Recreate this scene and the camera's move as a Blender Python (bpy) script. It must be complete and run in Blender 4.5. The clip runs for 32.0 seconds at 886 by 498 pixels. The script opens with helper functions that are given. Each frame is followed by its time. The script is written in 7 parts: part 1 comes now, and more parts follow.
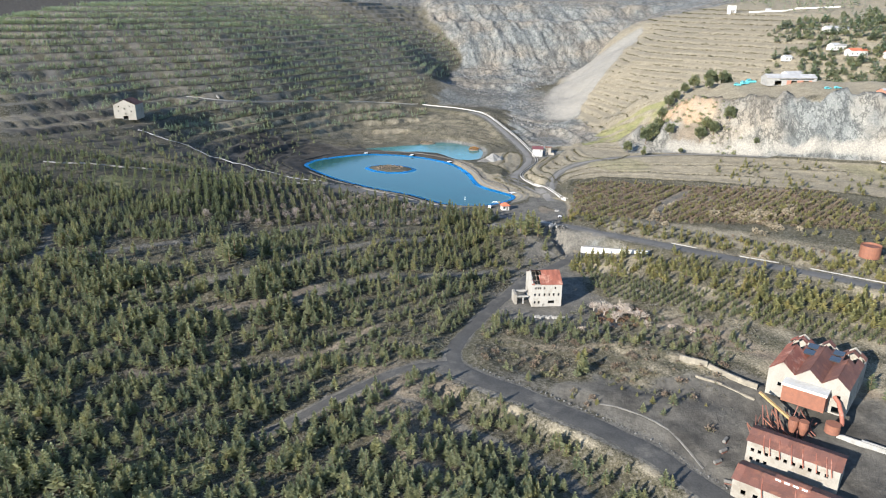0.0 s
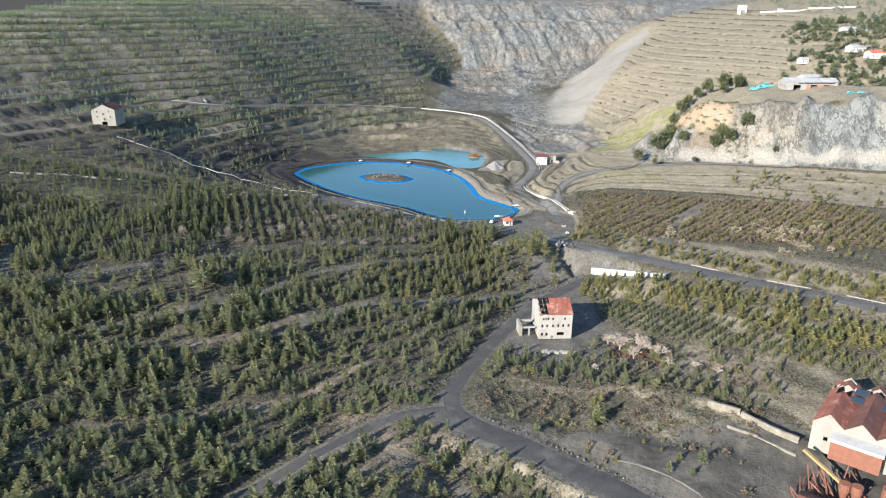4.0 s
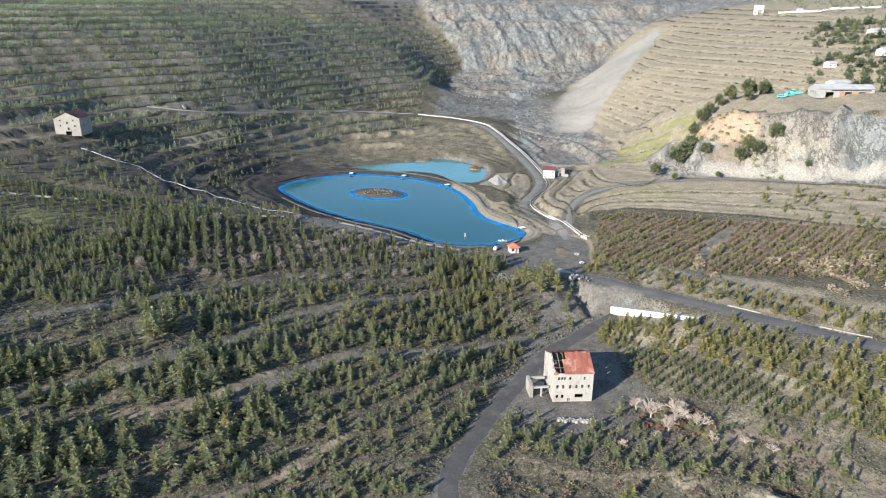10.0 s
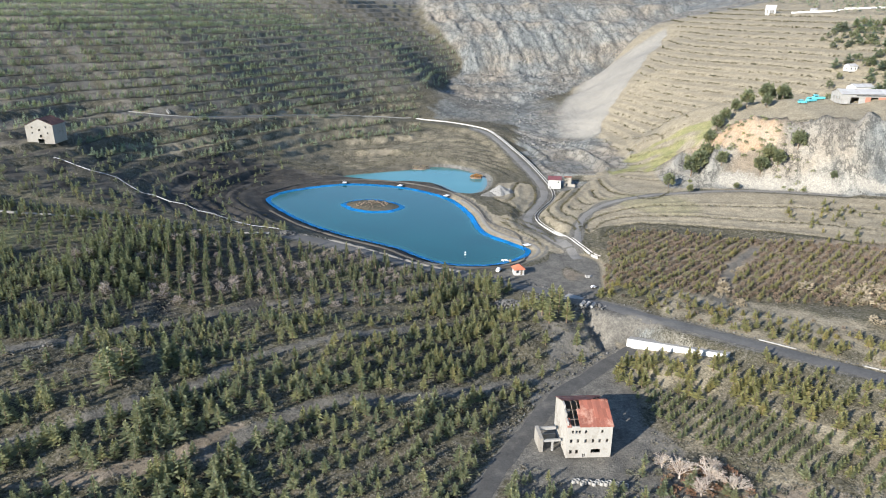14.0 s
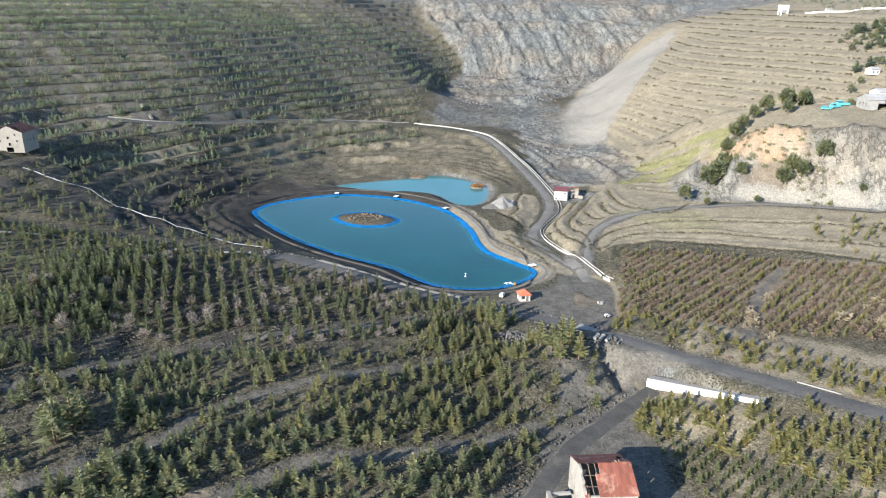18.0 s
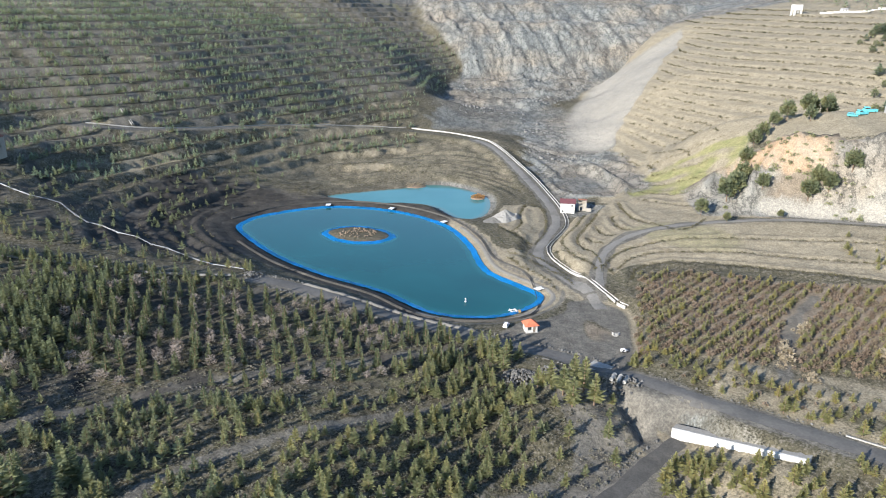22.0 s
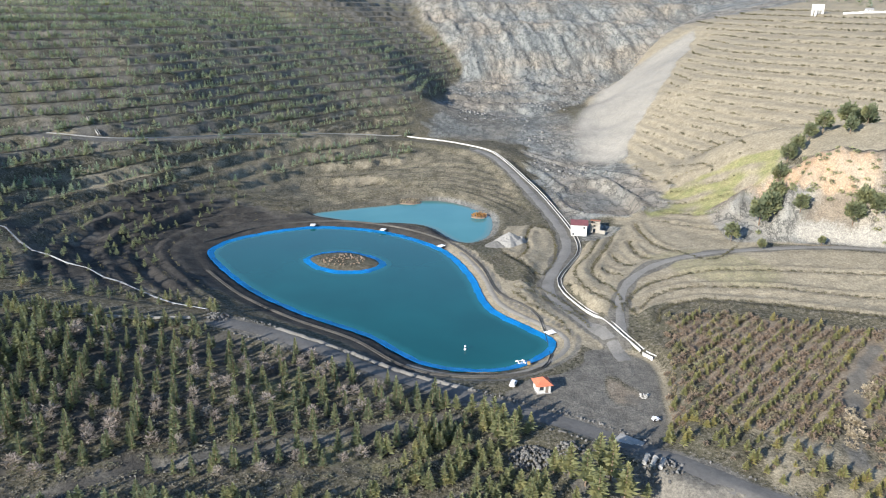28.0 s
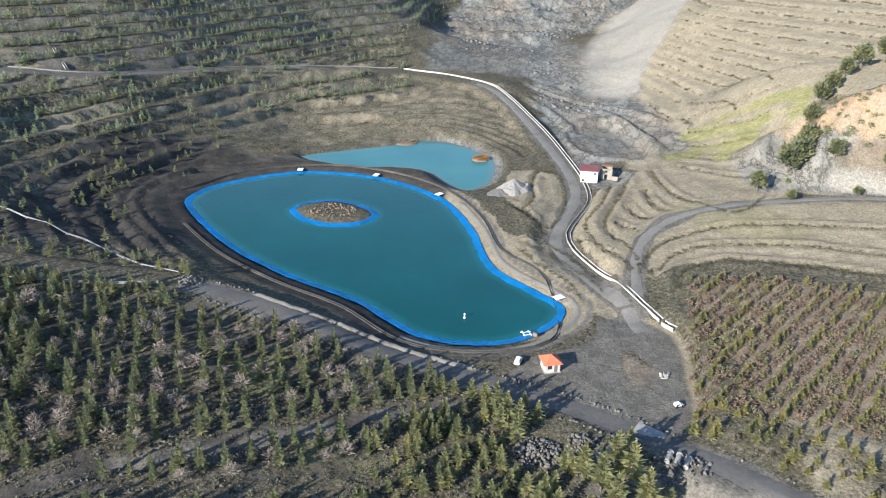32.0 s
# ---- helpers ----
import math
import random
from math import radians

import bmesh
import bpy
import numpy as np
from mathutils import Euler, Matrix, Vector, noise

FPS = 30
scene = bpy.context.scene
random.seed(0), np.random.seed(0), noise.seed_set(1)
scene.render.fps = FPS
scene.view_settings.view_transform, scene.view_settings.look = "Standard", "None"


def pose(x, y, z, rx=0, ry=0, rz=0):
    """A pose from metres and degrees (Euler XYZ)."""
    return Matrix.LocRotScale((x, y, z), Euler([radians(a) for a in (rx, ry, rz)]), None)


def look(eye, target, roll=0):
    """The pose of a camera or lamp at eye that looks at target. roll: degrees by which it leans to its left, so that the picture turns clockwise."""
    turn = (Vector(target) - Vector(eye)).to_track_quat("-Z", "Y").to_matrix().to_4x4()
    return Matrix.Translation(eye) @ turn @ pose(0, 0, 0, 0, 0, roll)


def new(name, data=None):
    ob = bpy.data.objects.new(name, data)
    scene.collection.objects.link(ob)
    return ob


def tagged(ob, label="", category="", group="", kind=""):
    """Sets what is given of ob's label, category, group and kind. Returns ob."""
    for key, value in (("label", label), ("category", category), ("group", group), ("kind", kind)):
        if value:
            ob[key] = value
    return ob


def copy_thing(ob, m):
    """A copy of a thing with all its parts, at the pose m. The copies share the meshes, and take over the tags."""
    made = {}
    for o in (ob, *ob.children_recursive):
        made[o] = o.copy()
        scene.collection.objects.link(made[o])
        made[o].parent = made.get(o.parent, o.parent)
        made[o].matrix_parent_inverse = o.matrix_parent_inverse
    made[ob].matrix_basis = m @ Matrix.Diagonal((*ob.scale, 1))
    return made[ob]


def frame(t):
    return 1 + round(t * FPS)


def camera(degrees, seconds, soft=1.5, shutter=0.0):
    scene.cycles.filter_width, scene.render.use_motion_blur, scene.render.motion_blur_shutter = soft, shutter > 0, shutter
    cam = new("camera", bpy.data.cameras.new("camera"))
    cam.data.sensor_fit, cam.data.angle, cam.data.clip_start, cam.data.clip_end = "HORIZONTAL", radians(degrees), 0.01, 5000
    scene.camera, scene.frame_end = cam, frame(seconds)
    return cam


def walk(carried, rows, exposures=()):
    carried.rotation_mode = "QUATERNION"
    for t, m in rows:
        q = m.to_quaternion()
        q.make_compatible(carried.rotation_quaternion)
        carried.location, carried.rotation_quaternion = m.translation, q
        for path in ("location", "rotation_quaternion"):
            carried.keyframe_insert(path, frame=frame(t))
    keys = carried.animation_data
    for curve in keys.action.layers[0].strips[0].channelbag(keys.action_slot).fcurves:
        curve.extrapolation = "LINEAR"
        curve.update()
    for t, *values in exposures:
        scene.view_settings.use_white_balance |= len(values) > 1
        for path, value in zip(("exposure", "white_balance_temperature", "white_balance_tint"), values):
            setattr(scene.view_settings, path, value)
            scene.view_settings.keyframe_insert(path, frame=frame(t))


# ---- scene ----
cam = camera(64.39, 32.0, 1.1)
walk(cam, [
    (0, look((0.00, 0.00, 106.01), (0.00, 188.76, 39.91), 0.21)),
    (2, look((0.50, 14.49, 105.76), (0.49, 203.25, 39.65), 0.24)),
    (4, look((0.96, 28.85, 105.51), (0.93, 217.61, 39.39), 0.27)),
    (6, look((1.37, 43.08, 105.27), (1.34, 231.84, 39.13), 0.31)),
    (8, look((1.75, 57.19, 105.02), (1.72, 245.94, 38.87), 0.34)),
    (10, look((2.10, 71.17, 104.77), (2.08, 259.91, 38.61), 0.38)),
    (12, look((2.43, 85.02, 104.52), (2.41, 273.76, 38.35), 0.41)),
    (14, look((2.74, 98.75, 104.27), (2.74, 287.49, 38.09), 0.44)),
    (16, look((3.04, 112.35, 104.02), (3.06, 301.08, 37.83), 0.48)),
    (18, look((3.33, 125.83, 103.76), (3.38, 314.56, 37.57), 0.51)),
    (20, look((3.63, 139.19, 103.51), (3.71, 327.91, 37.30), 0.54)),
    (22, look((3.94, 152.42, 103.26), (4.05, 341.14, 37.04), 0.58)),
    (24, look((4.26, 165.53, 103.01), (4.42, 354.24, 36.78), 0.61)),
    (26, look((4.61, 178.52, 102.76), (4.81, 367.23, 36.51), 0.64)),
    (27.5, look((4.88, 188.18, 102.57), (5.12, 376.88, 36.31), 0.67)),
    (28.5, look((5.08, 194.58, 102.44), (5.34, 383.30, 36.21), 0.69)),
    (29.0, look((5.18, 197.77, 102.38), (5.45, 386.20, 35.33), 0.70)),
    (29.5, look((5.28, 200.95, 102.31), (5.57, 388.27, 32.23), 0.70)),
    (30.0, look((5.38, 204.13, 102.25), (5.69, 390.07, 28.60), 0.71)),
    (30.5, look((5.49, 207.29, 102.19), (5.81, 391.94, 25.33), 0.72)),
    (31.0, look((5.60, 210.45, 102.12), (5.93, 393.89, 22.43), 0.73)),
    (31.5, look((5.72, 213.61, 102.06), (6.05, 395.84, 19.65), 0.74)),
    (32.0, look((5.83, 216.75, 102.00), (6.18, 397.83, 17.08), 0.75)),
])

# ---- daylight: low winter sun from behind and to the west ----
SUN_EL, SUN_X, SUN_Y = radians(21.5), -0.715, -0.70
world = bpy.data.worlds.new("world")
scene.world = world
world.use_nodes = True
wn = world.node_tree.nodes
sky = wn.new("ShaderNodeTexSky")
sky.sky_type = "NISHITA"
sky.sun_disc = False
sky.sun_elevation = SUN_EL
sky.sun_rotation = math.atan2(SUN_X, SUN_Y)
sky.altitude, sky.air_density, sky.dust_density, sky.ozone_density = 900, 1.0, 0.1, 2.4
wn["Background"].inputs["Strength"].default_value = 0.125
world.node_tree.links.new(sky.outputs["Color"], wn["Background"].inputs["Color"])
sun = new("sun", bpy.data.lights.new("sun", "SUN"))
sun.data.energy, sun.data.angle, sun.data.color = 5.0, radians(0.6), (1.0, 0.94, 0.86)
sun.matrix_world = look((0, 0, 300), (-SUN_X * math.cos(SUN_EL) * 100, -SUN_Y * math.cos(SUN_EL) * 100, 300 - 100 * math.sin(SUN_EL)))
scene.view_settings.exposure = 1.18

# ---- materials ----
class Nodes:
    """A small hand for node trees."""

    def __init__(self, name):
        self.m = bpy.data.materials.new(name)
        self.m.use_nodes = True
        self.t = self.m.node_tree
        self.b = self.t.nodes["Principled BSDF"]
        self.pos = self.t.nodes.new("ShaderNodeNewGeometry").outputs["Position"]

    def add(self, kind, **ins):
        n = self.t.nodes.new(kind)
        for k, v in ins.items():
            self.put(n.inputs[k], v)
        return n

    def put(self, socket, v):
        if isinstance(v, bpy.types.NodeSocket):
            self.t.links.new(v, socket)
        else:
            socket.default_value = v

    def noise(self, scale, detail=4.0, rough=0.6, stretch=None):
        n = self.add("ShaderNodeTexNoise", Scale=scale, Detail=detail, Roughness=rough)
        v = self.pos
        if stretch:
            v = self.add("ShaderNodeMapping", Vector=self.pos, Scale=stretch).outputs[0]
        self.put(n.inputs["Vector"], v)
        return n.outputs["Fac"]

    def ramp(self, fac, lo, hi):
        n = self.add("ShaderNodeMapRange", Value=fac)
        n.inputs["From Min"].default_value, n.inputs["From Max"].default_value = lo, hi
        return n.outputs[0]

    def mix(self, fac, a, b, mode="MIX"):
        n = self.t.nodes.new("ShaderNodeMix")
        n.data_type, n.blend_type = "RGBA", mode
        self.put(n.inputs[0], fac)
        self.put(n.inputs[6], (*a, 1) if isinstance(a, tuple) else a)
        self.put(n.inputs[7], (*b, 1) if isinstance(b, tuple) else b)
        return n.outputs[2]

    def math(self, op, a, b=0.0):
        n = self.t.nodes.new("ShaderNodeMath")
        n.operation = op
        self.put(n.inputs[0], a)
        self.put(n.inputs[1], b)
        return n.outputs[0]

    def bump(self, fac, strength, distance):
        n = self.add("ShaderNodeBump", Height=fac)
        n.inputs["Strength"].default_value, n.inputs["Distance"].default_value = strength, distance
        self.put(self.b.inputs["Normal"], n.outputs[0])

    def done(self, color, rough=0.9, metal=0.0, spec=0.3):
        self.put(self.b.inputs["Base Color"], color)
        self.put(self.b.inputs["Roughness"], rough)
        self.put(self.b.inputs["Metallic"], metal)
        self.put(self.b.inputs["Specular IOR Level"], spec)
        return self.m


def surface(name, a, b, size=2.0, rough=0.9, grain=0.25, c=None, amount=0.5, bump=0.3, depth=0.05, vary=0.0, metal=0.0, spec=0.3, stretch=None):
    """Two colours in patches of about size metres, a third in blotches, fine grain and relief."""
    n = Nodes(name)
    col = n.mix(n.ramp(n.noise(1 / size, 5, 0.65, stretch), 0.35, 0.65), a, b)
    if c:
        col = n.mix(n.ramp(n.noise(0.37 / size, 6, 0.7), 0.62 - 0.25 * amount, 0.72 - 0.2 * amount), col, c)
    fine = n.noise(9 / size, 3, 0.7)
    col = n.mix(1.0, col, n.mix(n.ramp(fine, 0.25, 0.75), (1 - grain,) * 3, (1 + grain,) * 3), "MULTIPLY")
    if vary:
        r = n.add("ShaderNodeObjectInfo").outputs["Random"]
        col = n.mix(1.0, col, n.mix(r, (1 - vary,) * 3, (1 + vary,) * 3), "MULTIPLY")
    if bump:
        n.bump(fine, bump, depth)
    return n.done(col, rough, metal, spec)


def foliage(name, a, b, c, size=14.0, rough=0.7):
    """Leaf or twig colour that changes from tree to tree and from clump to clump."""
    n = Nodes(name)
    col = n.mix(n.ramp(n.noise(1 / size, 2, 0.5), 0.4, 0.6), a, b)
    isl = n.t.nodes.new("ShaderNodeNewGeometry").outputs["Random Per Island"]
    col = n.mix(n.ramp(n.noise(0.23, 1, 0.5), 0.5, 0.68), col, c)
    col = n.mix(1.0, col, n.mix(isl, (0.84, 0.85, 0.83), (1.17, 1.16, 1.14)), "MULTIPLY")
    n.done(col, rough, 0.0, 0.2)
    thin = n.add("ShaderNodeBsdfTranslucent", Color=n.mix(1.0, col, (1.15, 1.2, 0.9), "MULTIPLY"))
    both = n.t.nodes.new("ShaderNodeMixShader")
    both.inputs[0].default_value = 0.42
    n.t.links.new(n.b.outputs[0], both.inputs[1])
    n.t.links.new(thin.outputs[0], both.inputs[2])
    n.t.links.new(both.outputs[0], n.t.nodes["Material Output"].inputs["Surface"])
    return n.m


M_PINE = foliage("pine_needles", (0.255, 0.268, 0.158), (0.195, 0.22, 0.135), (0.315, 0.31, 0.162))
M_PINE_YELLOW = foliage("young_pine_needles", (0.30, 0.285, 0.13), (0.25, 0.25, 0.12), (0.36, 0.31, 0.13))
M_SPRUCE = foliage("slim_conifer_needles", (0.20, 0.22, 0.13), (0.165, 0.19, 0.115), (0.24, 0.25, 0.135))
M_SCRUB = foliage("dry_scrub_twigs", (0.205, 0.19, 0.16), (0.16, 0.148, 0.125), (0.175, 0.175, 0.118), 8)
M_BUSH = foliage("terrace_bush_leaves", (0.115, 0.105, 0.066), (0.09, 0.085, 0.056), (0.15, 0.132, 0.07), 8)
M_MAROON = foliage("leafless_maroon_twigs", (0.26, 0.195, 0.15), (0.21, 0.16, 0.125), (0.225, 0.22, 0.125), 9)
# paler, bluer pine green with distance haze mixed into the colour
M_PINE_HAZE = foliage("hazed_hill_pine_needles", (0.27, 0.32, 0.225), (0.215, 0.27, 0.195), (0.33, 0.345, 0.21))
M_BARE = foliage("pale_bare_branches", (0.30, 0.255, 0.235), (0.25, 0.21, 0.195), (0.34, 0.295, 0.265), 5)
M_TWIG = foliage("pale_bare_twigs", (0.62, 0.53, 0.48), (0.54, 0.46, 0.42), (0.66, 0.58, 0.53), 5)
M_PINE_NEAR = foliage("sunny_pine_needles", (0.255, 0.262, 0.135), (0.205, 0.22, 0.12), (0.31, 0.29, 0.14))
M_PINE_CLIFF = foliage("dark_pine_needles", (0.165, 0.18, 0.105), (0.135, 0.155, 0.095), (0.21, 0.21, 0.11))
M_RUSSET = foliage("russet_scrub_twigs", (0.32, 0.18, 0.115), (0.26, 0.15, 0.1), (0.30, 0.21, 0.14), 4)
M_PINE_ROW = foliage("small_pine_needles", (0.22, 0.24, 0.125), (0.19, 0.21, 0.12), (0.27, 0.27, 0.13))
M_STRAW = foliage("straw_grass", (0.36, 0.30, 0.225), (0.40, 0.335, 0.25), (0.32, 0.27, 0.20), 4)
M_REED = foliage("orange_reeds", (0.42, 0.22, 0.08), (0.36, 0.2, 0.08), (0.45, 0.27, 0.12), 3)
M_BARK = surface("pine_bark", (0.12, 0.085, 0.06), (0.17, 0.12, 0.085), 0.4, 0.95)
M_ASPHALT = surface("worn_asphalt", (0.084, 0.082, 0.078), (0.118, 0.113, 0.106), 9, 0.9, 0.18, (0.125, 0.12, 0.11), 0.3, 0.15, 0.02)
M_SLAG = surface("black_slag_track", (0.055, 0.054, 0.051), (0.082, 0.079, 0.073), 5, 0.95, 0.25, (0.12, 0.112, 0.098), 0.3)
M_ROAD_GREY = surface("grey_dirt_road", (0.155, 0.148, 0.135), (0.195, 0.186, 0.168), 5, 0.95, 0.2, (0.13, 0.124, 0.112), 0.35)
M_DUST = surface("grey_dust_track", (0.125, 0.12, 0.11), (0.17, 0.162, 0.146), 6, 0.95, 0.2, (0.11, 0.105, 0.1), 0.35)
M_CONCRETE = surface("pale_concrete", (0.32, 0.31, 0.29), (0.25, 0.245, 0.23), 1.5, 0.9, 0.18, (0.22, 0.21, 0.19), 0.4)
M_WHITE = surface("white_concrete", (0.53, 0.52, 0.495), (0.45, 0.44, 0.415), 2, 0.85, 0.12, (0.40, 0.385, 0.35), 0.35)
M_CHANNEL = surface("weathered_channel_concrete", (0.43, 0.42, 0.40), (0.36, 0.35, 0.33), 2, 0.9, 0.15, (0.29, 0.28, 0.26), 0.4)
M_WALLSTONE = surface("worn_tan_masonry", (0.235, 0.208, 0.162), (0.18, 0.162, 0.13), 1.6, 0.95, 0.2, (0.38, 0.34, 0.27), 0.35)
M_PLASTER = surface("stained_plaster", (0.30, 0.28, 0.245), (0.25, 0.232, 0.2), 2.2, 0.9, 0.15, (0.215, 0.19, 0.155), 0.45, stretch=(1, 1, 0.35))
M_PLASTER_GREY = surface("grey_weathered_plaster", (0.285, 0.27, 0.24), (0.245, 0.23, 0.2), 2.2, 0.9, 0.12, (0.21, 0.19, 0.16), 0.4, stretch=(1, 1, 0.35))
M_PLASTER_PALE = surface("pale_stained_plaster", (0.37, 0.35, 0.312), (0.315, 0.295, 0.26), 2.2, 0.9, 0.14, (0.25, 0.225, 0.19), 0.4, stretch=(1, 1, 0.35))
# near-black that stands for the shade inside a hollow
M_HOLLOW_SHADE = surface("dark_hollow_shade", (0.03, 0.03, 0.03), (0.045, 0.042, 0.04), 1.0, 0.95)
M_RUST = surface("rusty_sheet", (0.29, 0.10, 0.065), (0.22, 0.085, 0.06), 1.4, 0.75, 0.15, (0.40, 0.22, 0.16), 0.45, vary=0.16, stretch=(1, 0.4, 0.4))
M_RUST_DARK = surface("dark_rusted_roofing", (0.17, 0.075, 0.055), (0.13, 0.065, 0.052), 2.0, 0.75, 0.15, (0.25, 0.11, 0.07), 0.4, vary=0.14)
M_RUST_ORANGE = surface("orange_rust_steel", (0.24, 0.10, 0.062), (0.18, 0.082, 0.055), 1.2, 0.8, 0.15, (0.2, 0.09, 0.06), 0.35)
M_TILE = surface("orange_roof_tiles", (0.55, 0.17, 0.09), (0.47, 0.14, 0.08), 0.6, 0.8, 0.15, vary=0.1)
M_MAROON_ROOF = surface("maroon_roof_sheet", (0.16, 0.06, 0.065), (0.13, 0.055, 0.06), 1.5, 0.6, 0.1, vary=0.06)
M_GREY_ROOF = surface("pale_grey_sheet_roof", (0.40, 0.395, 0.385), (0.34, 0.335, 0.33), 2.5, 0.6, 0.1, (0.30, 0.27, 0.24), 0.35, vary=0.1)
M_WOOD = surface("weathered_timber", (0.20, 0.16, 0.12), (0.14, 0.115, 0.095), 0.5, 0.9)
M_YELLOW = surface("yellow_conveyor_paint", (0.38, 0.26, 0.11), (0.30, 0.20, 0.10), 1.0, 0.7, 0.1, (0.3, 0.18, 0.1), 0.3)
M_BRICK = surface("orange_brickwork", (0.36, 0.17, 0.115), (0.31, 0.15, 0.105), 0.8, 0.9, 0.12)
M_GRAVEL = surface("grey_gravel", (0.20, 0.195, 0.18), (0.26, 0.25, 0.23), 0.6, 0.95, 0.3)
M_TRACK_PALE = surface("pale_gravel_track", (0.165, 0.155, 0.135), (0.20, 0.188, 0.165), 3, 0.95, 0.25, (0.13, 0.125, 0.115), 0.35)
M_STONE = surface("broken_stone", (0.135, 0.132, 0.125), (0.095, 0.093, 0.088), 1.0, 0.95, 0.25, vary=0.3)
M_ROCK = surface("quarry_rock", (0.125, 0.125, 0.12), (0.19, 0.187, 0.175), 6.0, 0.95, 0.25, (0.1, 0.1, 0.1), 0.3)
M_LINER = surface("blue_pond_liner", (0.003, 0.30, 0.68), (0.004, 0.24, 0.60), 2.5, 0.42, 0.12, (0.03, 0.30, 0.75), 0.2, 0.25, 0.04, vary=0.12, spec=0.5)
M_STEEL = surface("galvanised_pipe", (0.25, 0.26, 0.27), (0.20, 0.21, 0.22), 1.5, 0.5, 0.08, metal=0.3)
M_TURQUOISE = surface("turquoise_tarpaulin", (0.12, 0.48, 0.52), (0.1, 0.42, 0.47), 1.0, 0.5, 0.08)
M_PAINT = surface("white_car_paint", (0.75, 0.75, 0.75), (0.7, 0.7, 0.7), 1.0, 0.3, 0.03, spec=0.5)
M_RUBBER = surface("black_rubber", (0.02, 0.02, 0.02), (0.03, 0.03, 0.03), 0.3, 0.8)
M_GLASS_DARK = surface("window_glass", (0.03, 0.035, 0.04), (0.04, 0.045, 0.05), 1.0, 0.1, 0.02, spec=0.6, bump=0)
M_PVC = surface("pale_plastic", (0.8, 0.8, 0.78), (0.72, 0.72, 0.7), 0.5, 0.5, 0.05)


def water(name, deep, shallow, pale, rough):
    """Still water: deep colour in soft patches, paler over the shallows by the banks."""
    n = Nodes(name)
    col = n.mix(n.ramp(n.noise(0.03, 3, 0.5), 0.35, 0.7), deep, shallow)
    at = n.t.nodes.new("ShaderNodeAttribute")
    at.attribute_name = "shallows"
    k = n.math("ADD", at.outputs["Fac"], n.math("MULTIPLY", n.math("SUBTRACT", n.noise(0.12, 4, 0.6), 0.5), 0.35))
    col = n.mix(n.math("MULTIPLY", n.ramp(k, 0.25, 1.0), 0.75), col, pale)
    rip = n.noise(1.6, 3, 0.6, (1, 0.6, 1))
    n.bump(rip, 0.12, 0.05)
    return n.done(col, rough, 0.0, 0.24)


M_WATER = water("teal_pond_water", (0.003, 0.060, 0.066), (0.004, 0.074, 0.080), (0.012, 0.125, 0.145), 0.07)
M_WATER_FAR = water("turquoise_pond_water", (0.034, 0.150, 0.155), (0.047, 0.175, 0.178), (0.11, 0.155, 0.13), 0.08)


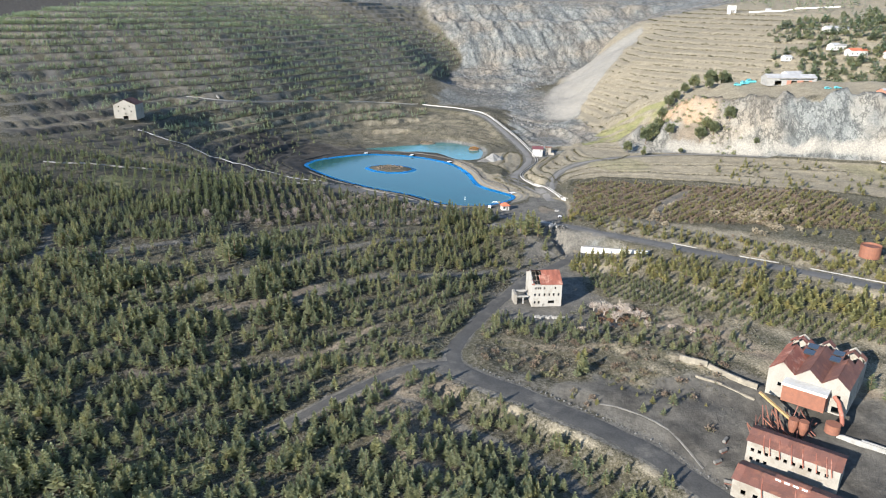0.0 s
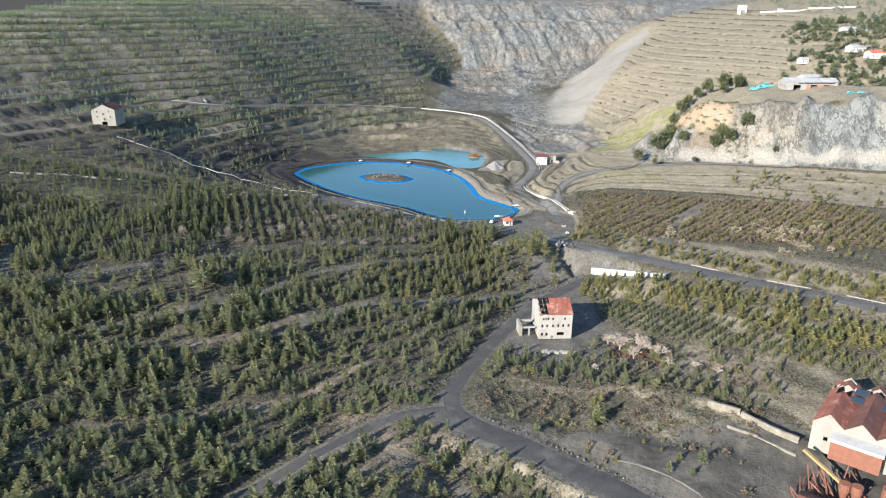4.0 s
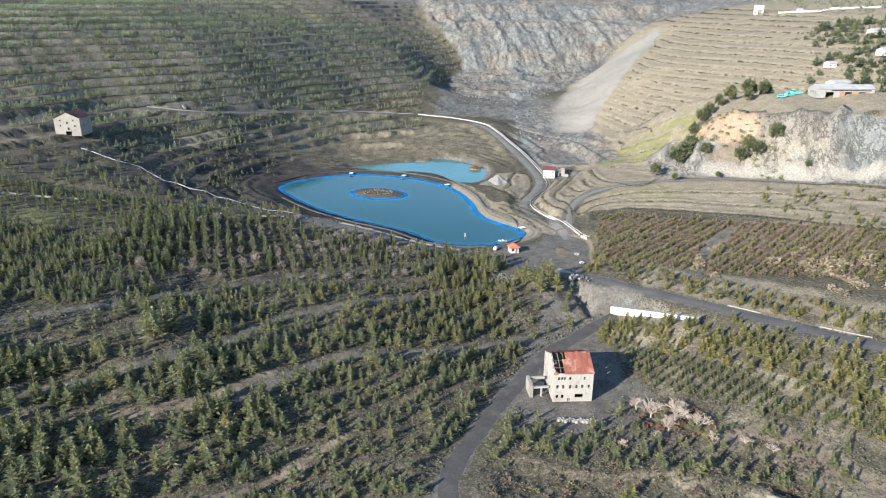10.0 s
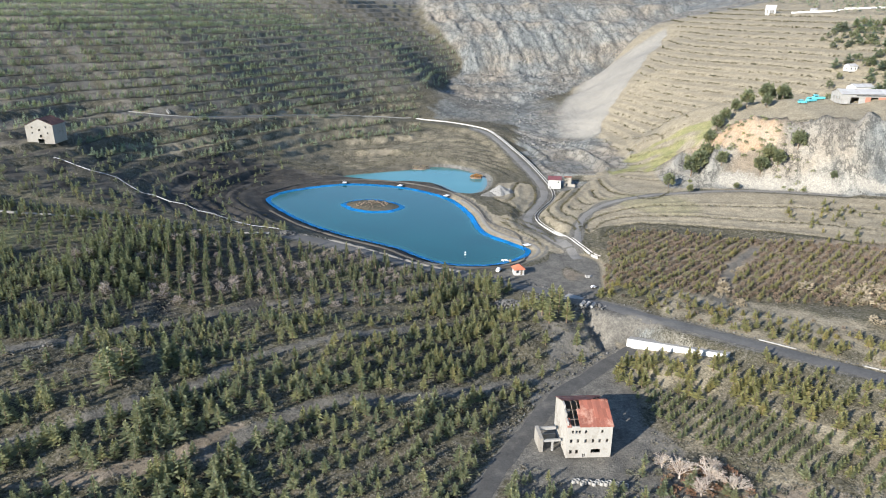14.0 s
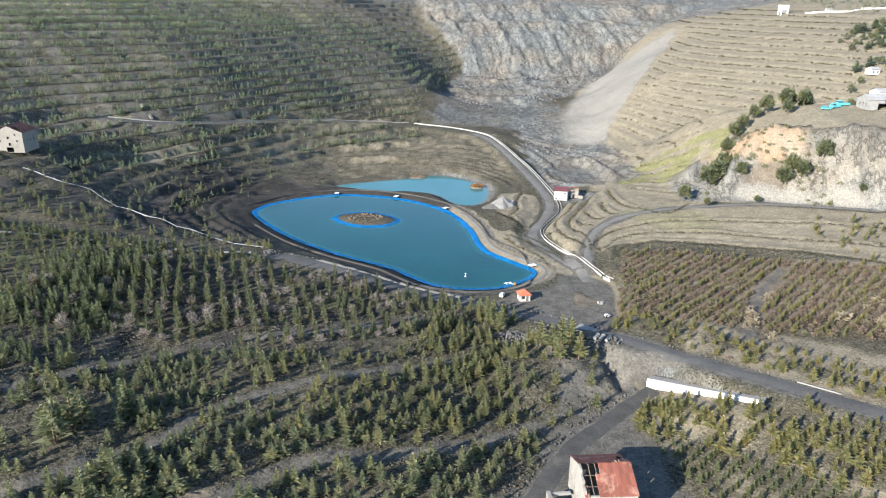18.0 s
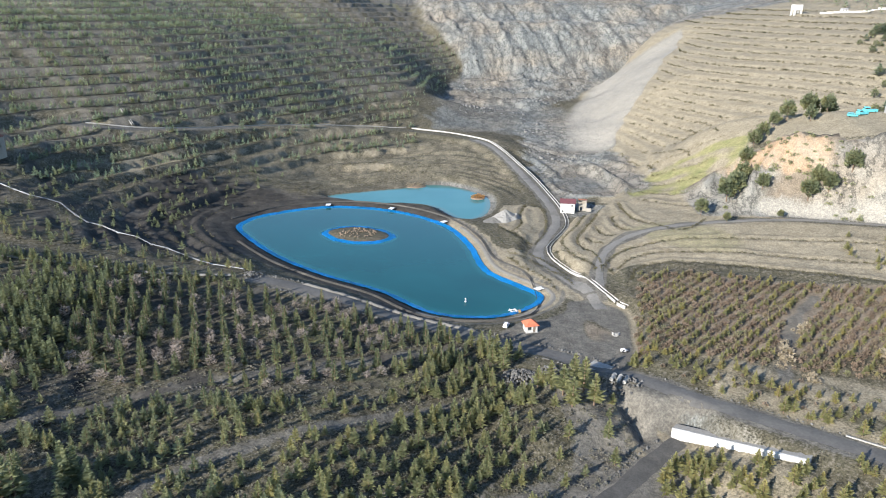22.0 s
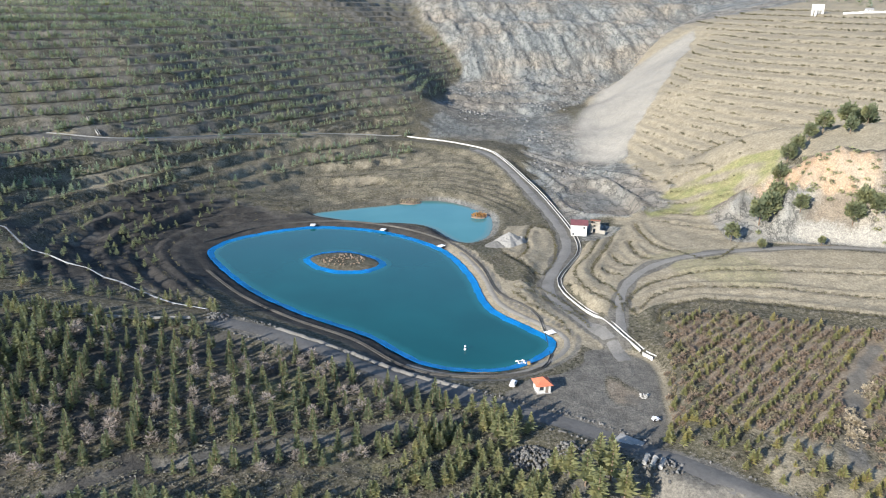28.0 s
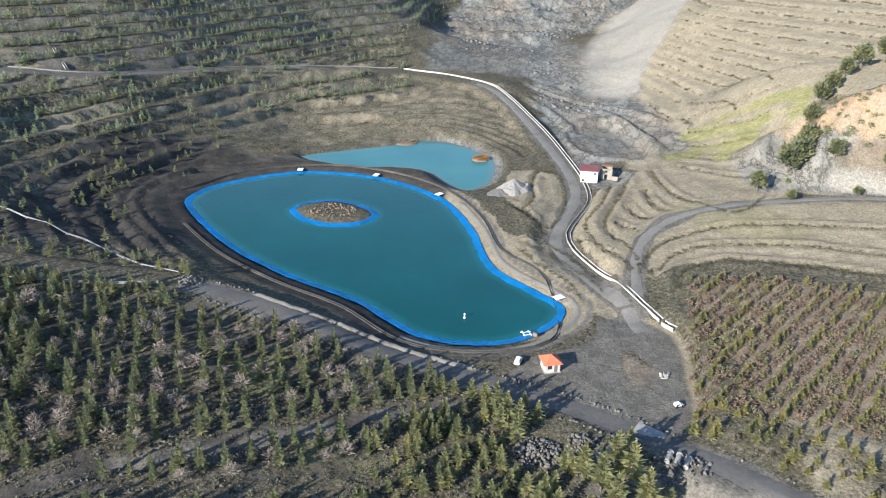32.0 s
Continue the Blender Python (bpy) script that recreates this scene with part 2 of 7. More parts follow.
def ground_material():
    """Soil, slag, dry grass, rock, ochre and some painted shade, told apart by the masks of the land."""
    n = Nodes("open_ground")
    za = n.t.nodes.new("ShaderNodeAttribute")
    zb = n.t.nodes.new("ShaderNodeAttribute")
    za.attribute_name, zb.attribute_name = "zone_a", "zone_b"
    sa = n.add("ShaderNodeSeparateColor", Color=za.outputs["Color"]).outputs
    sb = n.add("ShaderNodeSeparateColor", Color=zb.outputs["Color"]).outputs
    big, mid, fine = n.noise(0.035, 5, 0.6), n.noise(0.22, 5, 0.65), n.noise(1.7, 4, 0.7)
    col = n.mix(n.ramp(mid, 0.35, 0.65), (0.056, 0.053, 0.036), (0.098, 0.087, 0.058))
    col = n.mix(n.ramp(big, 0.45, 0.7), col, (0.090, 0.086, 0.058))
    litter = n.noise(0.85, 7, 0.72)
    col = n.mix(n.ramp(litter, 0.50, 0.60), col, (0.122, 0.110, 0.090))
    col = n.mix(n.ramp(litter, 0.44, 0.36), col, (0.033, 0.031, 0.024))

    def layer(mask, a, b, col, src=mid, soft=0.5):
        k = n.math("ADD", mask, n.math("MULTIPLY", n.math("SUBTRACT", fine, 0.5), soft))
        return n.mix(n.ramp(k, 0.35, 0.65), col, n.mix(n.ramp(src, 0.38, 0.62), a, b))

    col = layer(sa["Red"], (0.203, 0.176, 0.128), (0.257, 0.226, 0.166), col)
    col = layer(sb["Red"], (0.17, 0.175, 0.08), (0.235, 0.215, 0.11), col)
    col = layer(sb["Blue"], (0.155, 0.128, 0.098), (0.205, 0.172, 0.132), col)
    streak = n.noise(0.12, 6, 0.72, (1.0, 0.35, 0.22))
    deep = n.noise(0.055, 9, 0.78, (1.0, 0.5, 0.35))
    pale = n.mix(n.ramp(streak, 0.4, 0.62), (0.172, 0.170, 0.162), (0.262, 0.252, 0.228))
    pale = n.mix(n.ramp(deep, 0.48, 0.38), pale, (0.115, 0.117, 0.114))
    # shade of rock crevices painted as thin dark lines
    crack_shade = n.math("ABSOLUTE", n.math("SUBTRACT", n.noise(0.11, 7, 0.72, (1.0, 0.6, 0.5)), 0.5))
    pale = n.mix(n.ramp(crack_shade, 0.042, 0.0), pale, (0.075, 0.075, 0.072))
    k = n.math("ADD", sa["Green"], n.math("MULTIPLY", n.math("SUBTRACT", fine, 0.5), 0.5))
    col = n.mix(n.ramp(k, 0.35, 0.65), col, pale)
    tint = n.mix(n.ramp(n.noise(0.021, 3, 0.6), 0.4, 0.62), (0.84, 0.90, 0.93), (1.02, 0.93, 0.82))
    col = n.mix(n.math("MULTIPLY", n.ramp(k, 0.35, 0.65), 0.9), col, n.mix(1.0, col, tint, "MULTIPLY"))
    col = layer(zb.outputs["Alpha"], (0.235, 0.222, 0.195), (0.27, 0.254, 0.222), col, big, 0.2)
    col = layer(sb["Green"], (0.295, 0.208, 0.135), (0.285, 0.243, 0.187), col, streak)
    col = layer(sa["Blue"], (0.100, 0.094, 0.083), (0.152, 0.142, 0.123), col, mid, 0.7)
    # near-black: dark slag, plus shade painted on the bowl and far mountain
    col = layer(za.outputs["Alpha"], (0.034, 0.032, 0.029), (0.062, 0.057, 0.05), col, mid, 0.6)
    col = n.mix(1.0, col, n.mix(n.ramp(fine, 0.25, 0.75), (0.72, 0.72, 0.73), (1.28, 1.28, 1.26)), "MULTIPLY")
    col = n.mix(1.0, col, n.mix(n.ramp(litter, 0.36, 0.64), (0.80, 0.80, 0.80), (1.20, 1.19, 1.17)), "MULTIPLY")
    n.bump(n.math("ADD", fine, n.math("MULTIPLY", mid, 2.0)), 0.5, 0.5)
    return n.done(col, 0.95, 0.0, 0.15)


M_GROUND = ground_material()
# ---- lie of the land: spot heights by area, joined by a smooth surface ----
VALLEY = [(0, 206, -6), (40, 250, -6), (-35, 208, -7), (18, 272, -5), (58, 303, -4.5), (55, 333, 3.5), (33, 360, 2), (10, 352, 3),
          (75, 316, 3.5), (100, 298, 4), (130, 275, 4), (85, 240, -3), (108, 330, 5), (130, 360, 6), (147, 382, 9), (140, 415, 9),
          (76, 388, 4.5), (60, 168, -12), (90, 160, -15), (115, 205, -5), (140, 230, -2), (60, 225, -6), (190, 300, 8), (200, 200, 2), (0, 120, -14)]
WEST = [(-84, 262, 8), (-81, 314, 5), (-113, 363, 11), (-30, 297, 4), (-120, 170, 1), (-60, 150, -8), (-190, 300, 17), (-68, 395, 6),
        (-150, 426, 16), (-207, 476, 33), (-230, 400, 27), (-30, 372, 3.5), (-140, 470, 8.5), (-110, 510, 4.5), (-143, 559, 26), (-232, 551, 46), (-185, 647, 63),
        (-168, 742, 72), (-73, 574, 3), (-48, 630, 12), (-21, 671, 15), (-91, 695, 38), (-64, 706, 31), (-330, 620, 82), (-330, 450, 52)]
QUARRY = [(35, 645, 12), (59, 595, 3), (-20, 590, 4), (-60, 545, 1), (61, 760, 15), (26, 850, 14), (-20, 760, 36), (-40, 850, 55), (70, 880, 20),
          (60, 960, 58), (60, 1100, 88), (-60, 960, 78), (-150, 900, 85), (140, 800, 24), (186, 775, 58), (165, 880, 36), (235, 880, 82), (225, 960, 76), (300, 1100, 100), (20, 1400, 118)]
EAST = [(65, 494, 3.5), (92, 515, 6), (34, 514, 1.5), (105, 560, 6), (103, 448, 11), (110, 640, 9), (150, 590, 24), (122, 700, 19), (165, 690, 48), (206, 753, 66),
        (308, 795, 96), (175, 640, 42), (240, 640, 60), (300, 600, 70), (170, 470, 17), (260, 420, 16), (340, 430, 24), (120, 500, 12), (120, 470, 12), (420, 560, 82), (400, 380, 24)]
FAR = [(-700, 900, 60), (-330, 900, 107), (-385, 800, 103), (-405, 690, 91), (-520, 700, 70), (-560, 860, 76), (-150, 1010, 112), (-900, 1400, 60), (-1300, 1900, 190), (-700, 1700, 130), (500, 1000, 128), (700, 700, 120), (0, 2200, 260), (-1600, 2600, 330), (1600, 2400, 330), (0, 4500, 420),
       (-700, 300, 90), (700, 200, 30), (0, -400, -30), (-600, -300, 0), (600, -300, -10), (-2600, 400, 200), (2600, 400, 200), (0, -2500, 60)]
SPOTS = np.array(VALLEY + WEST + QUARRY + EAST + FAR, float)


def kernel(d2):
    return np.sqrt(d2 + 64.0)


def solve_spots():
    n = len(SPOTS)
    d2 = ((SPOTS[:, None, :2] - SPOTS[None, :, :2]) ** 2).sum(-1)
    a = np.zeros((n + 1, n + 1))
    a[:n, :n] = kernel(d2)
    a[:n, n] = a[n, :n] = 1
    return np.linalg.solve(a, np.r_[SPOTS[:, 2], 0])


WEIGHT = solve_spots()


def smooth(lo, hi, v):
    u = np.clip((v - lo) / (hi - lo), 0, 1)
    return u * u * (3 - 2 * u)


def base_height(x, y):
    x, y = np.asarray(x, float), np.asarray(y, float)
    z = np.full(x.shape, WEIGHT[-1])
    for (sx, sy, _), w in zip(SPOTS, WEIGHT):
        z = z + w * kernel((x - sx) ** 2 + (y - sy) ** 2)
    return z


def wave(x, y, size, seed=0.0):
    """Cheap smooth noise, about -1 to 1."""
    a = np.sin(x / size * 1.3 + 2.1 * np.sin(y / size * 0.7 + seed) + seed * 3.1)
    b = np.sin(y / size * 1.1 + 1.7 * np.sin(x / size * 0.9 + seed * 1.7) + seed)
    return (a + b + np.sin((x + y) / size * 1.9 + seed * 5)) / 3


_LATTICE = np.random.default_rng(3).random((256, 256))


def grain(x, y, size, seed=0):
    """Smooth random noise on a lattice, -1 to 1."""
    u, v = x / size + 17.3 * seed, y / size + 5.1 * seed
    i, j = np.floor(u).astype(int), np.floor(v).astype(int)
    f, g = u - i, v - j
    f, g = f * f * (3 - 2 * f), g * g * (3 - 2 * g)
    a, b, c, d = (_LATTICE[(i + p) % 256, (j + q) % 256] for p, q in ((0, 0), (1, 0), (0, 1), (1, 1)))
    return 2 * ((a * (1 - f) + b * f) * (1 - g) + (c * (1 - f) + d * f) * g) - 1


def crag(x, y, size, seed=0):
    """Broken, ridged rock relief in four sizes."""
    out = 0
    for k, s in enumerate((1.0, 0.47, 0.22, 0.11)):
        out = out + (1 - 2 * np.abs(grain(x, y, size * s, seed + k))) * 0.55 ** k
    return out / 1.6


def spline(points, closed=False, step=3.0):
    """A smooth line through a few corner points, sampled every step metres."""
    p = np.array(points, float)
    n = len(p)
    out = []
    for i in range(n if closed else n - 1):
        q = [p[(i + k) % n] if closed else p[min(max(i + k, 0), n - 1)] for k in (-1, 0, 1, 2)]
        count = max(2, int(np.linalg.norm(q[2] - q[1]) / step))
        for t in np.arange(count) / count:
            out.append(0.5 * (2 * q[1] + (q[2] - q[0]) * t + (2 * q[0] - 5 * q[1] + 4 * q[2] - q[3]) * t ** 2 + (3 * q[1] - q[0] - 3 * q[2] + q[3]) * t ** 3))
    if not closed:
        out.append(p[-1])
    return np.array(out)


def line_distance(x, y, line, closed=False):
    """Distance to a line, and the value of its third column at the nearest place."""
    best, val = np.full(x.shape, 1e9), np.zeros(x.shape)
    pts = np.vstack([line, line[:1]]) if closed else line
    lo, hi = pts[:, :2].min(0) - 60, pts[:, :2].max(0) + 60
    near = (x > lo[0]) & (x < hi[0]) & (y > lo[1]) & (y < hi[1])
    xs, ys = x[near], y[near]
    b, v = np.full(xs.shape, 1e9), np.zeros(xs.shape)
    for p, q in zip(pts[:-1], pts[1:]):
        d = q[:2] - p[:2]
        t = np.clip(((xs - p[0]) * d[0] + (ys - p[1]) * d[1]) / (d @ d + 1e-9), 0, 1)
        e = np.hypot(xs - p[0] - t * d[0], ys - p[1] - t * d[1])
        m = e < b
        b[m] = e[m]
        if pts.shape[1] > 2:
            v[m] = (p[2] + t * (q[2] - p[2]))[m]
    best[near], val[near] = b, v
    return best, val


def inside(x, y, line):
    hit = np.zeros(x.shape, bool)
    pts = np.vstack([line, line[:1]])
    for p, q in zip(pts[:-1], pts[1:]):
        c = (p[1] > y) != (q[1] > y)
        hit ^= c & (x < (q[0] - p[0]) * (y - p[1]) / (q[1] - p[1] + 1e-12) + p[0])
    return hit


POND = spline([(-92, 469), (-94, 483), (-85, 497), (-57, 512), (-23, 506), (4, 483), (16, 453), (22, 421), (35, 403), (41, 394), (36, 384),
               (21, 375), (0, 378.5), (-19, 397), (-44, 414), (-68, 436)], True)
POND_FAR = spline([(-62, 538), (-40, 550), (-21, 558), (-4, 567), (12, 562), (28, 541), (30, 523), (26, 503), (16, 493), (8, 501), (-5, 520), (-36, 523)], True)
ISLAND = spline([(-51, 468), (-46, 475), (-36, 477), (-25, 471), (-20, 463), (-25, 456), (-34, 454), (-44, 458)], True)
# roads: x, y, z along the middle line, then the width
ROADS = {
    "road_pond": ([(-185, 398, 20), (-120, 396, 12), (-64, 393, 6.5), (-34, 380, 5), (-8, 366, 3.8), (15, 355.5, 2.4), (34, 347, 2.4), (51, 336, 2.9), (72, 318, 3.5), (100, 297, 4), (135, 272, 4), (180, 240, 4)], 7.0),
    "road_mill": ([(10, 198.5, -7.1), (5.4, 204, -6.8), (3.6, 212.4, -6.6), (5.6, 222.7, -6.5), (10.6, 233.8, -6.4), (17.5, 248, -6.1), (26, 263, -5.9), (37, 281, -5.6), (47, 291, -5.3), (58, 302, -4.8), (66, 309, -4.2)], 5.0),
    "road_forest": ([(2, 207.5, -6.6), (-8.3, 205.2, -6.5), (-15.5, 201.4, -6.8), (-23.9, 194.6, -7.2), (-31.9, 187.6, -7.8), (-37.9, 182.1, -8.3), (-43.6, 176.7, -9), (-52, 170, -9.6)], 3.8),
    "road_plant": ([(2.5, 206, -6.7), (7, 201.5, -6.9), (13.5, 196.8, -7.4), (21.2, 192.6, -8.2), (28.6, 188.2, -9), (36.4, 183, -10), (44.7, 177.7, -11), (52, 172.6, -12.2), (59.4, 167, -13.4), (66, 159.5, -15), (74, 150, -16.5), (84, 136, -18)], 9.5),
    "road_valley": ([(52, 345, 1.9), (60, 372, 1.9), (57, 394, 2.0), (52, 407, 2.0), (47, 421, 1.8), (45, 437, 1.5), (50, 455, 1.5), (59, 480, 2), (60.5, 506, 2.3), (57, 541, 2.9), (51, 582, 4.2), (43, 614, 7.8), (32, 638, 11.2), (10, 655, 13), (-20, 667, 14.2), (-53, 657, 18), (-82, 637, 22), (-116, 608, 26), (-145, 578, 29.5), (-171, 555, 33), (-199, 545, 37)], 7.0),
    "road_field": ([(60, 372, 2.8), (63, 398, 4.5), (70, 424, 6.5), (84, 441, 8.5), (102, 449, 10.5), (125, 452, 12), (160, 452, 13.5), (200, 440, 14.5)], 5.0),
}
# ditches and banks of the terraced knoll, the spit and the fields
BENCHES = {
    "knoll_outer": [(83, 494), (74, 471), (63, 446), (64, 432), (67, 419), (66, 407)],
    "knoll_inner": [(75, 490), (66, 466), (57, 449), (56.5, 430), (61, 419), (64, 409)],
    "knoll_hook": [(85, 476), (83, 460), (87, 449)],
    "knoll_short": [(74, 460), (75, 452), (79, 444)],
    "knoll_low": [(67, 445), (72, 434)],
    "knoll_east": [(93, 500), (92, 476), (96, 458), (108, 444), (122, 456)],
    "spit_a": [(33, 435), (40, 428), (46, 417), (51, 409), (54, 400)],
    "spit_b": [(31, 430), (37, 417), (44, 407), (47, 397)],
    "spit_c": [(36, 440), (43, 433), (49, 420), (54, 407)],
    "bay_ring": [(31, 474), (36, 464), (43, 449), (49, 458), (54, 478), (55, 503), (48, 512), (43, 494), (42, 478), (36, 466)],
    "field_bank": [(70, 403), (68.5, 413), (77, 425), (88, 431), (105, 435), (140, 432), (180, 422), (240, 400)],
    "field_edge": [(75, 398), (80, 408), (95, 413), (120, 409), (150, 396), (190, 374), (230, 352)],
    "field_middle": [(72, 408), (80, 418), (97, 423), (125, 420), (160, 408), (210, 385)],
    "slope_a": [(103, 500), (112, 486), (124, 474)], "slope_b": [(109, 514), (119, 500), (131, 490)], "slope_c": [(114, 530), (126, 514), (139, 502)],
    "slope_d": [(118, 546), (132, 528), (146, 514)], "slope_e": [(124, 562), (138, 544), (153, 528)],
}
BENCH_LINES = {k: spline(v, step=2.0) for k, v in BENCHES.items()}
SILT_LINES = [spline(p) for p in ([(58, 655), (67, 644), (84, 628), (96, 616), (106, 600), (113, 584), (120, 564), (124, 548)], [(94, 606), (101, 580), (103, 559), (104, 540), (96, 524)], [(55, 626), (67, 605), (72, 585), (74, 570)])]
BASIN = spline([(70, 566), (82, 585), (94, 587), (100, 563), (104, 536), (96, 516), (86, 520), (74, 536)], True)
LINES = {k: spline(v[0]) for k, v in ROADS.items()}
GULLY = spline([(51, 331), (54, 322), (57, 314), (59, 306)])
MOUND = spline([(22, 298), (36, 297), (45, 303), (52, 308), (53, 314), (49, 322), (44, 331), (34, 331), (24, 324), (16, 312)], True)
PLANT_LINE = spline(ROADS["road_plant"][0][1:])
YARD = spline([(22, 352), (30, 366), (44, 372), (56, 385), (68, 378), (66, 356), (60, 338), (48, 338), (36, 346)], True)
CLIFF_FOOT = spline([(118, 462, 12), (135, 460, 14), (165, 452, 15), (200, 440, 16), (250, 420, 17), (330, 395, 18), (420, 370, 20)])
CLIFF_TOP = spline([(140, 500, 24), (160, 492, 37), (178, 478, 42), (205, 466, 47), (250, 448, 50), (330, 420, 52), (420, 395, 52)])


PIPE_LINE = spline([(-71, 400), (-84, 405), (-100, 415), (-122, 427), (-139, 433), (-153, 440), (-165, 452), (-177, 450), (-198, 456)])


def terrace(z, step, k):
    f = z / step
    n = np.floor(f)
    u = f - n
    return step * (n + (1 - k) * u + k * smooth(0.74, 1.0, u))


def spur(y):
    """Where the wooded hill ends and the quarry begins."""
    return np.interp(y, [560, 640, 700, 737, 872, 908, 948, 1013, 1100], [-8, -16, -22, -15, 11, 19, 1, -24, -30])


def west_mask(x, y):
    return smooth(560, 600, y - 0.10 * (x + 60) + 0.9 * np.maximum(0, -80 - x) * (y < 720)) * smooth(18, -14, x - spur(y))


def east_mask(x, y):
    return smooth(95, 125, x - 0.10 * np.abs(y - 620)) * smooth(520, 545, y) * smooth(1000, 900, y)


def pit_mask(x, y):
    return smooth(700, 780, y + 0.2 * np.abs(x - 60)) * smooth(-10, 14, x - spur(y) + 4 * grain(x, y, 12, 5)) * smooth(104, 74, x - 0.8 * np.maximum(0, y - 770))


def scree_mask(x, y):
    edge = np.interp(y, [600, 650, 700, 760, 820, 900], [112, 128, 155, 185, 215, 250]) + 2.5 * grain(x, y, 14, 3) + 1.2 * grain(x, y, 5, 2)
    return smooth(66, 124, x - 0.1 * np.abs(y - 640) - 0.25 * np.maximum(0, y - 720)) * smooth(3, -3, x - edge) * smooth(600, 640, y) * smooth(900, 835, y)


BANK = spline([(38, 196), (43, 201), (48, 208), (58, 209), (69, 206), (80, 201), (90, 196), (98, 191), (106, 184)])
BANK_FOOT = spline([(42, 186), (45, 190), (52, 188), (59, 187), (71, 181), (81, 179), (89, 183), (97, 181), (105, 175)])


def height(x, y):
    x, y = np.asarray(x, float), np.asarray(y, float)
    z = base_height(x, y)
    near = smooth(3000, 600, np.hypot(x, y - 400))
    z = z + near * (0.35 * wave(x, y, 9) + 0.9 * wave(x, y, 31, 2) + 0.22 * grain(x, y, 3.2, 6)) + near * 0.3 * np.maximum(0, crag(x, y, 4.5, 9)) * smooth(30, 10, x)
    # cliffs beside the plateau
    df, zf = line_distance(x, y, CLIFF_FOOT)
    dt, zt = line_distance(x, y, CLIFF_TOP)
    yf = np.interp(x, CLIFF_FOOT[:, 0], CLIFF_FOOT[:, 1])
    yt = np.interp(x, CLIFF_TOP[:, 0], CLIFF_TOP[:, 1])
    zf = np.interp(x, CLIFF_FOOT[:, 0], CLIFF_FOOT[:, 2])
    zt = np.interp(x, CLIFF_TOP[:, 0], CLIFF_TOP[:, 2]) + 0.9 * grain(x, 0 * y, 14, 2)
    yt = yt + 3.5 * grain(x, 0 * y, 20, 7) + 1.5 * grain(x, 0 * y, 7, 8)
    u = (y - yf) / (yt - yf)
    rough = 6.0 * crag(0.8 * x - 0.9 * y, 0.22 * (x + y), 26, 5) + 3.0 * crag(0.9 * x - 0.5 * y, 0.4 * y, 9, 4)
    face = zf + (zt - zf) * smooth(0.0, 1.0, u) ** 0.8 + rough * smooth(0, .3, u) * smooth(1.2, .9, u)
    top = zt + 0.12 * (y - yt)
    zc = np.where(u < 1, face, top)
    m = smooth(118, 150, x) * smooth(-0.25, 0.05, u) * smooth(95, 45, y - yt) * smooth(520, 430, x)
    z = z * (1 - m) + zc * m
    # terraces
    a, b, c = west_mask(x, y), east_mask(x, y) * (1 - m) * (1 - scree_mask(x, y)), pit_mask(x, y)
    z = z * (1 - a) + terrace(z, 4.8, 0.8) * a
    z = z * (1 - b) + terrace(z, 4.2, 0.42) * b
    s = smooth(30, 10, x) * smooth(340, 325, y) * smooth(110, 130, y) + smooth(-90, -110, x) * smooth(400, 440, y) * smooth(560, 520, y)
    s = np.clip(s, 0, 1) * smooth(3, 9, line_distance(x, y, PIPE_LINE)[0])
    z = z * (1 - s) + np.where(x < -60, np.where(y > 390, terrace(z, 3.6, 0.8), terrace(z, 2.4, 0.7)), terrace(z, 1.05, 0.75)) * s
    # quarry: a stepped floor of rubble, a tall gullied face and a second face above a bench
    yw = y + 7 * grain(x, 0 * y, 60, 4) + 2.5 * grain(x, y, 18, 9)
    floor_z = np.interp(yw, [700, 778, 786, 818, 826, 858, 866, 888, 896, 905], [11, 15, 19, 19, 23, 24, 28, 29, 33, 34])
    wall_z = np.interp(yw, [895, 905, 925, 950, 985, 1012, 1020, 1052, 1085, 1100, 1180, 1500], [33, 35, 50, 66, 81, 83, 86, 100, 102, 108, 112, 150])
    up = smooth(897, 907, yw)
    pit_z = floor_z * (1 - up) + wall_z * up
    gully = 3.2 * crag(x + 0.3 * y, 0.10 * y, 17, 2) + 1.3 * crag(x - 0.2 * y, 0.2 * y, 11, 5)
    rubble = 2.6 * crag(x + 0.2 * y, 1.4 * y, 34, 3) + 1.5 * crag(x, y, 10, 6)
    k = c * smooth(745, 785, y)
    z = z * (1 - k) + (pit_z + up * gully * smooth(1120, 1060, y) + (1 - up) * rubble) * k
    # ditches with a small bank on the upper side, and the silted basin of the valley floor
    for line in BENCH_LINES.values():
        d, _ = line_distance(x, y, line)
        z = z + 0.9 * np.exp(-((d - 2.2) / 1.1) ** 2) - 0.7 * np.exp(-(d / 1.0) ** 2)
    dq, _ = line_distance(x, y, POND_FAR, True)
    dp, _ = line_distance(x, y, POND, True)
    for off in (9, 15, 21, 28, 36, 45, 54, 63, 72):
        z = z + (0.7 * np.exp(-((dq - off - 1.6) / 1.1) ** 2) - 0.7 * np.exp(-((dq - off + 0.6) / 1.1) ** 2)) * smooth(526, 545, y) * smooth(55, 45, x) * smooth(-90, -60, x)
        z = z + (0.8 * np.exp(-((dp - off - 3.6) / 1.2) ** 2) - 0.6 * np.exp(-((dp - off - 1) / 1.2) ** 2)) * smooth(-60, -75, x) * smooth(400, 415, y) * smooth(560, 540, y)
    for line in SILT_LINES:
        d, _ = line_distance(x, y, line)
        z = z + 1.3 * np.exp(-(d / 1.7) ** 2) - 0.5 * np.exp(-((d - 4) / 1.6) ** 2)
    ib = inside(x, y, BASIN)
    db, _ = line_distance(x, y, BASIN, True)
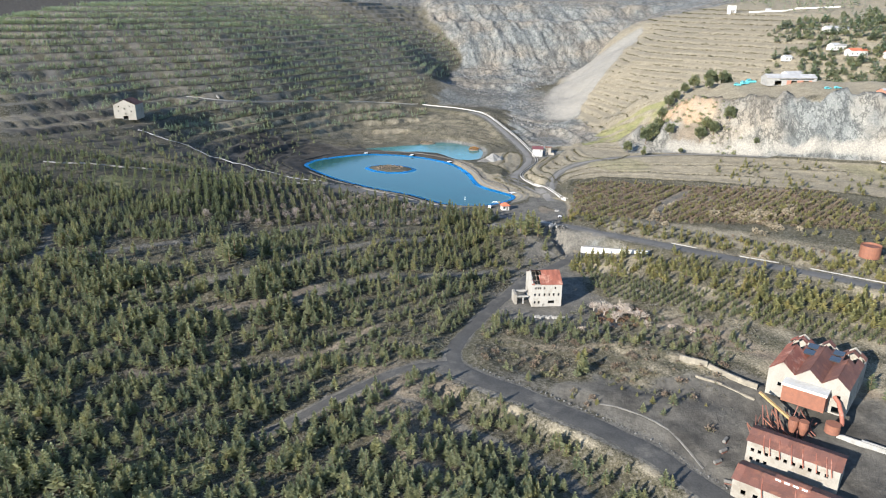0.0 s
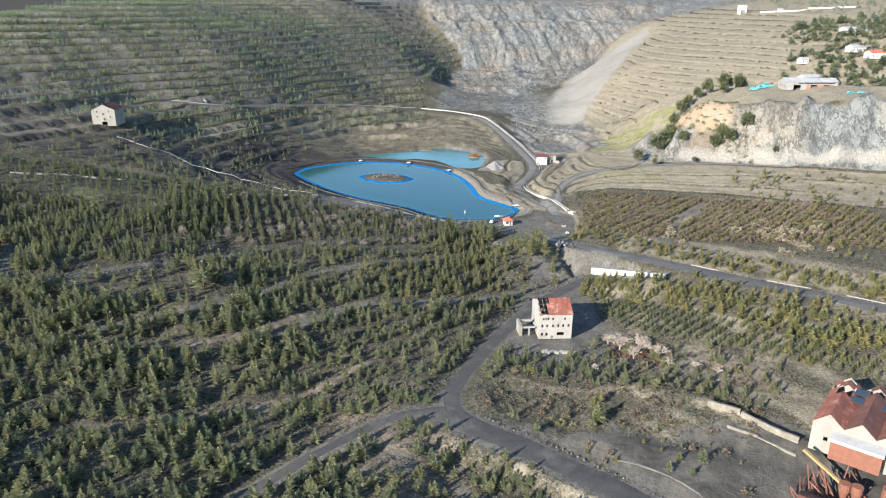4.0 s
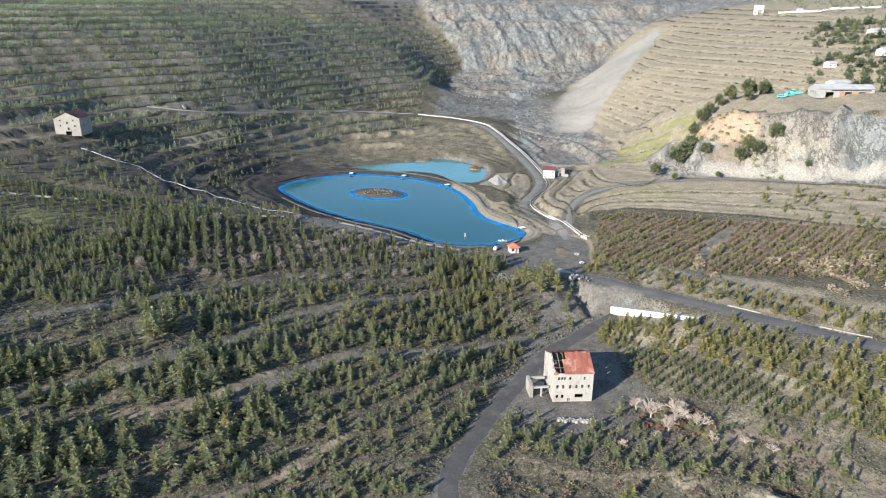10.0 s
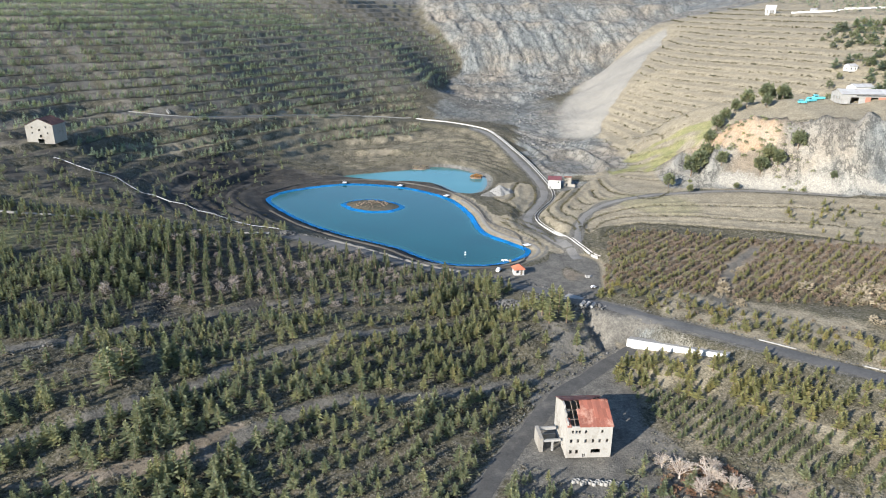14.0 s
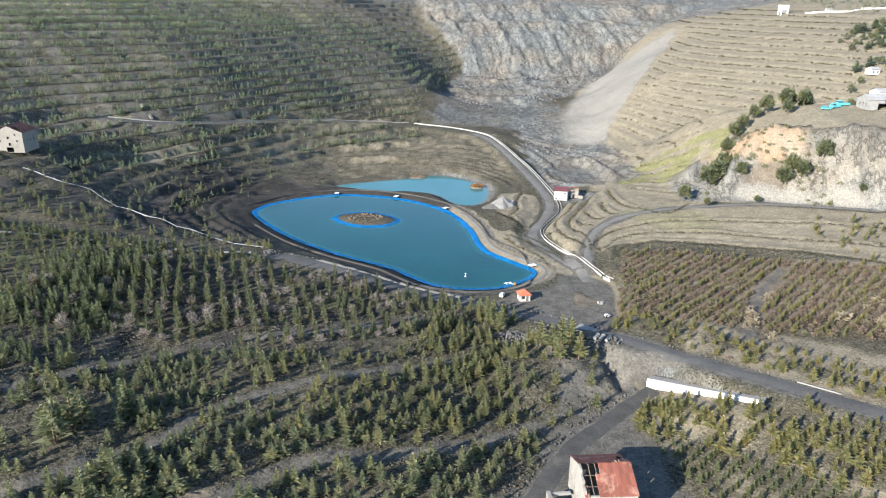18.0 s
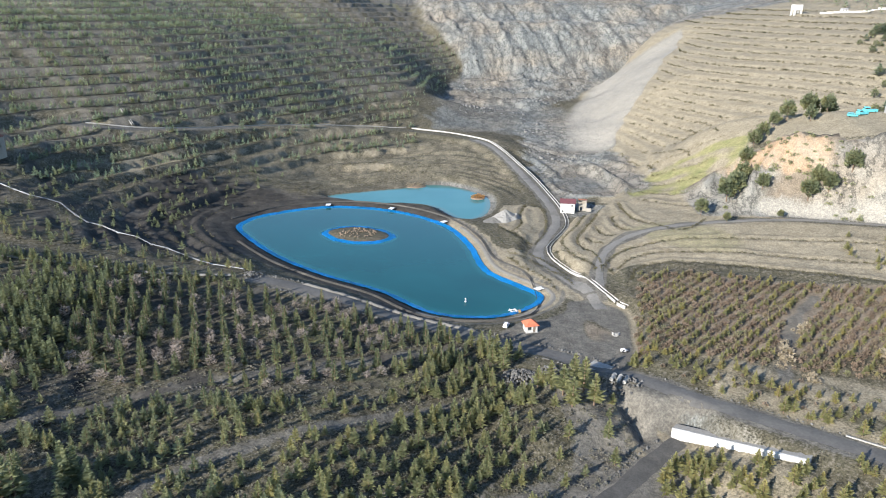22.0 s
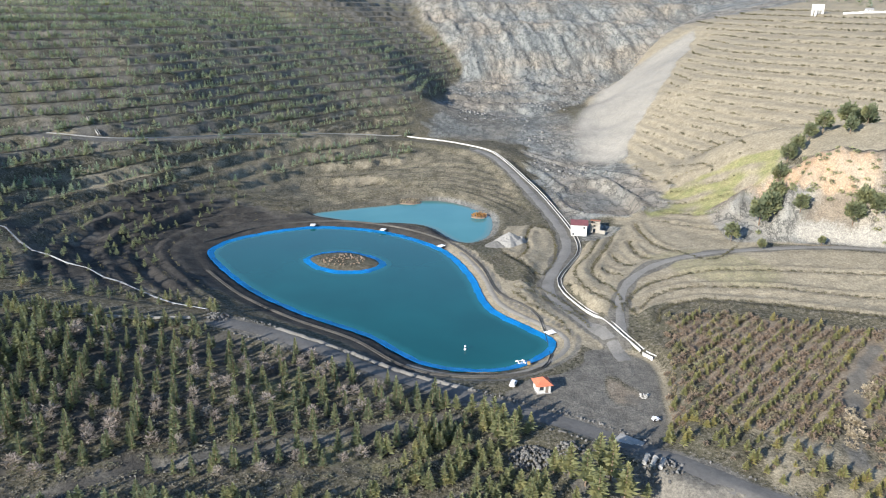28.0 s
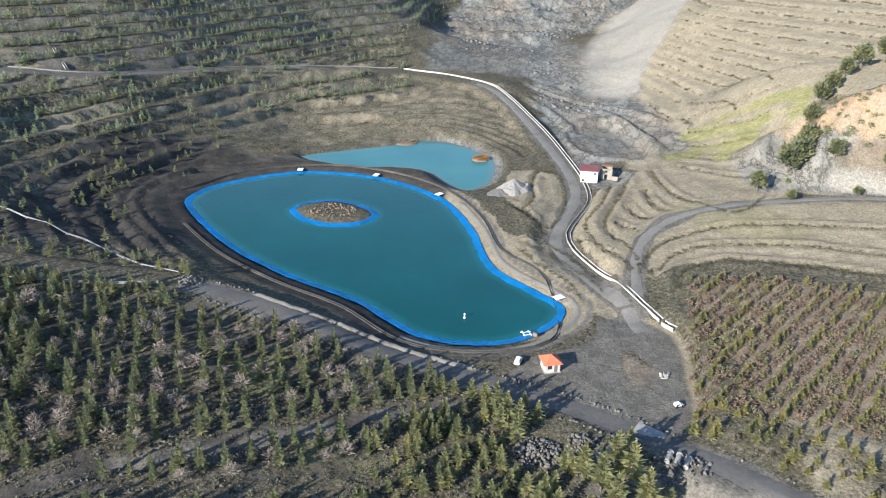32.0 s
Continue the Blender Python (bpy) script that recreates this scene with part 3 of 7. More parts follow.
    z = np.where(ib, z + (2.4 - z) * smooth(0, 3.5, db), z + 1.6 * np.exp(-((db - 2.5) / 1.8) ** 2))
    # step of the orchard terrace south of the mill, the ground before the white wall, and the gully
    ys = np.interp(x, [14, 33, 60, 80, 102], [228, 221, 216, 209, 195]) + 1.5 * grain(x, y, 6, 3)
    z = z - 1.4 * smooth(0, 4.5, ys - y) * smooth(26, 16, ys - y) * smooth(12, 22, x) * smooth(108, 98, x)
    wu = ((x - 64.5) * 25.5 - (y - 311) * 20.2) / (25.5 ** 2 + 20.2 ** 2)
    wd = -(0.62 * (x - 64.5) + 0.785 * (y - 311))
    k = smooth(15, 6, wd) * smooth(-2.4, -1.2, wd) * smooth(-0.25, 0.0, wu) * smooth(1.1, 1.0, wu)
    z = z * (1 - k) + (-4.7 + 6.8 * wu) * k
    k = smooth(-8, -4, wd) * smooth(-1.6, -2.6, wd) * smooth(-0.1, 0.0, wu) * smooth(1.1, 1.0, wu)
    z = z * (1 - k) + (-1.4 + 4.8 * wu) * k
    cb, cf = np.interp(x, BANK[:, 0], BANK[:, 1]), np.interp(x, BANK_FOOT[:, 0], BANK_FOOT[:, 1])
    u = (y - cf) / np.maximum(cb - cf, 3.0)
    z = z + 2.4 * (smooth(-0.15, 0.25, u) * 0.25 + 0.75 * smooth(0.35, 1.0, u + 0.12 * grain(x, y, 4, 5))) * smooth(1.0, 1.35, 2.7 - u) * smooth(36, 46, x) * smooth(112, 102, x)
    k = smooth(15, 8, np.hypot(x - 71, y - 498))
    z = z * (1 - k) + 2.7 * k
    dm, _ = line_distance(x, y, MOUND, True)
    z = z + np.where(inside(x, y, MOUND), 3.0 * smooth(0, 8, dm + 0.8 * grain(x, y, 5, 2)), 0)
    dg, _ = line_distance(x, y, GULLY)
    z = z - 4.2 * np.exp(-(dg / 2.4) ** 2)
    # eroded bank below the plant road
    ds = 0.77 * (np.interp(x, PLANT_LINE[:, 0], PLANT_LINE[:, 1]) - y)
    z = z - 3.6 * smooth(5.2, 7.6, ds + 1.8 * grain(x, y, 5, 1)) * smooth(44, 24, ds) * smooth(-10, 2, x) * smooth(82, 70, x)
    # roads and yard cut level across
    for name, line in LINES.items():
        w = ROADS[name][1]
        d, v = line_distance(x, y, line)
        k = smooth(w / 2 + 7, w / 2 + 1.5, d)
        z = z * (1 - k) + v * k
    iy = inside(x, y, YARD)
    dy, _ = line_distance(x, y, YARD, True)
    k = np.where(iy, 1, smooth(5, 0.5, dy))
    z = z * (1 - k) + 1.8 * k
    # ponds with their banks
    ip = inside(x, y, POND)
    dp, _ = line_distance(x, y, POND, True)
    bank = 0.12 + 1.05 * smooth(1.2, 4.5, dp) + 0.25 * np.clip(dp - 6, 0, 4)
    k = smooth(22, 7, dp)
    z = np.where(ip, 0, z * (1 - k) + bank * k)
    z = np.where(ip, np.maximum(-2.5, -0.5 - 0.75 * dp), z)
    ii = inside(x, y, ISLAND)
    di, _ = line_distance(x, y, ISLAND, True)
    z = np.where(ip, np.maximum(z, np.where(ii, 0.12 + np.minimum(0.3 * di, 1.1), 0.1 - 0.5 * di)), z)
    iq = inside(x, y, POND_FAR)
    dq, _ = line_distance(x, y, POND_FAR, True)
    k = smooth(12, 2, dq)
    z = np.where(iq, np.maximum(-3, -0.9 - 0.4 * dq), np.where(ip, z, z * (1 - k) + np.minimum(z, -0.9 + 0.45 * dq) * k))
    return z


# ---- helpers for meshes ----
def part(name, bm, material, parent=None, label=""):
    """Links a bmesh as one mesh object under a thing or part."""
    me = bpy.data.meshes.new(name)
    bm.to_mesh(me)
    bm.free()
    me.materials.append(material)
    ob = new(name, me)
    ob.parent = parent
    return tagged(ob, label)


def share(name, me, parent, m):
    """Another piece on a mesh that exists already."""
    ob = new(name, me)
    ob.parent = parent
    ob.matrix_basis = m
    return ob


def thing(name, x, y, z, turn=0.0, label="", category="", group=""):
    ob = new(name)
    ob.matrix_basis = pose(x, y, z, 0, 0, turn)
    return tagged(ob, label, category, group)


def quick_mesh(name, verts, faces, material, smooth_shade=False):
    """A mesh from numpy arrays of corners and of triangles or quads."""
    me = bpy.data.meshes.new(name)
    v, f = np.asarray(verts, np.float32), np.asarray(faces, np.int32)
    k = f.shape[1]
    me.vertices.add(len(v))
    me.vertices.foreach_set("co", v.ravel())
    me.loops.add(f.size)
    me.loops.foreach_set("vertex_index", f.ravel())
    me.polygons.add(len(f))
    me.polygons.foreach_set("loop_start", np.arange(len(f), dtype=np.int32) * k)
    me.update(calc_edges=True)
    if smooth_shade:
        me.polygons.foreach_set("use_smooth", np.ones(len(f), bool))
    me.materials.append(material)
    return me


def box(bm, x0, y0, z0, x1, y1, z1):
    v = [bm.verts.new((x, y, z)) for z in (z0, z1) for x, y in ((x0, y0), (x1, y0), (x1, y1), (x0, y1))]
    for f in ((3, 2, 1, 0), (4, 5, 6, 7), (0, 1, 5, 4), (1, 2, 6, 5), (2, 3, 7, 6), (3, 0, 4, 7)):
        bm.faces.new([v[i] for i in f])
    return v


def bar(bm, a, b, w, h=None):
    """A square bar from a to b."""
    a, b = Vector(a), Vector(b)
    d = (b - a).normalized()
    s = d.cross(Vector((0, 0, 1)))
    s = s.normalized() if s.length > 1e-3 else Vector((1, 0, 0))
    u = s.cross(d).normalized()
    h = h or w
    ring = [(-s * w - u * h) / 2, (s * w - u * h) / 2, (s * w + u * h) / 2, (-s * w + u * h) / 2]
    v = [bm.verts.new(p + o) for p in (a, b) for o in ring]
    for f in ((3, 2, 1, 0), (4, 5, 6, 7), (0, 1, 5, 4), (1, 2, 6, 5), (2, 3, 7, 6), (3, 0, 4, 7)):
        bm.faces.new([v[i] for i in f])


def tube(bm, points, r, n=8):
    rings = []
    pts = [Vector(p) for p in points]
    for i, p in enumerate(pts):
        d = (pts[min(i + 1, len(pts) - 1)] - pts[max(i - 1, 0)]).normalized()
        s = d.cross(Vector((0, 0, 1)))
        s = s.normalized() if s.length > 1e-3 else Vector((1, 0, 0))
        u = s.cross(d)
        rings.append([bm.verts.new(p + r * (math.cos(6.2832 * k / n) * s + math.sin(6.2832 * k / n) * u)) for k in range(n)])
    for a, b in zip(rings[:-1], rings[1:]):
        for k in range(n):
            bm.faces.new((a[k], a[(k + 1) % n], b[(k + 1) % n], b[k]))
    bm.faces.new(rings[0][::-1])
    bm.faces.new(rings[-1])


def drum(bm, x, y, z0, z1, r0, r1, n=16):
    a = [bm.verts.new((x + r0 * math.cos(6.2832 * k / n), y + r0 * math.sin(6.2832 * k / n), z0)) for k in range(n)]
    b = [bm.verts.new((x + r1 * math.cos(6.2832 * k / n), y + r1 * math.sin(6.2832 * k / n), z1)) for k in range(n)]
    for k in range(n):
        bm.faces.new((a[k], a[(k + 1) % n], b[(k + 1) % n], b[k]))
    bm.faces.new(a[::-1])
    bm.faces.new(b)


def rock_mesh(name, seed, material):
    """A broken stone of about one metre."""
    bm = bmesh.new()
    bmesh.ops.create_icosphere(bm, subdivisions=1, radius=0.5)
    r = random.Random(seed)
    for v in bm.verts:
        v.co = v.co * r.uniform(0.7, 1.15)
        v.co.z *= 0.75
    me = bpy.data.meshes.new(name)
    bm.to_mesh(me)
    bm.free()
    me.materials.append(material)
    return me


# ---- the ground: one sheet, close-meshed near the pond, out to the horizon ----
def steps(*spans):
    out = []
    for lo, hi, d0, d1 in spans:
        v, n = lo, 0
        while v < hi - 1e-6:
            out.append(v)
            v += d0 + (d1 - d0) * (v - lo) / (hi - lo)
    return np.array(out + [spans[-1][1]])


KNOLL = spline([(74, 492), (85, 497), (94, 500), (93, 476), (97, 458), (106, 446), (96, 438), (84, 433), (73, 425), (67, 413), (64, 396), (60, 402), (56, 416), (52, 437), (52, 446), (63, 474)], True)
SPIT = spline([(30, 441), (42, 440), (47, 430), (52, 418), (56, 406), (57, 390), (52, 385), (46, 394), (44, 403), (36, 415), (28, 428), (22, 440), (14, 466), (4, 490), (12, 488), (22, 466)], True)
BENCH_BOWL = spline([(-36, 580), (-19, 582), (2, 574), (16, 568), (30, 549), (41, 529), (48, 521), (54, 537), (52, 563), (44, 592), (28, 612), (4, 608), (-20, 600)], True)
BAY = spline([(31, 472), (37, 464), (44, 447), (50, 458), (55, 477), (56, 503), (48, 512), (36, 514), (33, 500), (30, 486)], True)


def patch(x, y, line, soft=2.5):
    """1 inside an outline, fading over a few metres with a ragged edge."""
    d, _ = line_distance(x, y, line, True)
    d = np.where(inside(x, y, line), d, -d) + 1.2 * wave(x, y, 3.5, 2)
    return smooth(-soft / 2, soft / 2, d)


def ground_zones(x, y, z, slope):
    n1, n2, n3 = wave(x, y, 14, 3), wave(x, y, 37, 1), wave(x, y, 5, 2)
    rag = 5 * n3 + 4 * n1
    west, east, pit = west_mask(x, y), east_mask(x, y), pit_mask(x, y)
    yf, yt = np.interp(x, CLIFF_FOOT[:, 0], CLIFF_FOOT[:, 1]), np.interp(x, CLIFF_TOP[:, 0], CLIFF_TOP[:, 1])
    cliff = smooth(118, 126, x) * smooth(-4, 2, y - yf) * smooth(6, -3, y - yt + 0.6 * rag) * smooth(520, 430, x)
    plateau = smooth(125, 150, x) * smooth(-2, 10, y - yt + rag) * smooth(110, 60, y - yt)
    dp, _ = line_distance(x, y, POND, True)
    dq, _ = line_distance(x, y, POND_FAR, True)
    fieldside = smooth(66, 70, x) * smooth(-1, 2, y - np.interp(x, [70, 80, 95, 120, 150, 190, 230, 420], [404, 410, 414, 410, 397, 375, 353, 300])) * smooth(-2, -8, y - yf) * (x < 420)
    slope_e = smooth(96, 102, x + 0.4 * rag) * smooth(470, 482, y + 0.9 * (x - 110)) * smooth(150, 140, x - 0.5 * (y - 480)) * smooth(575, 555, y)
    ys = np.interp(x, [14, 33, 60, 80, 102], [228, 221, 216, 209, 195])
    bankside = smooth(-1, 0.5, ys - y + 0.3 * rag) * smooth(3.2, 2.0, ys - y + 0.3 * rag) * smooth(14, 24, x) * smooth(108, 98, x)
    gy_slope = smooth(47, 50, x) * smooth(92, 80, x) * smooth(0.2, -0.5, -(0.62 * (x - 64.5) + 0.785 * (y - 311)) + 0) * smooth(334, 328, y + 0.72 * (x - 51))
    dry = np.maximum.reduce([0.85 * bankside * smooth(68, 80, x), 0.42 * gy_slope, 0.8 * smooth(9, 7, dp + 0.2 * rag) * smooth(-4, 4, x - 0.25 * (y - 480)) * smooth(372, 380, y), cliff, east * 0.95, fieldside, patch(x, y, KNOLL), patch(x, y, SPIT), 0.2 * patch(x, y, BENCH_BOWL, 9), 0.75 * patch(x, y, BAY), plateau * 0.7, slope_e,
                             west * (0.55 + 0.22 * n3 + 0.14 * n1) * smooth(0.35, 0.5, ((z + 0.3) / 4.8) % 1.0), (0.45 + 0.12 * grain(x, y, 4, 3)) * smooth(-150, -100, x) * smooth(528, 560, y) * smooth(665, 640, y) * smooth(56, 44, x)])
    far = smooth(880, 1000, y) * smooth(-10, 30, x - spur(y) + 2 * rag) + smooth(1050, 1250, y) * smooth(-200, -100, x)
    scree = scree_mask(x, y)
    floor0 = smooth(505, 530, y + rag) * smooth(780, 700, y + 2 * rag) * smooth(54, 64, x + rag) * smooth(128, 112, x + rag)
    silt = np.maximum.reduce([np.exp(-(line_distance(x, y, s)[0] / 3.0) ** 2) for s in SILT_LINES]) * (0.75 + 0.5 * n3)
    edge_basin = np.exp(-((line_distance(x, y, BASIN, True)[0] - 2.5) / 2.2) ** 2) * smooth(0.0, 0.3, n3 + 0.3)
    rock = np.maximum.reduce([pit * (0.8 + 0.2 * grain(x, y, 16, 4)), smooth(0, 14, x - spur(y) - 6 + rag) * smooth(120, 100, x) * smooth(655, 680, y + rag) * smooth(800, 770, y) * 0.58, cliff * (0.66 + 0.6 * grain(0.8 * x - y, 0.35 * (x + y), 19, 2) + 0.15 * smooth(190, 225, x + rag)), np.clip(far, 0, 1), scree * 0.9, floor0 * (0.8 + 0.2 * n3), silt * 0.8, edge_basin * 0.75, 0.6 * gy_slope * (0.9 + 0.4 * n3), 0.7 * smooth(5, 2, dq) * smooth(-30, 10, x),
                              0.9 * smooth(118, 124, x + rag) * np.exp(-((y - yf - 3) / 3.0) ** 2)])
    ochre = cliff * smooth(192, 168, x + 1.5 * rag) * smooth(0.3, 0.6, (y - yf) / (yt - yf) + 0.25 * n3) * (0.55 + 0.6 * n1) + 0.3 * cliff * smooth(0.2, 0.7, n2)
    # slag of the bowl, blackened further below for the shade on its slope
    bowl_slag_shade = smooth(-62, -75, x - 0.28 * (y - 470) + rag) * smooth(405, 425, y) * smooth(556, 512, y + rag) * smooth(-165, -130, x)
    floor = smooth(512, 530, y + rag) * smooth(760, 690, y + 2 * rag) * smooth(20, 40, x + rag) * smooth(125, 105, x + rag)
    rim = smooth(14, 8, dp) * smooth(3, -5, x - 0.1 * (y - 400)) + smooth(9, 4, dq) * 0.4
    ds = 0.77 * (np.interp(x, PLANT_LINE[:, 0], PLANT_LINE[:, 1]) - y)
    south = smooth(-3, 6, x - 0.25 * (200 - y) + rag) * smooth(145, 130, x) * smooth(214, 200, y + 0.10 * x + 1.5 * rag) * smooth(4, 7, -ds) * (0.82 + 0.2 * n3)
    washed = smooth(4.8, 5.6, ds + 0.6 * n3) * smooth(9.5, 7.5, ds + 2.0 * n3) * smooth(-2, 6, x + 8) * smooth(82, 70, x) * (0.5 + 0.3 * n3 + 0.5 * grain(x, y, 4, 6))
    planted_ = smooth(54, 62, x + rag) * smooth(205, 215, y + 0.2 * x + rag) * smooth(345, 335, y) * smooth(330, 280, x) * smooth(-2, 6, np.interp(x, LINES["road_pond"][:, 0], LINES["road_pond"][:, 1]) - y)
    dry = np.maximum(dry, planted_ * (0.42 + 0.3 * n3 + 0.2 * n1))
    cb, cf = np.interp(x, BANK[:, 0], BANK[:, 1]), np.interp(x, BANK_FOOT[:, 0], BANK_FOOT[:, 1])
    cut = smooth(0.15, 0.35, (y - cf) / np.maximum(cb - cf, 3) + 0.2 * n3) * smooth(1.25, 1.05, (y - cf) / np.maximum(cb - cf, 3) + 0.1 * n3) * smooth(62, 80, x + rag) * smooth(112, 102, x) * (0.42 + 0.4 * n3)
    dry = np.maximum(dry, cut)
    rock = np.maximum(rock, 0.8 * cut * smooth(0.1, 0.4, grain(x, y, 7, 2)))
    vale = smooth(82, 92, x + rag) * smooth(142, 126, x) * smooth(450, 458, y) * smooth(532, 518, y)
    dry = np.maximum(dry, 0.85 * vale)
    rock = np.maximum(rock, 0.85 * smooth(15, 9, np.hypot(x - 72, y - 499) + 0.6 * rag))
    roadside = np.interp(x, LINES["road_pond"][:, 0], LINES["road_pond"][:, 1])
    dry = np.maximum(dry, (0.58 + 0.35 * n3) * smooth(3, 5, y - roadside) * smooth(48, 38, y - roadside + rag) * smooth(72, 82, x) * smooth(300, 260, x))
    rock = np.maximum(rock, 0.45 * washed)
    dry = np.maximum(dry, washed)
    corner = smooth(30, 36, x + rag) * smooth(96, 88, x) * smooth(250, 262, y + rag) * smooth(332, 322, y) * smooth(60, 50, x - 0.2 * (y - 250))
    slag = np.maximum.reduce([0.9 * np.exp(-((dp - 7.6) / 1.2) ** 2) * smooth(-30, -10, x), bowl_slag_shade * (0.95 - 0.2 * n1), floor * (0.1 + 0.28 * n1) * (1 - silt), rim, south, corner, (0.34 + 0.5 * grain(x, y, 22, 8)) * pit * smooth(905, 880, y + 2 * rag), 0.4 * patch(x, y, BASIN)])
    slag = slag * (1 - 0.8 * np.clip(scree, 0, 1))
    for name, line in LINES.items():
        d, _ = line_distance(x, y, line)
        slag = np.maximum(slag, smooth(ROADS[name][1] / 2 + 1.6, ROADS[name][1] / 2 - 0.6, d + 0.2 * rag) * np.where(((name == "road_pond") & (x < -68)) | ((name == "road_valley") & (x < 22) & (y > 600)), 0.4, 1.0))
    dy, _ = line_distance(x, y, YARD, True)
    slag = np.maximum(slag, np.where(inside(x, y, YARD), 1, smooth(4, 0, dy + 0.3 * rag)))
    slag = np.where(cliff > 0.3, 0, slag)
    slag = np.maximum(slag, smooth(27, 20, np.hypot(x - 42, y - 250) + rag))
    green = 0.4 * slope_e * (1 + n3) * 1.5 * smooth(26, 18, np.abs(0.62 * (x - 134) + 0.78 * (y - 510))) + smooth(0.15, 0.5, n2) * np.maximum(0.3 * east * smooth(640, 560, y), 0.45 * fieldside) + smooth(0.2, 0.6, n1) * smooth(-50, -140, x) * smooth(160, 150, y)
    green = green + 0.3 * cliff * smooth(0.05, 0.3, n1) * smooth(192, 170, x) + 0.5 * np.exp(-(((x - 78) / 9) ** 2 + ((y - 350) / 9) ** 2)) + 0.5 * smooth(.1, .5, n2) * west * smooth(70, 85, z) + 0.55 * smooth(0.1, 0.4, n1) * smooth(20, 0, x) * smooth(375, 365, y) * smooth(318, 328, y)
    green = np.maximum(green, 0.95 * np.exp(-(((x + 70 - 0.5 * (y - 151)) / 12) ** 4 + ((y - 151 - 0.12 * (x + 70)) / 2.6) ** 4)))
    tracks_ = np.zeros_like(x)
    for name, line in TRACK_LINES.items():
        d, _ = line_distance(x, y, line)
        worn = 0.0 if name in ("track_red", "track_bank") else 0.62
        slag = np.maximum(slag, worn * smooth(3.4, 1.8, d + 0.2 * rag))
        tracks_ = np.maximum(tracks_, (1.0 - worn) * smooth(2.6, 1.0, d + 0.2 * rag))
    field = smooth(74, 82, x) * smooth(404, 396, y + 0.25 * np.maximum(0, x - 105)) * smooth(335, 345, y) * smooth(200, 180, x)
    rim_yard = np.exp(-(line_distance(x, y, YARD, True)[0] / 2.2) ** 2) * smooth(56, 64, x + 0.4 * rag)
    dry = np.maximum(dry, 0.75 * rim_yard)
    dg = line_distance(x, y, GULLY)[0]
    eroded = np.exp(-((dg - 4.5) / 2.4) ** 2) * smooth(0.0, 0.4, 0.3 + n3)
    dry = np.maximum(dry, 0.8 * eroded)
    slag = slag * (1 - 0.7 * np.clip(rim_yard + eroded, 0, 1))
    stain = np.exp(-(((x - 53.5) / 3) ** 2 + ((y - 361) / 8) ** 2)) + np.exp(-(((x - 58.5) / 2.5) ** 2 + ((y - 357) / 6) ** 2))
    slag = slag * (1 - 0.95 * np.clip(1.3 * stain * (0.8 + n3), 0, 1))
    brown = np.maximum.reduce([np.clip(0.95 * stain, 0, 1), 0.5 * bankside * smooth(80, 68, x), 0.6 * smooth(0.3, 0.7, n2) * smooth(20, 0, x) * smooth(400, 380, y), 0.85 * field, 0.8 * tracks_, 0.75 * cliff * smooth(0.0, 0.35, -grain(0.8 * x - y, 0.35 * (x + y), 19, 2)), 0.55 * cliff * smooth(0.05, 0.3, n1) * smooth(200, 175, x), 0.7 * smooth(.3, .6, n1) * smooth(45, 60, x) * smooth(260, 240, y), stain])
    # near-black on the bowl and the slope west of it is painted shade
    black = np.maximum.reduce([0.62 * south, rim * smooth(20, 0, x), bowl_slag_shade * (0.9 + 0.4 * n3), (0.45 + 0.3 * n3) * smooth(-130, -160, x) * smooth(-300, -250, x) * smooth(400, 420, y) * smooth(500, 480, y)])
    rows_ = smooth(14, 4, x) * smooth(-150, -130, x) * smooth(-4, 4, y - 326 - 0.28 * np.minimum(x, 0)) * smooth(392, 384, y)
    black = np.maximum(black, rows_ * (0.42 + 0.25 * n3))
    # the west term greys the upper hill's ground to imitate distance haze
    slag = np.maximum.reduce([slag, black, (0.5 + 0.3 * n3) * west * smooth(18, 34, z)])
    # far mountain's forest: its shade and haze put into a near-black ground colour
    far_wood_shade = smooth(1050, 1250, y) * smooth(-150, -300, x)
    black = np.maximum(black, 0.9 * far_wood_shade)
    chalk = smooth(140, 152, x) * np.exp(-((y - yf - 5) / 3.5) ** 2) * (0.75 + 0.3 * n3)
    rock = np.maximum(rock, chalk)
    gravel = np.maximum(scree * smooth(600, 650, y + rag), chalk)
    return [np.clip(m, 0, 1) for m in (dry, rock, slag, green, ochre, brown, black, gravel)]


TRACKS = {
    "track_upper": [(-150, 262), (-108, 287), (-93, 302), (-65, 320), (-49, 326), (-20, 336), (10, 346)],
    "track_middle": [(-110, 236), (-87, 249), (-64, 269), (-55, 284), (-27, 301), (-11, 309), (8, 318)],
    "track_lower": [(-54, 242), (-43, 255), (-27, 267), (-8, 272), (14, 282), (30, 291)],
    "track_south": [(-14, 189), (3, 179), (19, 171), (33, 159), (44, 145)],
    "track_west": [(-158, 246), (-160, 267), (-171, 291)],
    "track_red": [(-124, 227), (-101, 227), (-78, 231), (-61, 241), (-50, 253)],
    "track_bank": [(-95, 189), (-85, 192), (-68, 200), (-50, 207), (-34, 220), (-23, 232)],
    "track_field": [(100, 325), (104, 336), (121, 364), (134, 379)],
}
TRACK_LINES = {k: spline(v) for k, v in TRACKS.items()}
gx = steps((-3200, -800, 130, 60), (-800, -340, 14, 7), (-340, -135, 3.4, 2.4), (-135, 150, 1.6, 1.6), (150, 340, 2.2, 3.6), (340, 800, 7, 14), (800, 3200, 60, 130))
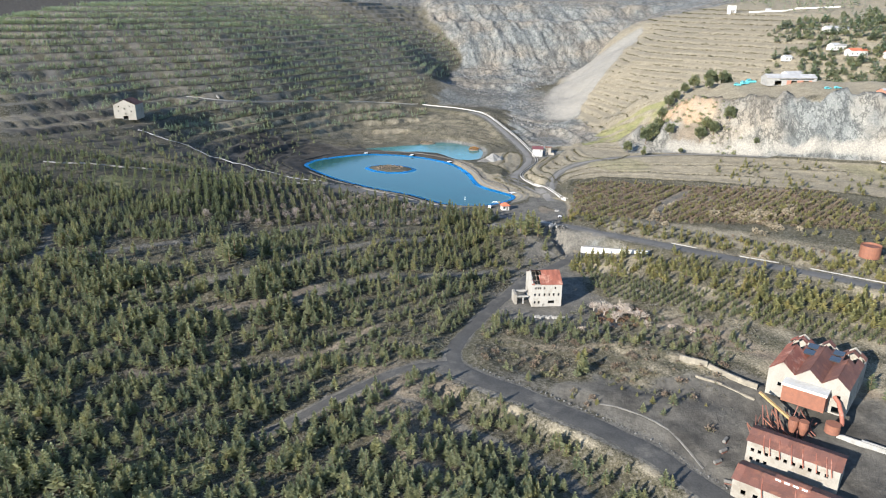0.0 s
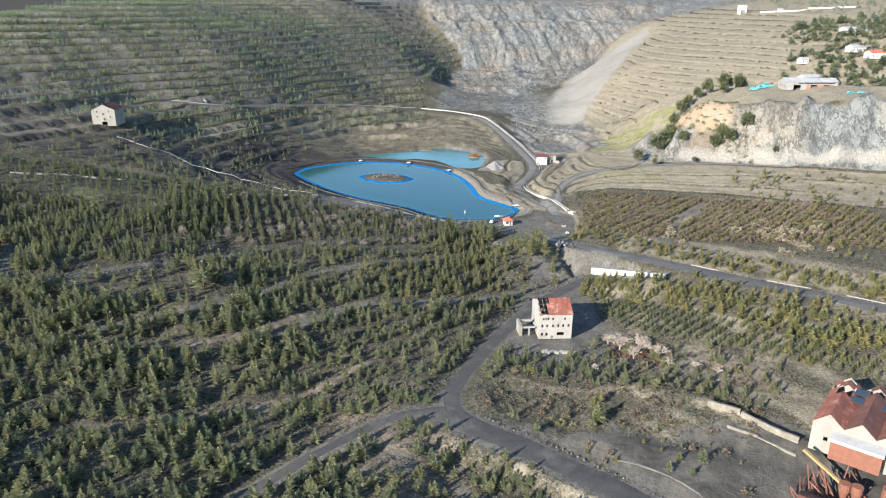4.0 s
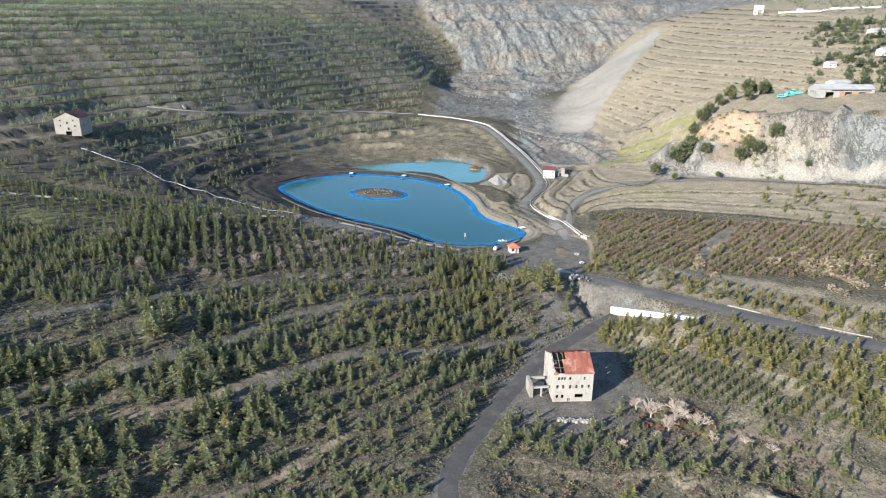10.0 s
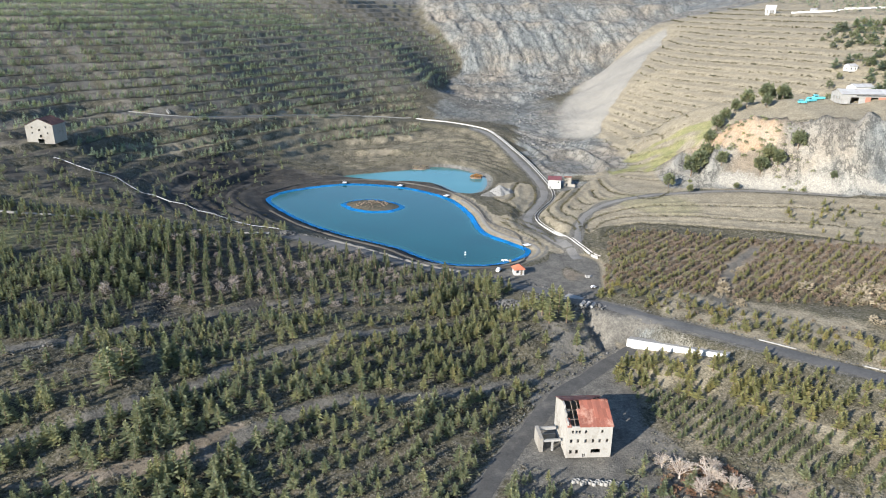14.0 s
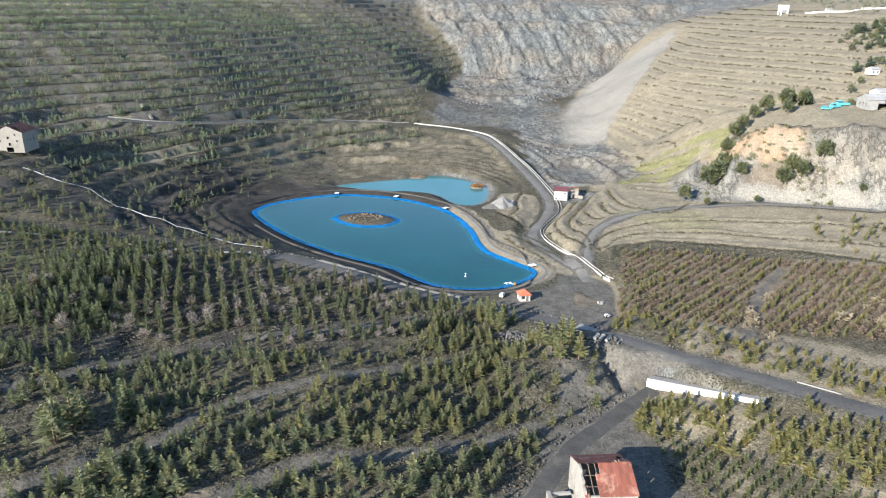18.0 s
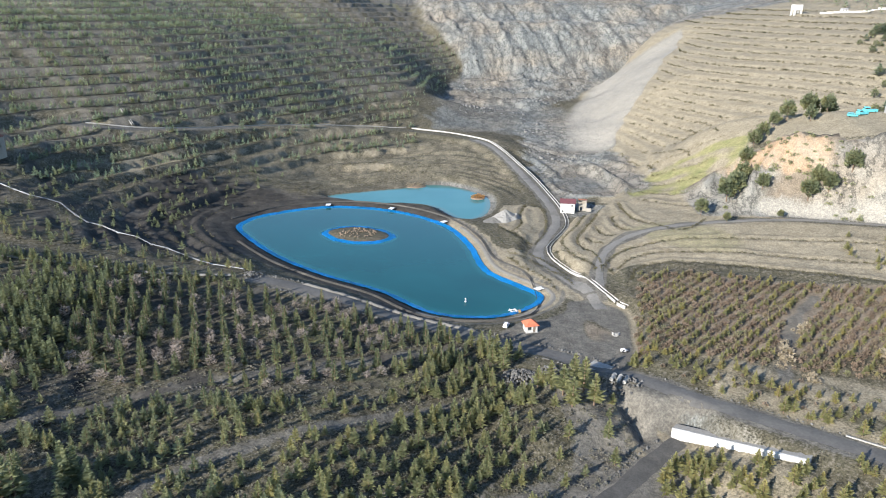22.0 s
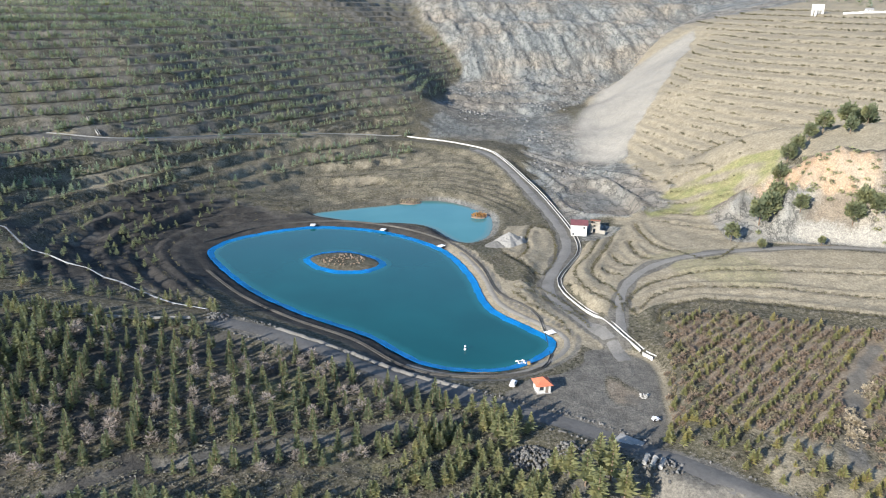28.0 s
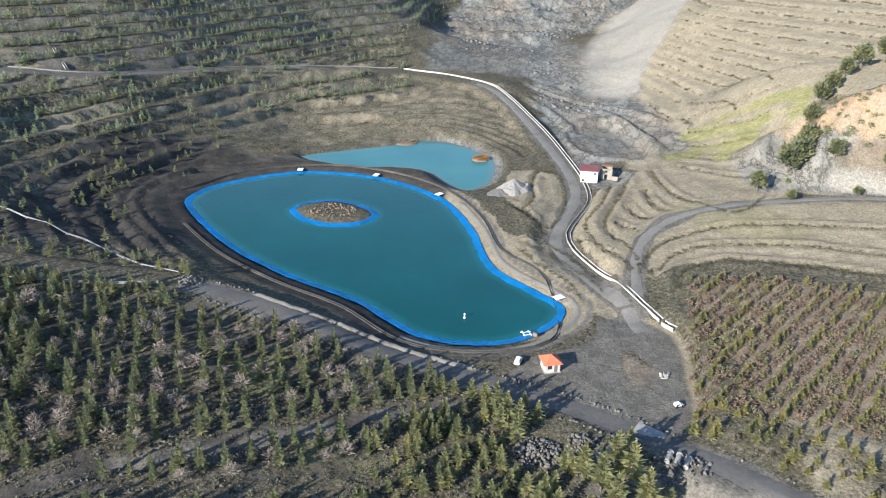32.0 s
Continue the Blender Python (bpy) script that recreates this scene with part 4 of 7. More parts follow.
gy = steps((-1200, 60, 120, 12), (60, 125, 6, 3), (125, 425, 1.7, 1.6), (425, 620, 1.6, 2.4), (620, 1000, 2.4, 3.2), (1000, 1500, 6, 16), (1500, 4600, 40, 150))
GX, GY = np.meshgrid(gx, gy)
GZ = height(GX, GY)
nx, ny = len(gx), len(gy)
idx = np.arange(nx * ny).reshape(ny, nx)
quads = np.stack([idx[:-1, :-1], idx[:-1, 1:], idx[1:, 1:], idx[1:, :-1]], -1).reshape(-1, 4)
me = quick_mesh("ground", np.stack([GX, GY, GZ], -1).reshape(-1, 3), quads, M_GROUND, True)
dzx, dzy = np.gradient(GZ, gx, axis=1), np.gradient(GZ, gy, axis=0)
SLOPE = np.hypot(dzx, dzy)
zones = ground_zones(GX, GY, GZ, SLOPE)
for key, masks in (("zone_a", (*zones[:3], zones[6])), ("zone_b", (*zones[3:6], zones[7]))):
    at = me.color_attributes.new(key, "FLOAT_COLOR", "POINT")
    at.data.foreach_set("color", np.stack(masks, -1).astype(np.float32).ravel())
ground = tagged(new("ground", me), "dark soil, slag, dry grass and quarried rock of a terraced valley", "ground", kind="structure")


def land_z(x, y):
    """Height of the ground sheet, by its own grid."""
    x, y = np.asarray(x, float), np.asarray(y, float)
    i = np.clip(np.searchsorted(gx, x) - 1, 0, nx - 2)
    j = np.clip(np.searchsorted(gy, y) - 1, 0, ny - 2)
    u, v = (x - gx[i]) / (gx[i + 1] - gx[i]), (y - gy[j]) / (gy[j + 1] - gy[j])
    return GZ[j, i] * (1 - u) * (1 - v) + GZ[j, i + 1] * u * (1 - v) + GZ[j + 1, i] * (1 - u) * v + GZ[j + 1, i + 1] * u * v


def z_at(x, y):
    return float(land_z(x, y))


def offsets(line, closed=False):
    """Unit vectors to the right of a line."""
    p = line[:, :2]
    d = (np.roll(p, -1, 0) - np.roll(p, 1, 0)) if closed else np.gradient(p, axis=0)
    d = d / (np.linalg.norm(d, axis=1)[:, None] + 1e-9)
    return np.stack([d[:, 1], -d[:, 0]], -1)


def strip(name, line, width, material, label, lift=0.10, uneven=0.35):
    """A road or track laid on the ground."""
    o = offsets(line)
    cols = 5
    vs = []
    for i, p in enumerate(line):
        w = width / 2 + uneven * math.sin(i * 1.7) * math.sin(i * 0.61 + 1)
        for c in range(cols):
            q = p[:2] + o[i] * w * (2 * c / (cols - 1) - 1)
            vs.append((q[0], q[1], 0))
    vs = np.array(vs)
    camber = np.tile(np.array([-0.06, 0.05, 0.08, 0.05, -0.06]), len(line))
    vs[:, 2] = land_z(vs[:, 0], vs[:, 1]) + lift + camber
    n = len(line)
    f = [(r * cols + c, r * cols + c + 1, (r + 1) * cols + c + 1, (r + 1) * cols + c) for r in range(n - 1) for c in range(cols - 1)]
    ob = new(name, quick_mesh(name, vs, f, material, True))
    return tagged(ob, label, "road", kind="structure")


strip("road_pond", LINES["road_pond"][38:], 5.6, M_ASPHALT, "worn grey asphalt road below the pond")
strip("road_mill", LINES["road_mill"], 5.0, M_SLAG, "dark slag road past the derelict mill")
strip("road_forest", LINES["road_forest"], 3.2, M_SLAG, "dark dirt track into the pine forest", 0.08)
strip("road_plant", LINES["road_plant"], 7.6, M_SLAG, "wide worn road down to the old plant", 0.13)
strip("road_valley", LINES["road_valley"][11:][LINES["road_valley"][11:, 0] > 24], 4.2, M_ROAD_GREY, "grey dirt road up the valley beside the white channel")
strip("road_field", LINES["road_field"][7:], 3.0, M_ROAD_GREY, "grey dirt road round the terraced fields")

# ---- water ----
def sheet(name, line, z, material, label, shores, reach):
    """A level sheet of water out to its banks, with a mask of the shallows."""
    lo, hi = line[:, :2].min(0) - 4, line[:, :2].max(0) + 4
    sx, sy = np.arange(lo[0], hi[0], 2.0), np.arange(lo[1], hi[1], 2.0)
    px_, py_ = np.meshgrid(sx, sy)
    d, _ = line_distance(px_, py_, line, True)
    wet = inside(px_, py_, line) | (d < 1.2)
    near_ = np.minimum.reduce([line_distance(px_, py_, l, True)[0] for l in shores])
    ids = np.arange(px_.size).reshape(px_.shape)
    keep = wet[:-1, :-1] & wet[:-1, 1:] & wet[1:, 1:] & wet[1:, :-1]
    f = np.stack([ids[:-1, :-1], ids[:-1, 1:], ids[1:, 1:], ids[1:, :-1]], -1)[keep]
    used = np.unique(f)
    back = np.zeros(px_.size, int)
    back[used] = np.arange(len(used))
    me_ = quick_mesh(name, np.stack([px_.ravel()[used], py_.ravel()[used], np.full(len(used), z)], -1), back[f], material, True)
    at_ = me_.attributes.new("shallows", "FLOAT", "POINT")
    at_.data.foreach_set("value", smooth(reach, 0.0, near_.ravel()[used]).astype(np.float32))
    return tagged(new(name, me_), label, "water", kind="structure")


sheet("water_pond", POND, 0.0, M_WATER, "deep teal still water of the lined pond", (POND, ISLAND), 7.0)
sheet("water_far_pond", POND_FAR, -1.0, M_WATER_FAR, "pale turquoise water of the unlined pond", (POND_FAR,), 6.0)


def liner(name, line, inner, outer, every, label):
    """Blue sheets laid side by side round the water's edge, each a piece of its own."""
    top = thing(name, *line[0, :2], 0.6, 0, label, "pond liner")
    o = offsets(line, True)
    area = 0.5 * np.sum(line[:, 0] * np.roll(line[:, 1], -1) - np.roll(line[:, 0], -1) * line[:, 1])
    o = o if area > 0 else -o
    n = len(line)
    r = random.Random(5)
    i = 0
    while i < n:
        k = min(every, n - i)
        bm = bmesh.new()
        rows = []
        for s in range(k + 1):
            j = (i + s) % n
            p, q = line[j, :2], o[j]
            e = r.uniform(-0.15, 0.25)
            prof = ((inner, -0.07), (inner * 0.55, 0.09), (inner * 0.1, 0.24), (outer * 0.5, 0.36), (outer + e, 0.38))
            shift = 0.03 if s == 0 else 0.0
            row = []
            for off, z in prof:
                zz = z + shift + 0.05 * math.sin(j * 2.1 + off)
                row.append(bm.verts.new((p[0] + q[0] * off - line[0, 0], p[1] + q[1] * off - line[0, 1], zz - 0.6)))
            rows.append(row)
        for a, b in zip(rows[:-1], rows[1:]):
            for c in range(len(a) - 1):
                bm.faces.new((a[c], b[c], b[c + 1], a[c + 1]))
        bmesh.ops.solidify(bm, geom=bm.faces[:], thickness=0.05)
        part("sheet", bm, M_LINER, top)
        i += k
    return top


liner("pond_liner", POND, -2.2, 0.8, 2, "blue plastic sheets lining the edge of the pond")
liner("island_liner", ISLAND, 2.6, -0.8, 2, "blue plastic collar floating round the small island")


# ---- trees and scrub ----
def crown_fronds(kind, seed, count, broad=1.0):
    """Corners and triangles of a crown for a plant one metre high: many small sprays on branches round a stem."""
    r = random.Random(seed)
    vs, fs = [], []
    whorls = 9 if kind == "pine" else 12
    for i in range(count):
        u = (i + r.random()) / count
        a = r.uniform(0, 6.2832)
        inner = r.uniform(0.0, 0.45)
        if kind in ("pine", "slim"):
            w_ = min(int(u ** 0.85 * whorls), whorls - 1)
            u = (w_ + 0.5 + r.uniform(-0.22, 0.22)) / whorls
            a = 6.2832 * (r.randrange(7) + 0.37 * w_ + r.uniform(-0.25, 0.25)) / 7
            if kind == "pine":
                zc = 0.12 + 0.80 * u
                reach = (0.32 * (1 - u) ** 0.85 + 0.03) * r.uniform(0.6, 1.15)
                tip, wide = zc + r.uniform(0.0, 0.10), 0.024 + 0.026 * (1 - u)
            else:
                zc = 0.06 + 0.88 * u
                reach = (0.17 * (1 - u) ** 0.8 + 0.02) * r.uniform(0.7, 1.2)
                tip, wide = zc + r.uniform(0.0, 0.08), 0.026 + 0.020 * (1 - u)
        else:
            # a rounded mass of twigs or leaf clumps: shell of an ellipsoid
            zc0, rz, rr, size, wide_ = {"shrub": (0.42, 0.46, 0.46, 0.24, 0.055), "bare": (0.58, 0.40, 0.34, 0.24, 0.016), "round": (0.58, 0.42, 0.34, 0.12, 0.030)}[kind]
            cz = r.uniform(-0.75, 1)
            q = math.sqrt(1 - cz * cz)
            lump = (1 + 0.28 * math.sin(3 * a + seed) * math.sin(4 * cz + seed)) * r.uniform(0.6, 1.0)
            p0 = Vector((rr * q * math.cos(a) * lump, rr * q * math.sin(a) * lump, zc0 + rz * cz * lump))
            d = Vector((q * math.cos(a) + r.uniform(-0.7, 0.7), q * math.sin(a) + r.uniform(-0.7, 0.7), cz * 0.5 + r.uniform(0.1, 0.9))).normalized() * size * r.uniform(0.7, 1.2)
            e = d.cross(Vector((r.uniform(-1, 1), r.uniform(-1, 1), r.uniform(-1, 1)))).normalized() * wide_ * broad * r.uniform(0.8, 1.3)
            b = len(vs)
            vs += [tuple(p0 - d * 0.5 - e), tuple(p0 - d * 0.5 + e), tuple(p0 + d * 0.5)]
            fs.append((b, b + 1, b + 2))
            continue
        ca, sa = math.cos(a), math.sin(a)
        lean = r.uniform(-0.45, 0.45)
        w = wide * broad * r.uniform(0.8, 1.25)
        mid = reach * inner
        zm = zc + (tip - zc) * inner
        left = (mid * ca - w * sa, mid * sa + w * ca, zm + lean * w)
        right = (mid * ca + w * sa, mid * sa - w * ca, zm - lean * w)
        end = (reach * ca, reach * sa, tip)
        b = len(vs)
        vs += [left, right, end]
        fs.append((b, b + 1, b + 2))
    return np.array(vs), np.array(fs)


def stem(height_, radius, sides=5):
    vs, fs = [], []
    for z, k in ((-0.06, 1.0), (0.5, 0.62), (0.93, 0.15)):
        for s in range(sides):
            vs.append((radius * k * math.cos(6.2832 * s / sides), radius * k * math.sin(6.2832 * s / sides), z * height_))
    for j in range(2):
        for s in range(sides):
            a, b = j * sides + s, j * sides + (s + 1) % sides
            fs += [(a, b, b + sides), (a, b + sides, a + sides)]
    return np.array(vs), np.array(fs)


TEMPLATES = {"pine_mid": [crown_fronds("pine", 60 + s, 46, 2.0) for s in range(4)]}
for kind, sprays, far_sprays in (("pine", 118, 22), ("slim", 120, 34), ("shrub", 60, 14), ("bare", 150, 50), ("round", 260, 80)):
    TEMPLATES[kind] = [crown_fronds(kind, 10 + s, sprays, 1.35) for s in range(5)]
    TEMPLATES[kind + "_far"] = [crown_fronds(kind, 40 + s, far_sprays, 2.4) for s in range(4)]


def plant_stuff(name, places, kind, material, label, category, wide=1.0):
    """All plants of one kind over an area as one mesh. places: x, y, height."""
    places = np.asarray(places, float)
    if not len(places):
        return None
    rng = np.random.default_rng(len(places))
    z = land_z(places[:, 0], places[:, 1])
    allv, allf, base = [], [], 0
    temps = TEMPLATES[kind]
    pick = rng.integers(0, len(temps), len(places))
    turn = rng.uniform(0, 6.2832, len(places))
    fat = rng.uniform(0.82, 1.25, len(places)) * wide
    for t, (tv, tf) in enumerate(temps):
        m = pick == t
        if not m.any():
            continue
        p, zz, h, c, s = places[m], z[m], places[m, 2], np.cos(turn[m]), np.sin(turn[m])
        w = h * fat[m]
        x = w[:, None] * (c[:, None] * tv[:, 0] - s[:, None] * tv[:, 1]) + p[:, :1]
        y = w[:, None] * (s[:, None] * tv[:, 0] + c[:, None] * tv[:, 1]) + p[:, 1:2]
        v = np.stack([x, y, h[:, None] * tv[:, 2] + zz[:, None] - 0.03], -1).reshape(-1, 3)
        f = (tf[None] + (np.arange(m.sum()) * len(tv))[:, None, None] + base).reshape(-1, 3)
        allv.append(v)
        allf.append(f)
        base += len(v)
    ob = new(name, quick_mesh(name, np.concatenate(allv), np.concatenate(allf), material))
    return tagged(ob, label, category, kind="stuff")


RNG = np.random.default_rng(11)


def lattice(x0, x1, y0, y1, a, b, turn=0.0, jitter=0.25):
    """Places in rows: a metres between rows, b metres along them, the rows turned by degrees from north."""
    cx, cy = (x0 + x1) / 2, (y0 + y1) / 2
    r = math.hypot(x1 - x0, y1 - y0) / 2
    u, v = np.meshgrid(np.arange(-r, r, a), np.arange(-r, r, b))
    u = u + RNG.normal(0, jitter * 0.35 * a, u.shape)
    v = v + RNG.normal(0, jitter * b, v.shape)
    c, s = math.cos(radians(turn)), math.sin(radians(turn))
    x, y = cx + c * u + s * v, cy - s * u + c * v
    m = (x > x0) & (x < x1) & (y > y0) & (y < y1)
    return x[m], y[m]


def clear_of(x, y, gap=2.2):
    """True where no road, track, water, yard or building stands."""
    ok = np.ones(x.shape, bool)
    for name, line in LINES.items():
        ok &= line_distance(x, y, line)[0] > ROADS[name][1] / 2 + gap
    for name, line in TRACK_LINES.items():
        ok &= line_distance(x, y, line)[0] > gap * (0.7 if name in ("track_red", "track_bank") else 1.25)
    ok &= ~inside(x, y, YARD) & ~inside(x, y, POND) & ~inside(x, y, POND_FAR)
    ok &= (line_distance(x, y, POND, True)[0] > 9) & (line_distance(x, y, POND_FAR, True)[0] > 4)
    for bx, by, br in KEEP_CLEAR:
        ok &= np.hypot(x - bx, y - by) > br
    return ok


KEEP_CLEAR = [(212, 504, 9), (279, 592, 6), (40, 256, 13), (40, 246, 9), (34, 252, 10), (52, 262, 8), (-211, 474, 14), (-211, 458, 8), (33, 361, 6), (69, 498, 12), (60, 311, 7), (52, 327, 5), (62, 308, 7), (76, 301, 6), (88, 292, 5),
              (26, 332, 7), (35, 334, 6), (55, 318, 4), (107, 190, 19), (115, 200, 15), (93, 160, 15), (85, 150, 14), (238, 497, 22), (178, 277, 7), (22, 342, 4), (61, 318, 8), (70, 312, 8)]


def pack(x, y, h):
    return np.stack([x, y, h], -1)


pines, yellow, slim, scrub, maroon, bare, straw = [], [], [], [], [], [], []
far_pines, far_scrub, lip, rowed = [], [], [], []

# south-west forest on contour terraces
x, y = lattice(-330, 28, 118, 345, 2.75, 2.6, 20, 0.6)
zb = base_height(x, y)
fr = np.where(x > -62, (zb / 1.05) % 1.0, (zb / 2.4) % 1.0)
right = np.interp(y, LINES["road_mill"][:, 1], LINES["road_mill"][:, 0])
m = clear_of(x, y) & (RNG.random(x.shape) < np.where(fr < np.where(x > -62, 0.56, 0.62), 0.98, np.where(x > -62, 0.22, 0.4)) * (0.88 + 0.3 * wave(x, y, 17, 5))) & ((x < right) | (y < 205)) & ~((x > -135) & (x < 0) & (y > 318 + 0.1 * x))
m &= ~((x > -140) & (x < -75) & (y > 255) & (y < 285) & (RNG.random(x.shape) < 0.8))
x, y = x[m], y[m]
pines.append(pack(x, y, RNG.uniform(2.4, 4.8, x.shape) * (1 + 0.3 * wave(x, y, 21, 7)) * (1.14 + 0.36 * smooth(300, 250, y) * smooth(-15, -80, x))))
x, y = lattice(-330, 28, 118, 352, 1.55, 1.55, 10, 1.0)
right = np.interp(y, LINES["road_mill"][:, 1], LINES["road_mill"][:, 0])
m = clear_of(x, y, 1.0) & (RNG.random(x.shape) < 0.8) & ((x < right) | (y < 196 - 0.5 * np.maximum(0, x)))
x, y = x[m], y[m]
scrub.append(pack(x, y, RNG.uniform(0.4, 1.1, x.shape)))

# strip below the plant road
x, y = lattice(-40, 95, 108, 196, 3.2, 3.2, 30, 0.9)
edge = np.interp(x, LINES["road_plant"][:, 0], LINES["road_plant"][:, 1])
m = clear_of(x, y) & (y < edge - 11) & (RNG.random(x.shape) < 0.55 + 0.3 * wave(x, y, 9, 3))
pines.append(pack(x[m], y[m], RNG.uniform(3.2, 6.2, m.sum())))

# plantation rows below the pond
x, y = lattice(-135, 12, 318, 378, 4.6, 3.0, -18, 0.3)
m = clear_of(x, y) & (y > 330 + 0.28 * np.minimum(x, 0)) & (y < 384) & (y < np.interp(x, LINES["road_pond"][:, 0], LINES["road_pond"][:, 1]) - 6)
a = RNG.random(x.shape)
k = m & (a < 0.66)
slim.append(pack(x[k], y[k], RNG.uniform(3.8, 7.2, k.sum()) * (1 + 0.25 * smooth(-60, -110, x[k]))))
k = m & (a > 0.60) & (a < 0.72)
scrub.append(pack(x[k], y[k], RNG.uniform(1.0, 2.2, k.sum())))
k = m & (a > 0.76)
bare.append(pack(x[k], y[k], RNG.uniform(2.8, 4.6, k.sum())))
x, y = lattice(-260, -100, 285, 395, 4.8, 3.2, -18, 0.35)
m = clear_of(x, y) & (RNG.random(x.shape) < 0.8)
slim.append(pack(x[m], y[m], RNG.uniform(3.0, 5.2, m.sum())))
# trees beside the pond road and pines by the yard
x, y = lattice(-190, -68, 380, 440, 5, 5, 0, 0.9)
m = clear_of(x, y) & (RNG.random(x.shape) < 0.5) & (y < 415 + 0.25 * (-100 - x))
pines.append(pack(x[m], y[m], RNG.uniform(2.8, 5.0, m.sum())))
x = np.arange(-200, -66, 1.6) + RNG.normal(0, 0.5, 84)
y = np.interp(x, LINES["road_pond"][:, 0], LINES["road_pond"][:, 1]) - RNG.uniform(4.4, 11, x.shape)
pines.append(pack(x, y, RNG.uniform(3.0, 5.4, x.shape)))
x, y = lattice(-10, 30, 322, 350, 4.4, 4.4, 20, 0.9)
m = clear_of(x, y) & (RNG.random(x.shape) < 0.5)
pines.append(pack(x[m], y[m], RNG.uniform(3.6, 6.4, m.sum())))
x, y = lattice(-4, 56, 284, 334, 3.7, 3.7, 20, 0.9)
right = np.interp(y, LINES["road_mill"][:, 1], LINES["road_mill"][:, 0])
m = clear_of(x, y) & (x < right - 2) & (x < 57 - 0.5 * np.maximum(0, y - 310)) & (line_distance(x, y, GULLY)[0] > 3.5) & (RNG.random(x.shape) < 0.52)
pines.append(pack(x[m], y[m], RNG.uniform(2.8, 6.2, m.sum())))

x, y = lattice(18, 58, 262, 336, 1.6, 1.6, 20, 1.0)
right = np.interp(y, LINES["road_mill"][:, 1], LINES["road_mill"][:, 0])
m = clear_of(x, y, 0.8) & (x < right) & (x < 58 - 0.5 * np.maximum(0, y - 310)) & (RNG.random(x.shape) < 0.75)
scrub.append(pack(x[m], y[m], RNG.uniform(0.4, 1.2, m.sum())))
# east of the mill: young pines in rows, yellow-green strip by the white wall
x, y = lattice(56, 200, 200, 305, 3.3, 2.0, 52, 0.14)
wall = 306 - 0.72 * (x - 65)
m = clear_of(x, y) & (y < wall - 2) & (y > 262 - 0.55 * (x - 55)) & (x > 56 + 0.3 * np.maximum(0, 290 - y))
strip_ = m & (y > wall - 24)
k = strip_ & (RNG.random(x.shape) < 0.5)
yellow.append(pack(x[k], y[k], RNG.uniform(3.4, 6.2, k.sum())))
k = m & ~strip_ & (RNG.random(x.shape) < 0.88)
rowed.append(pack(x[k], y[k], RNG.uniform(2.3, 3.7, k.sum())))
x, y = lattice(100, 300, 190, 300, 3.8, 3.8, 20, 0.8)
m = clear_of(x, y) & (y < 300 - 0.3 * (x - 100)) & (y > 230 - 0.35 * (x - 110)) & (y < 306 - 0.72 * (x - 65) - 24) & (RNG.random(x.shape) < 0.3)
yellow.append(pack(x[m], y[m], RNG.uniform(2.5, 4.4, m.sum())))
m = clear_of(x, y) & (y < 300 - 0.3 * (x - 100)) & (y > 306 - 0.72 * (x - 65) - 4) & (y > 230 - 0.35 * (x - 110)) & (RNG.random(x.shape) < 0.6)
yellow.append(pack(x[m], y[m], RNG.uniform(2.5, 4.8, m.sum())))
# scrub and pines south of the mill
x, y = lattice(4, 110, 200, 262, 1.8, 1.8, 40, 0.9)
left = np.interp(y, LINES["road_mill"][:, 1], LINES["road_mill"][:, 0])
m = clear_of(x, y) & (x > left + 4) & (y > 223 - 0.12 * x) & (y < 266 - 0.55 * np.maximum(0, x - 55))
k = m & (RNG.random(x.shape) < 0.14) & (y < 243)
pines.append(pack(x[k], y[k], RNG.uniform(2.4, 4.6, k.sum())))
k = m & (RNG.random(x.shape) < 0.7)
scrub.append(pack(x[k], y[k], RNG.uniform(0.5, 1.3, k.sum())))
k = m & (np.hypot(x - 66, (y - 240) * 1.3) < 11) & (RNG.random(x.shape) < 0.8)
russet = pack(x[k], y[k], RNG.uniform(0.8, 1.6, k.sum()))
x, y = lattice(8, 100, 180, 230, 1.7, 1.7, 40, 0.9)
m = clear_of(x, y, 3) & (RNG.random(x.shape) < 0.6 + 0.4 * wave(x, y, 9, 2)) & (y > 211 - 0.36 * (x - 10))
scrub.append(pack(x[m], y[m], RNG.uniform(0.4, 1.2, m.sum())))
m = m & (RNG.random(x.shape) < 0.22)
maroon.append(pack(x[m], y[m], RNG.uniform(0.9, 2.2, m.sum())))

# maroon orchard in rows and its green neighbours
def in_orchard(x, y):
    return clear_of(x, y) & (y < 403 - 0.36 * np.maximum(0, x - 100)) & (x > 62 + 0.27 * (y - 342)) & (y > 343 - 0.30 * (x - 64))


x, y = lattice(60, 205, 305, 408, 6.4, 2.6, 45, 0.15)
m = in_orchard(x, y) & (RNG.random(x.shape) < 0.7 + 0.25 * smooth(365, 345, y))
yellow.append(pack(x[m], y[m], RNG.uniform(2.0, 3.3, m.sum())))
x, y = lattice(60, 205, 305, 408, 3.2, 1.25, 45, 0.42)
m = in_orchard(x, y)
a = RNG.random(x.shape)
k = m & (a < 0.88)
maroon.append(pack(x[k], y[k], RNG.uniform(1.1, 2.1, k.sum())))
k = m & (a > 0.88) & (a < 0.945)
yellow.append(pack(x[k], y[k], RNG.uniform(1.6, 2.9, k.sum())))
k = m & (a > 0.95) & (np.hypot(x - 152, y - 325) < 26)
straw.append(pack(x[k], y[k], RNG.uniform(2.6, 4.2, k.sum())))
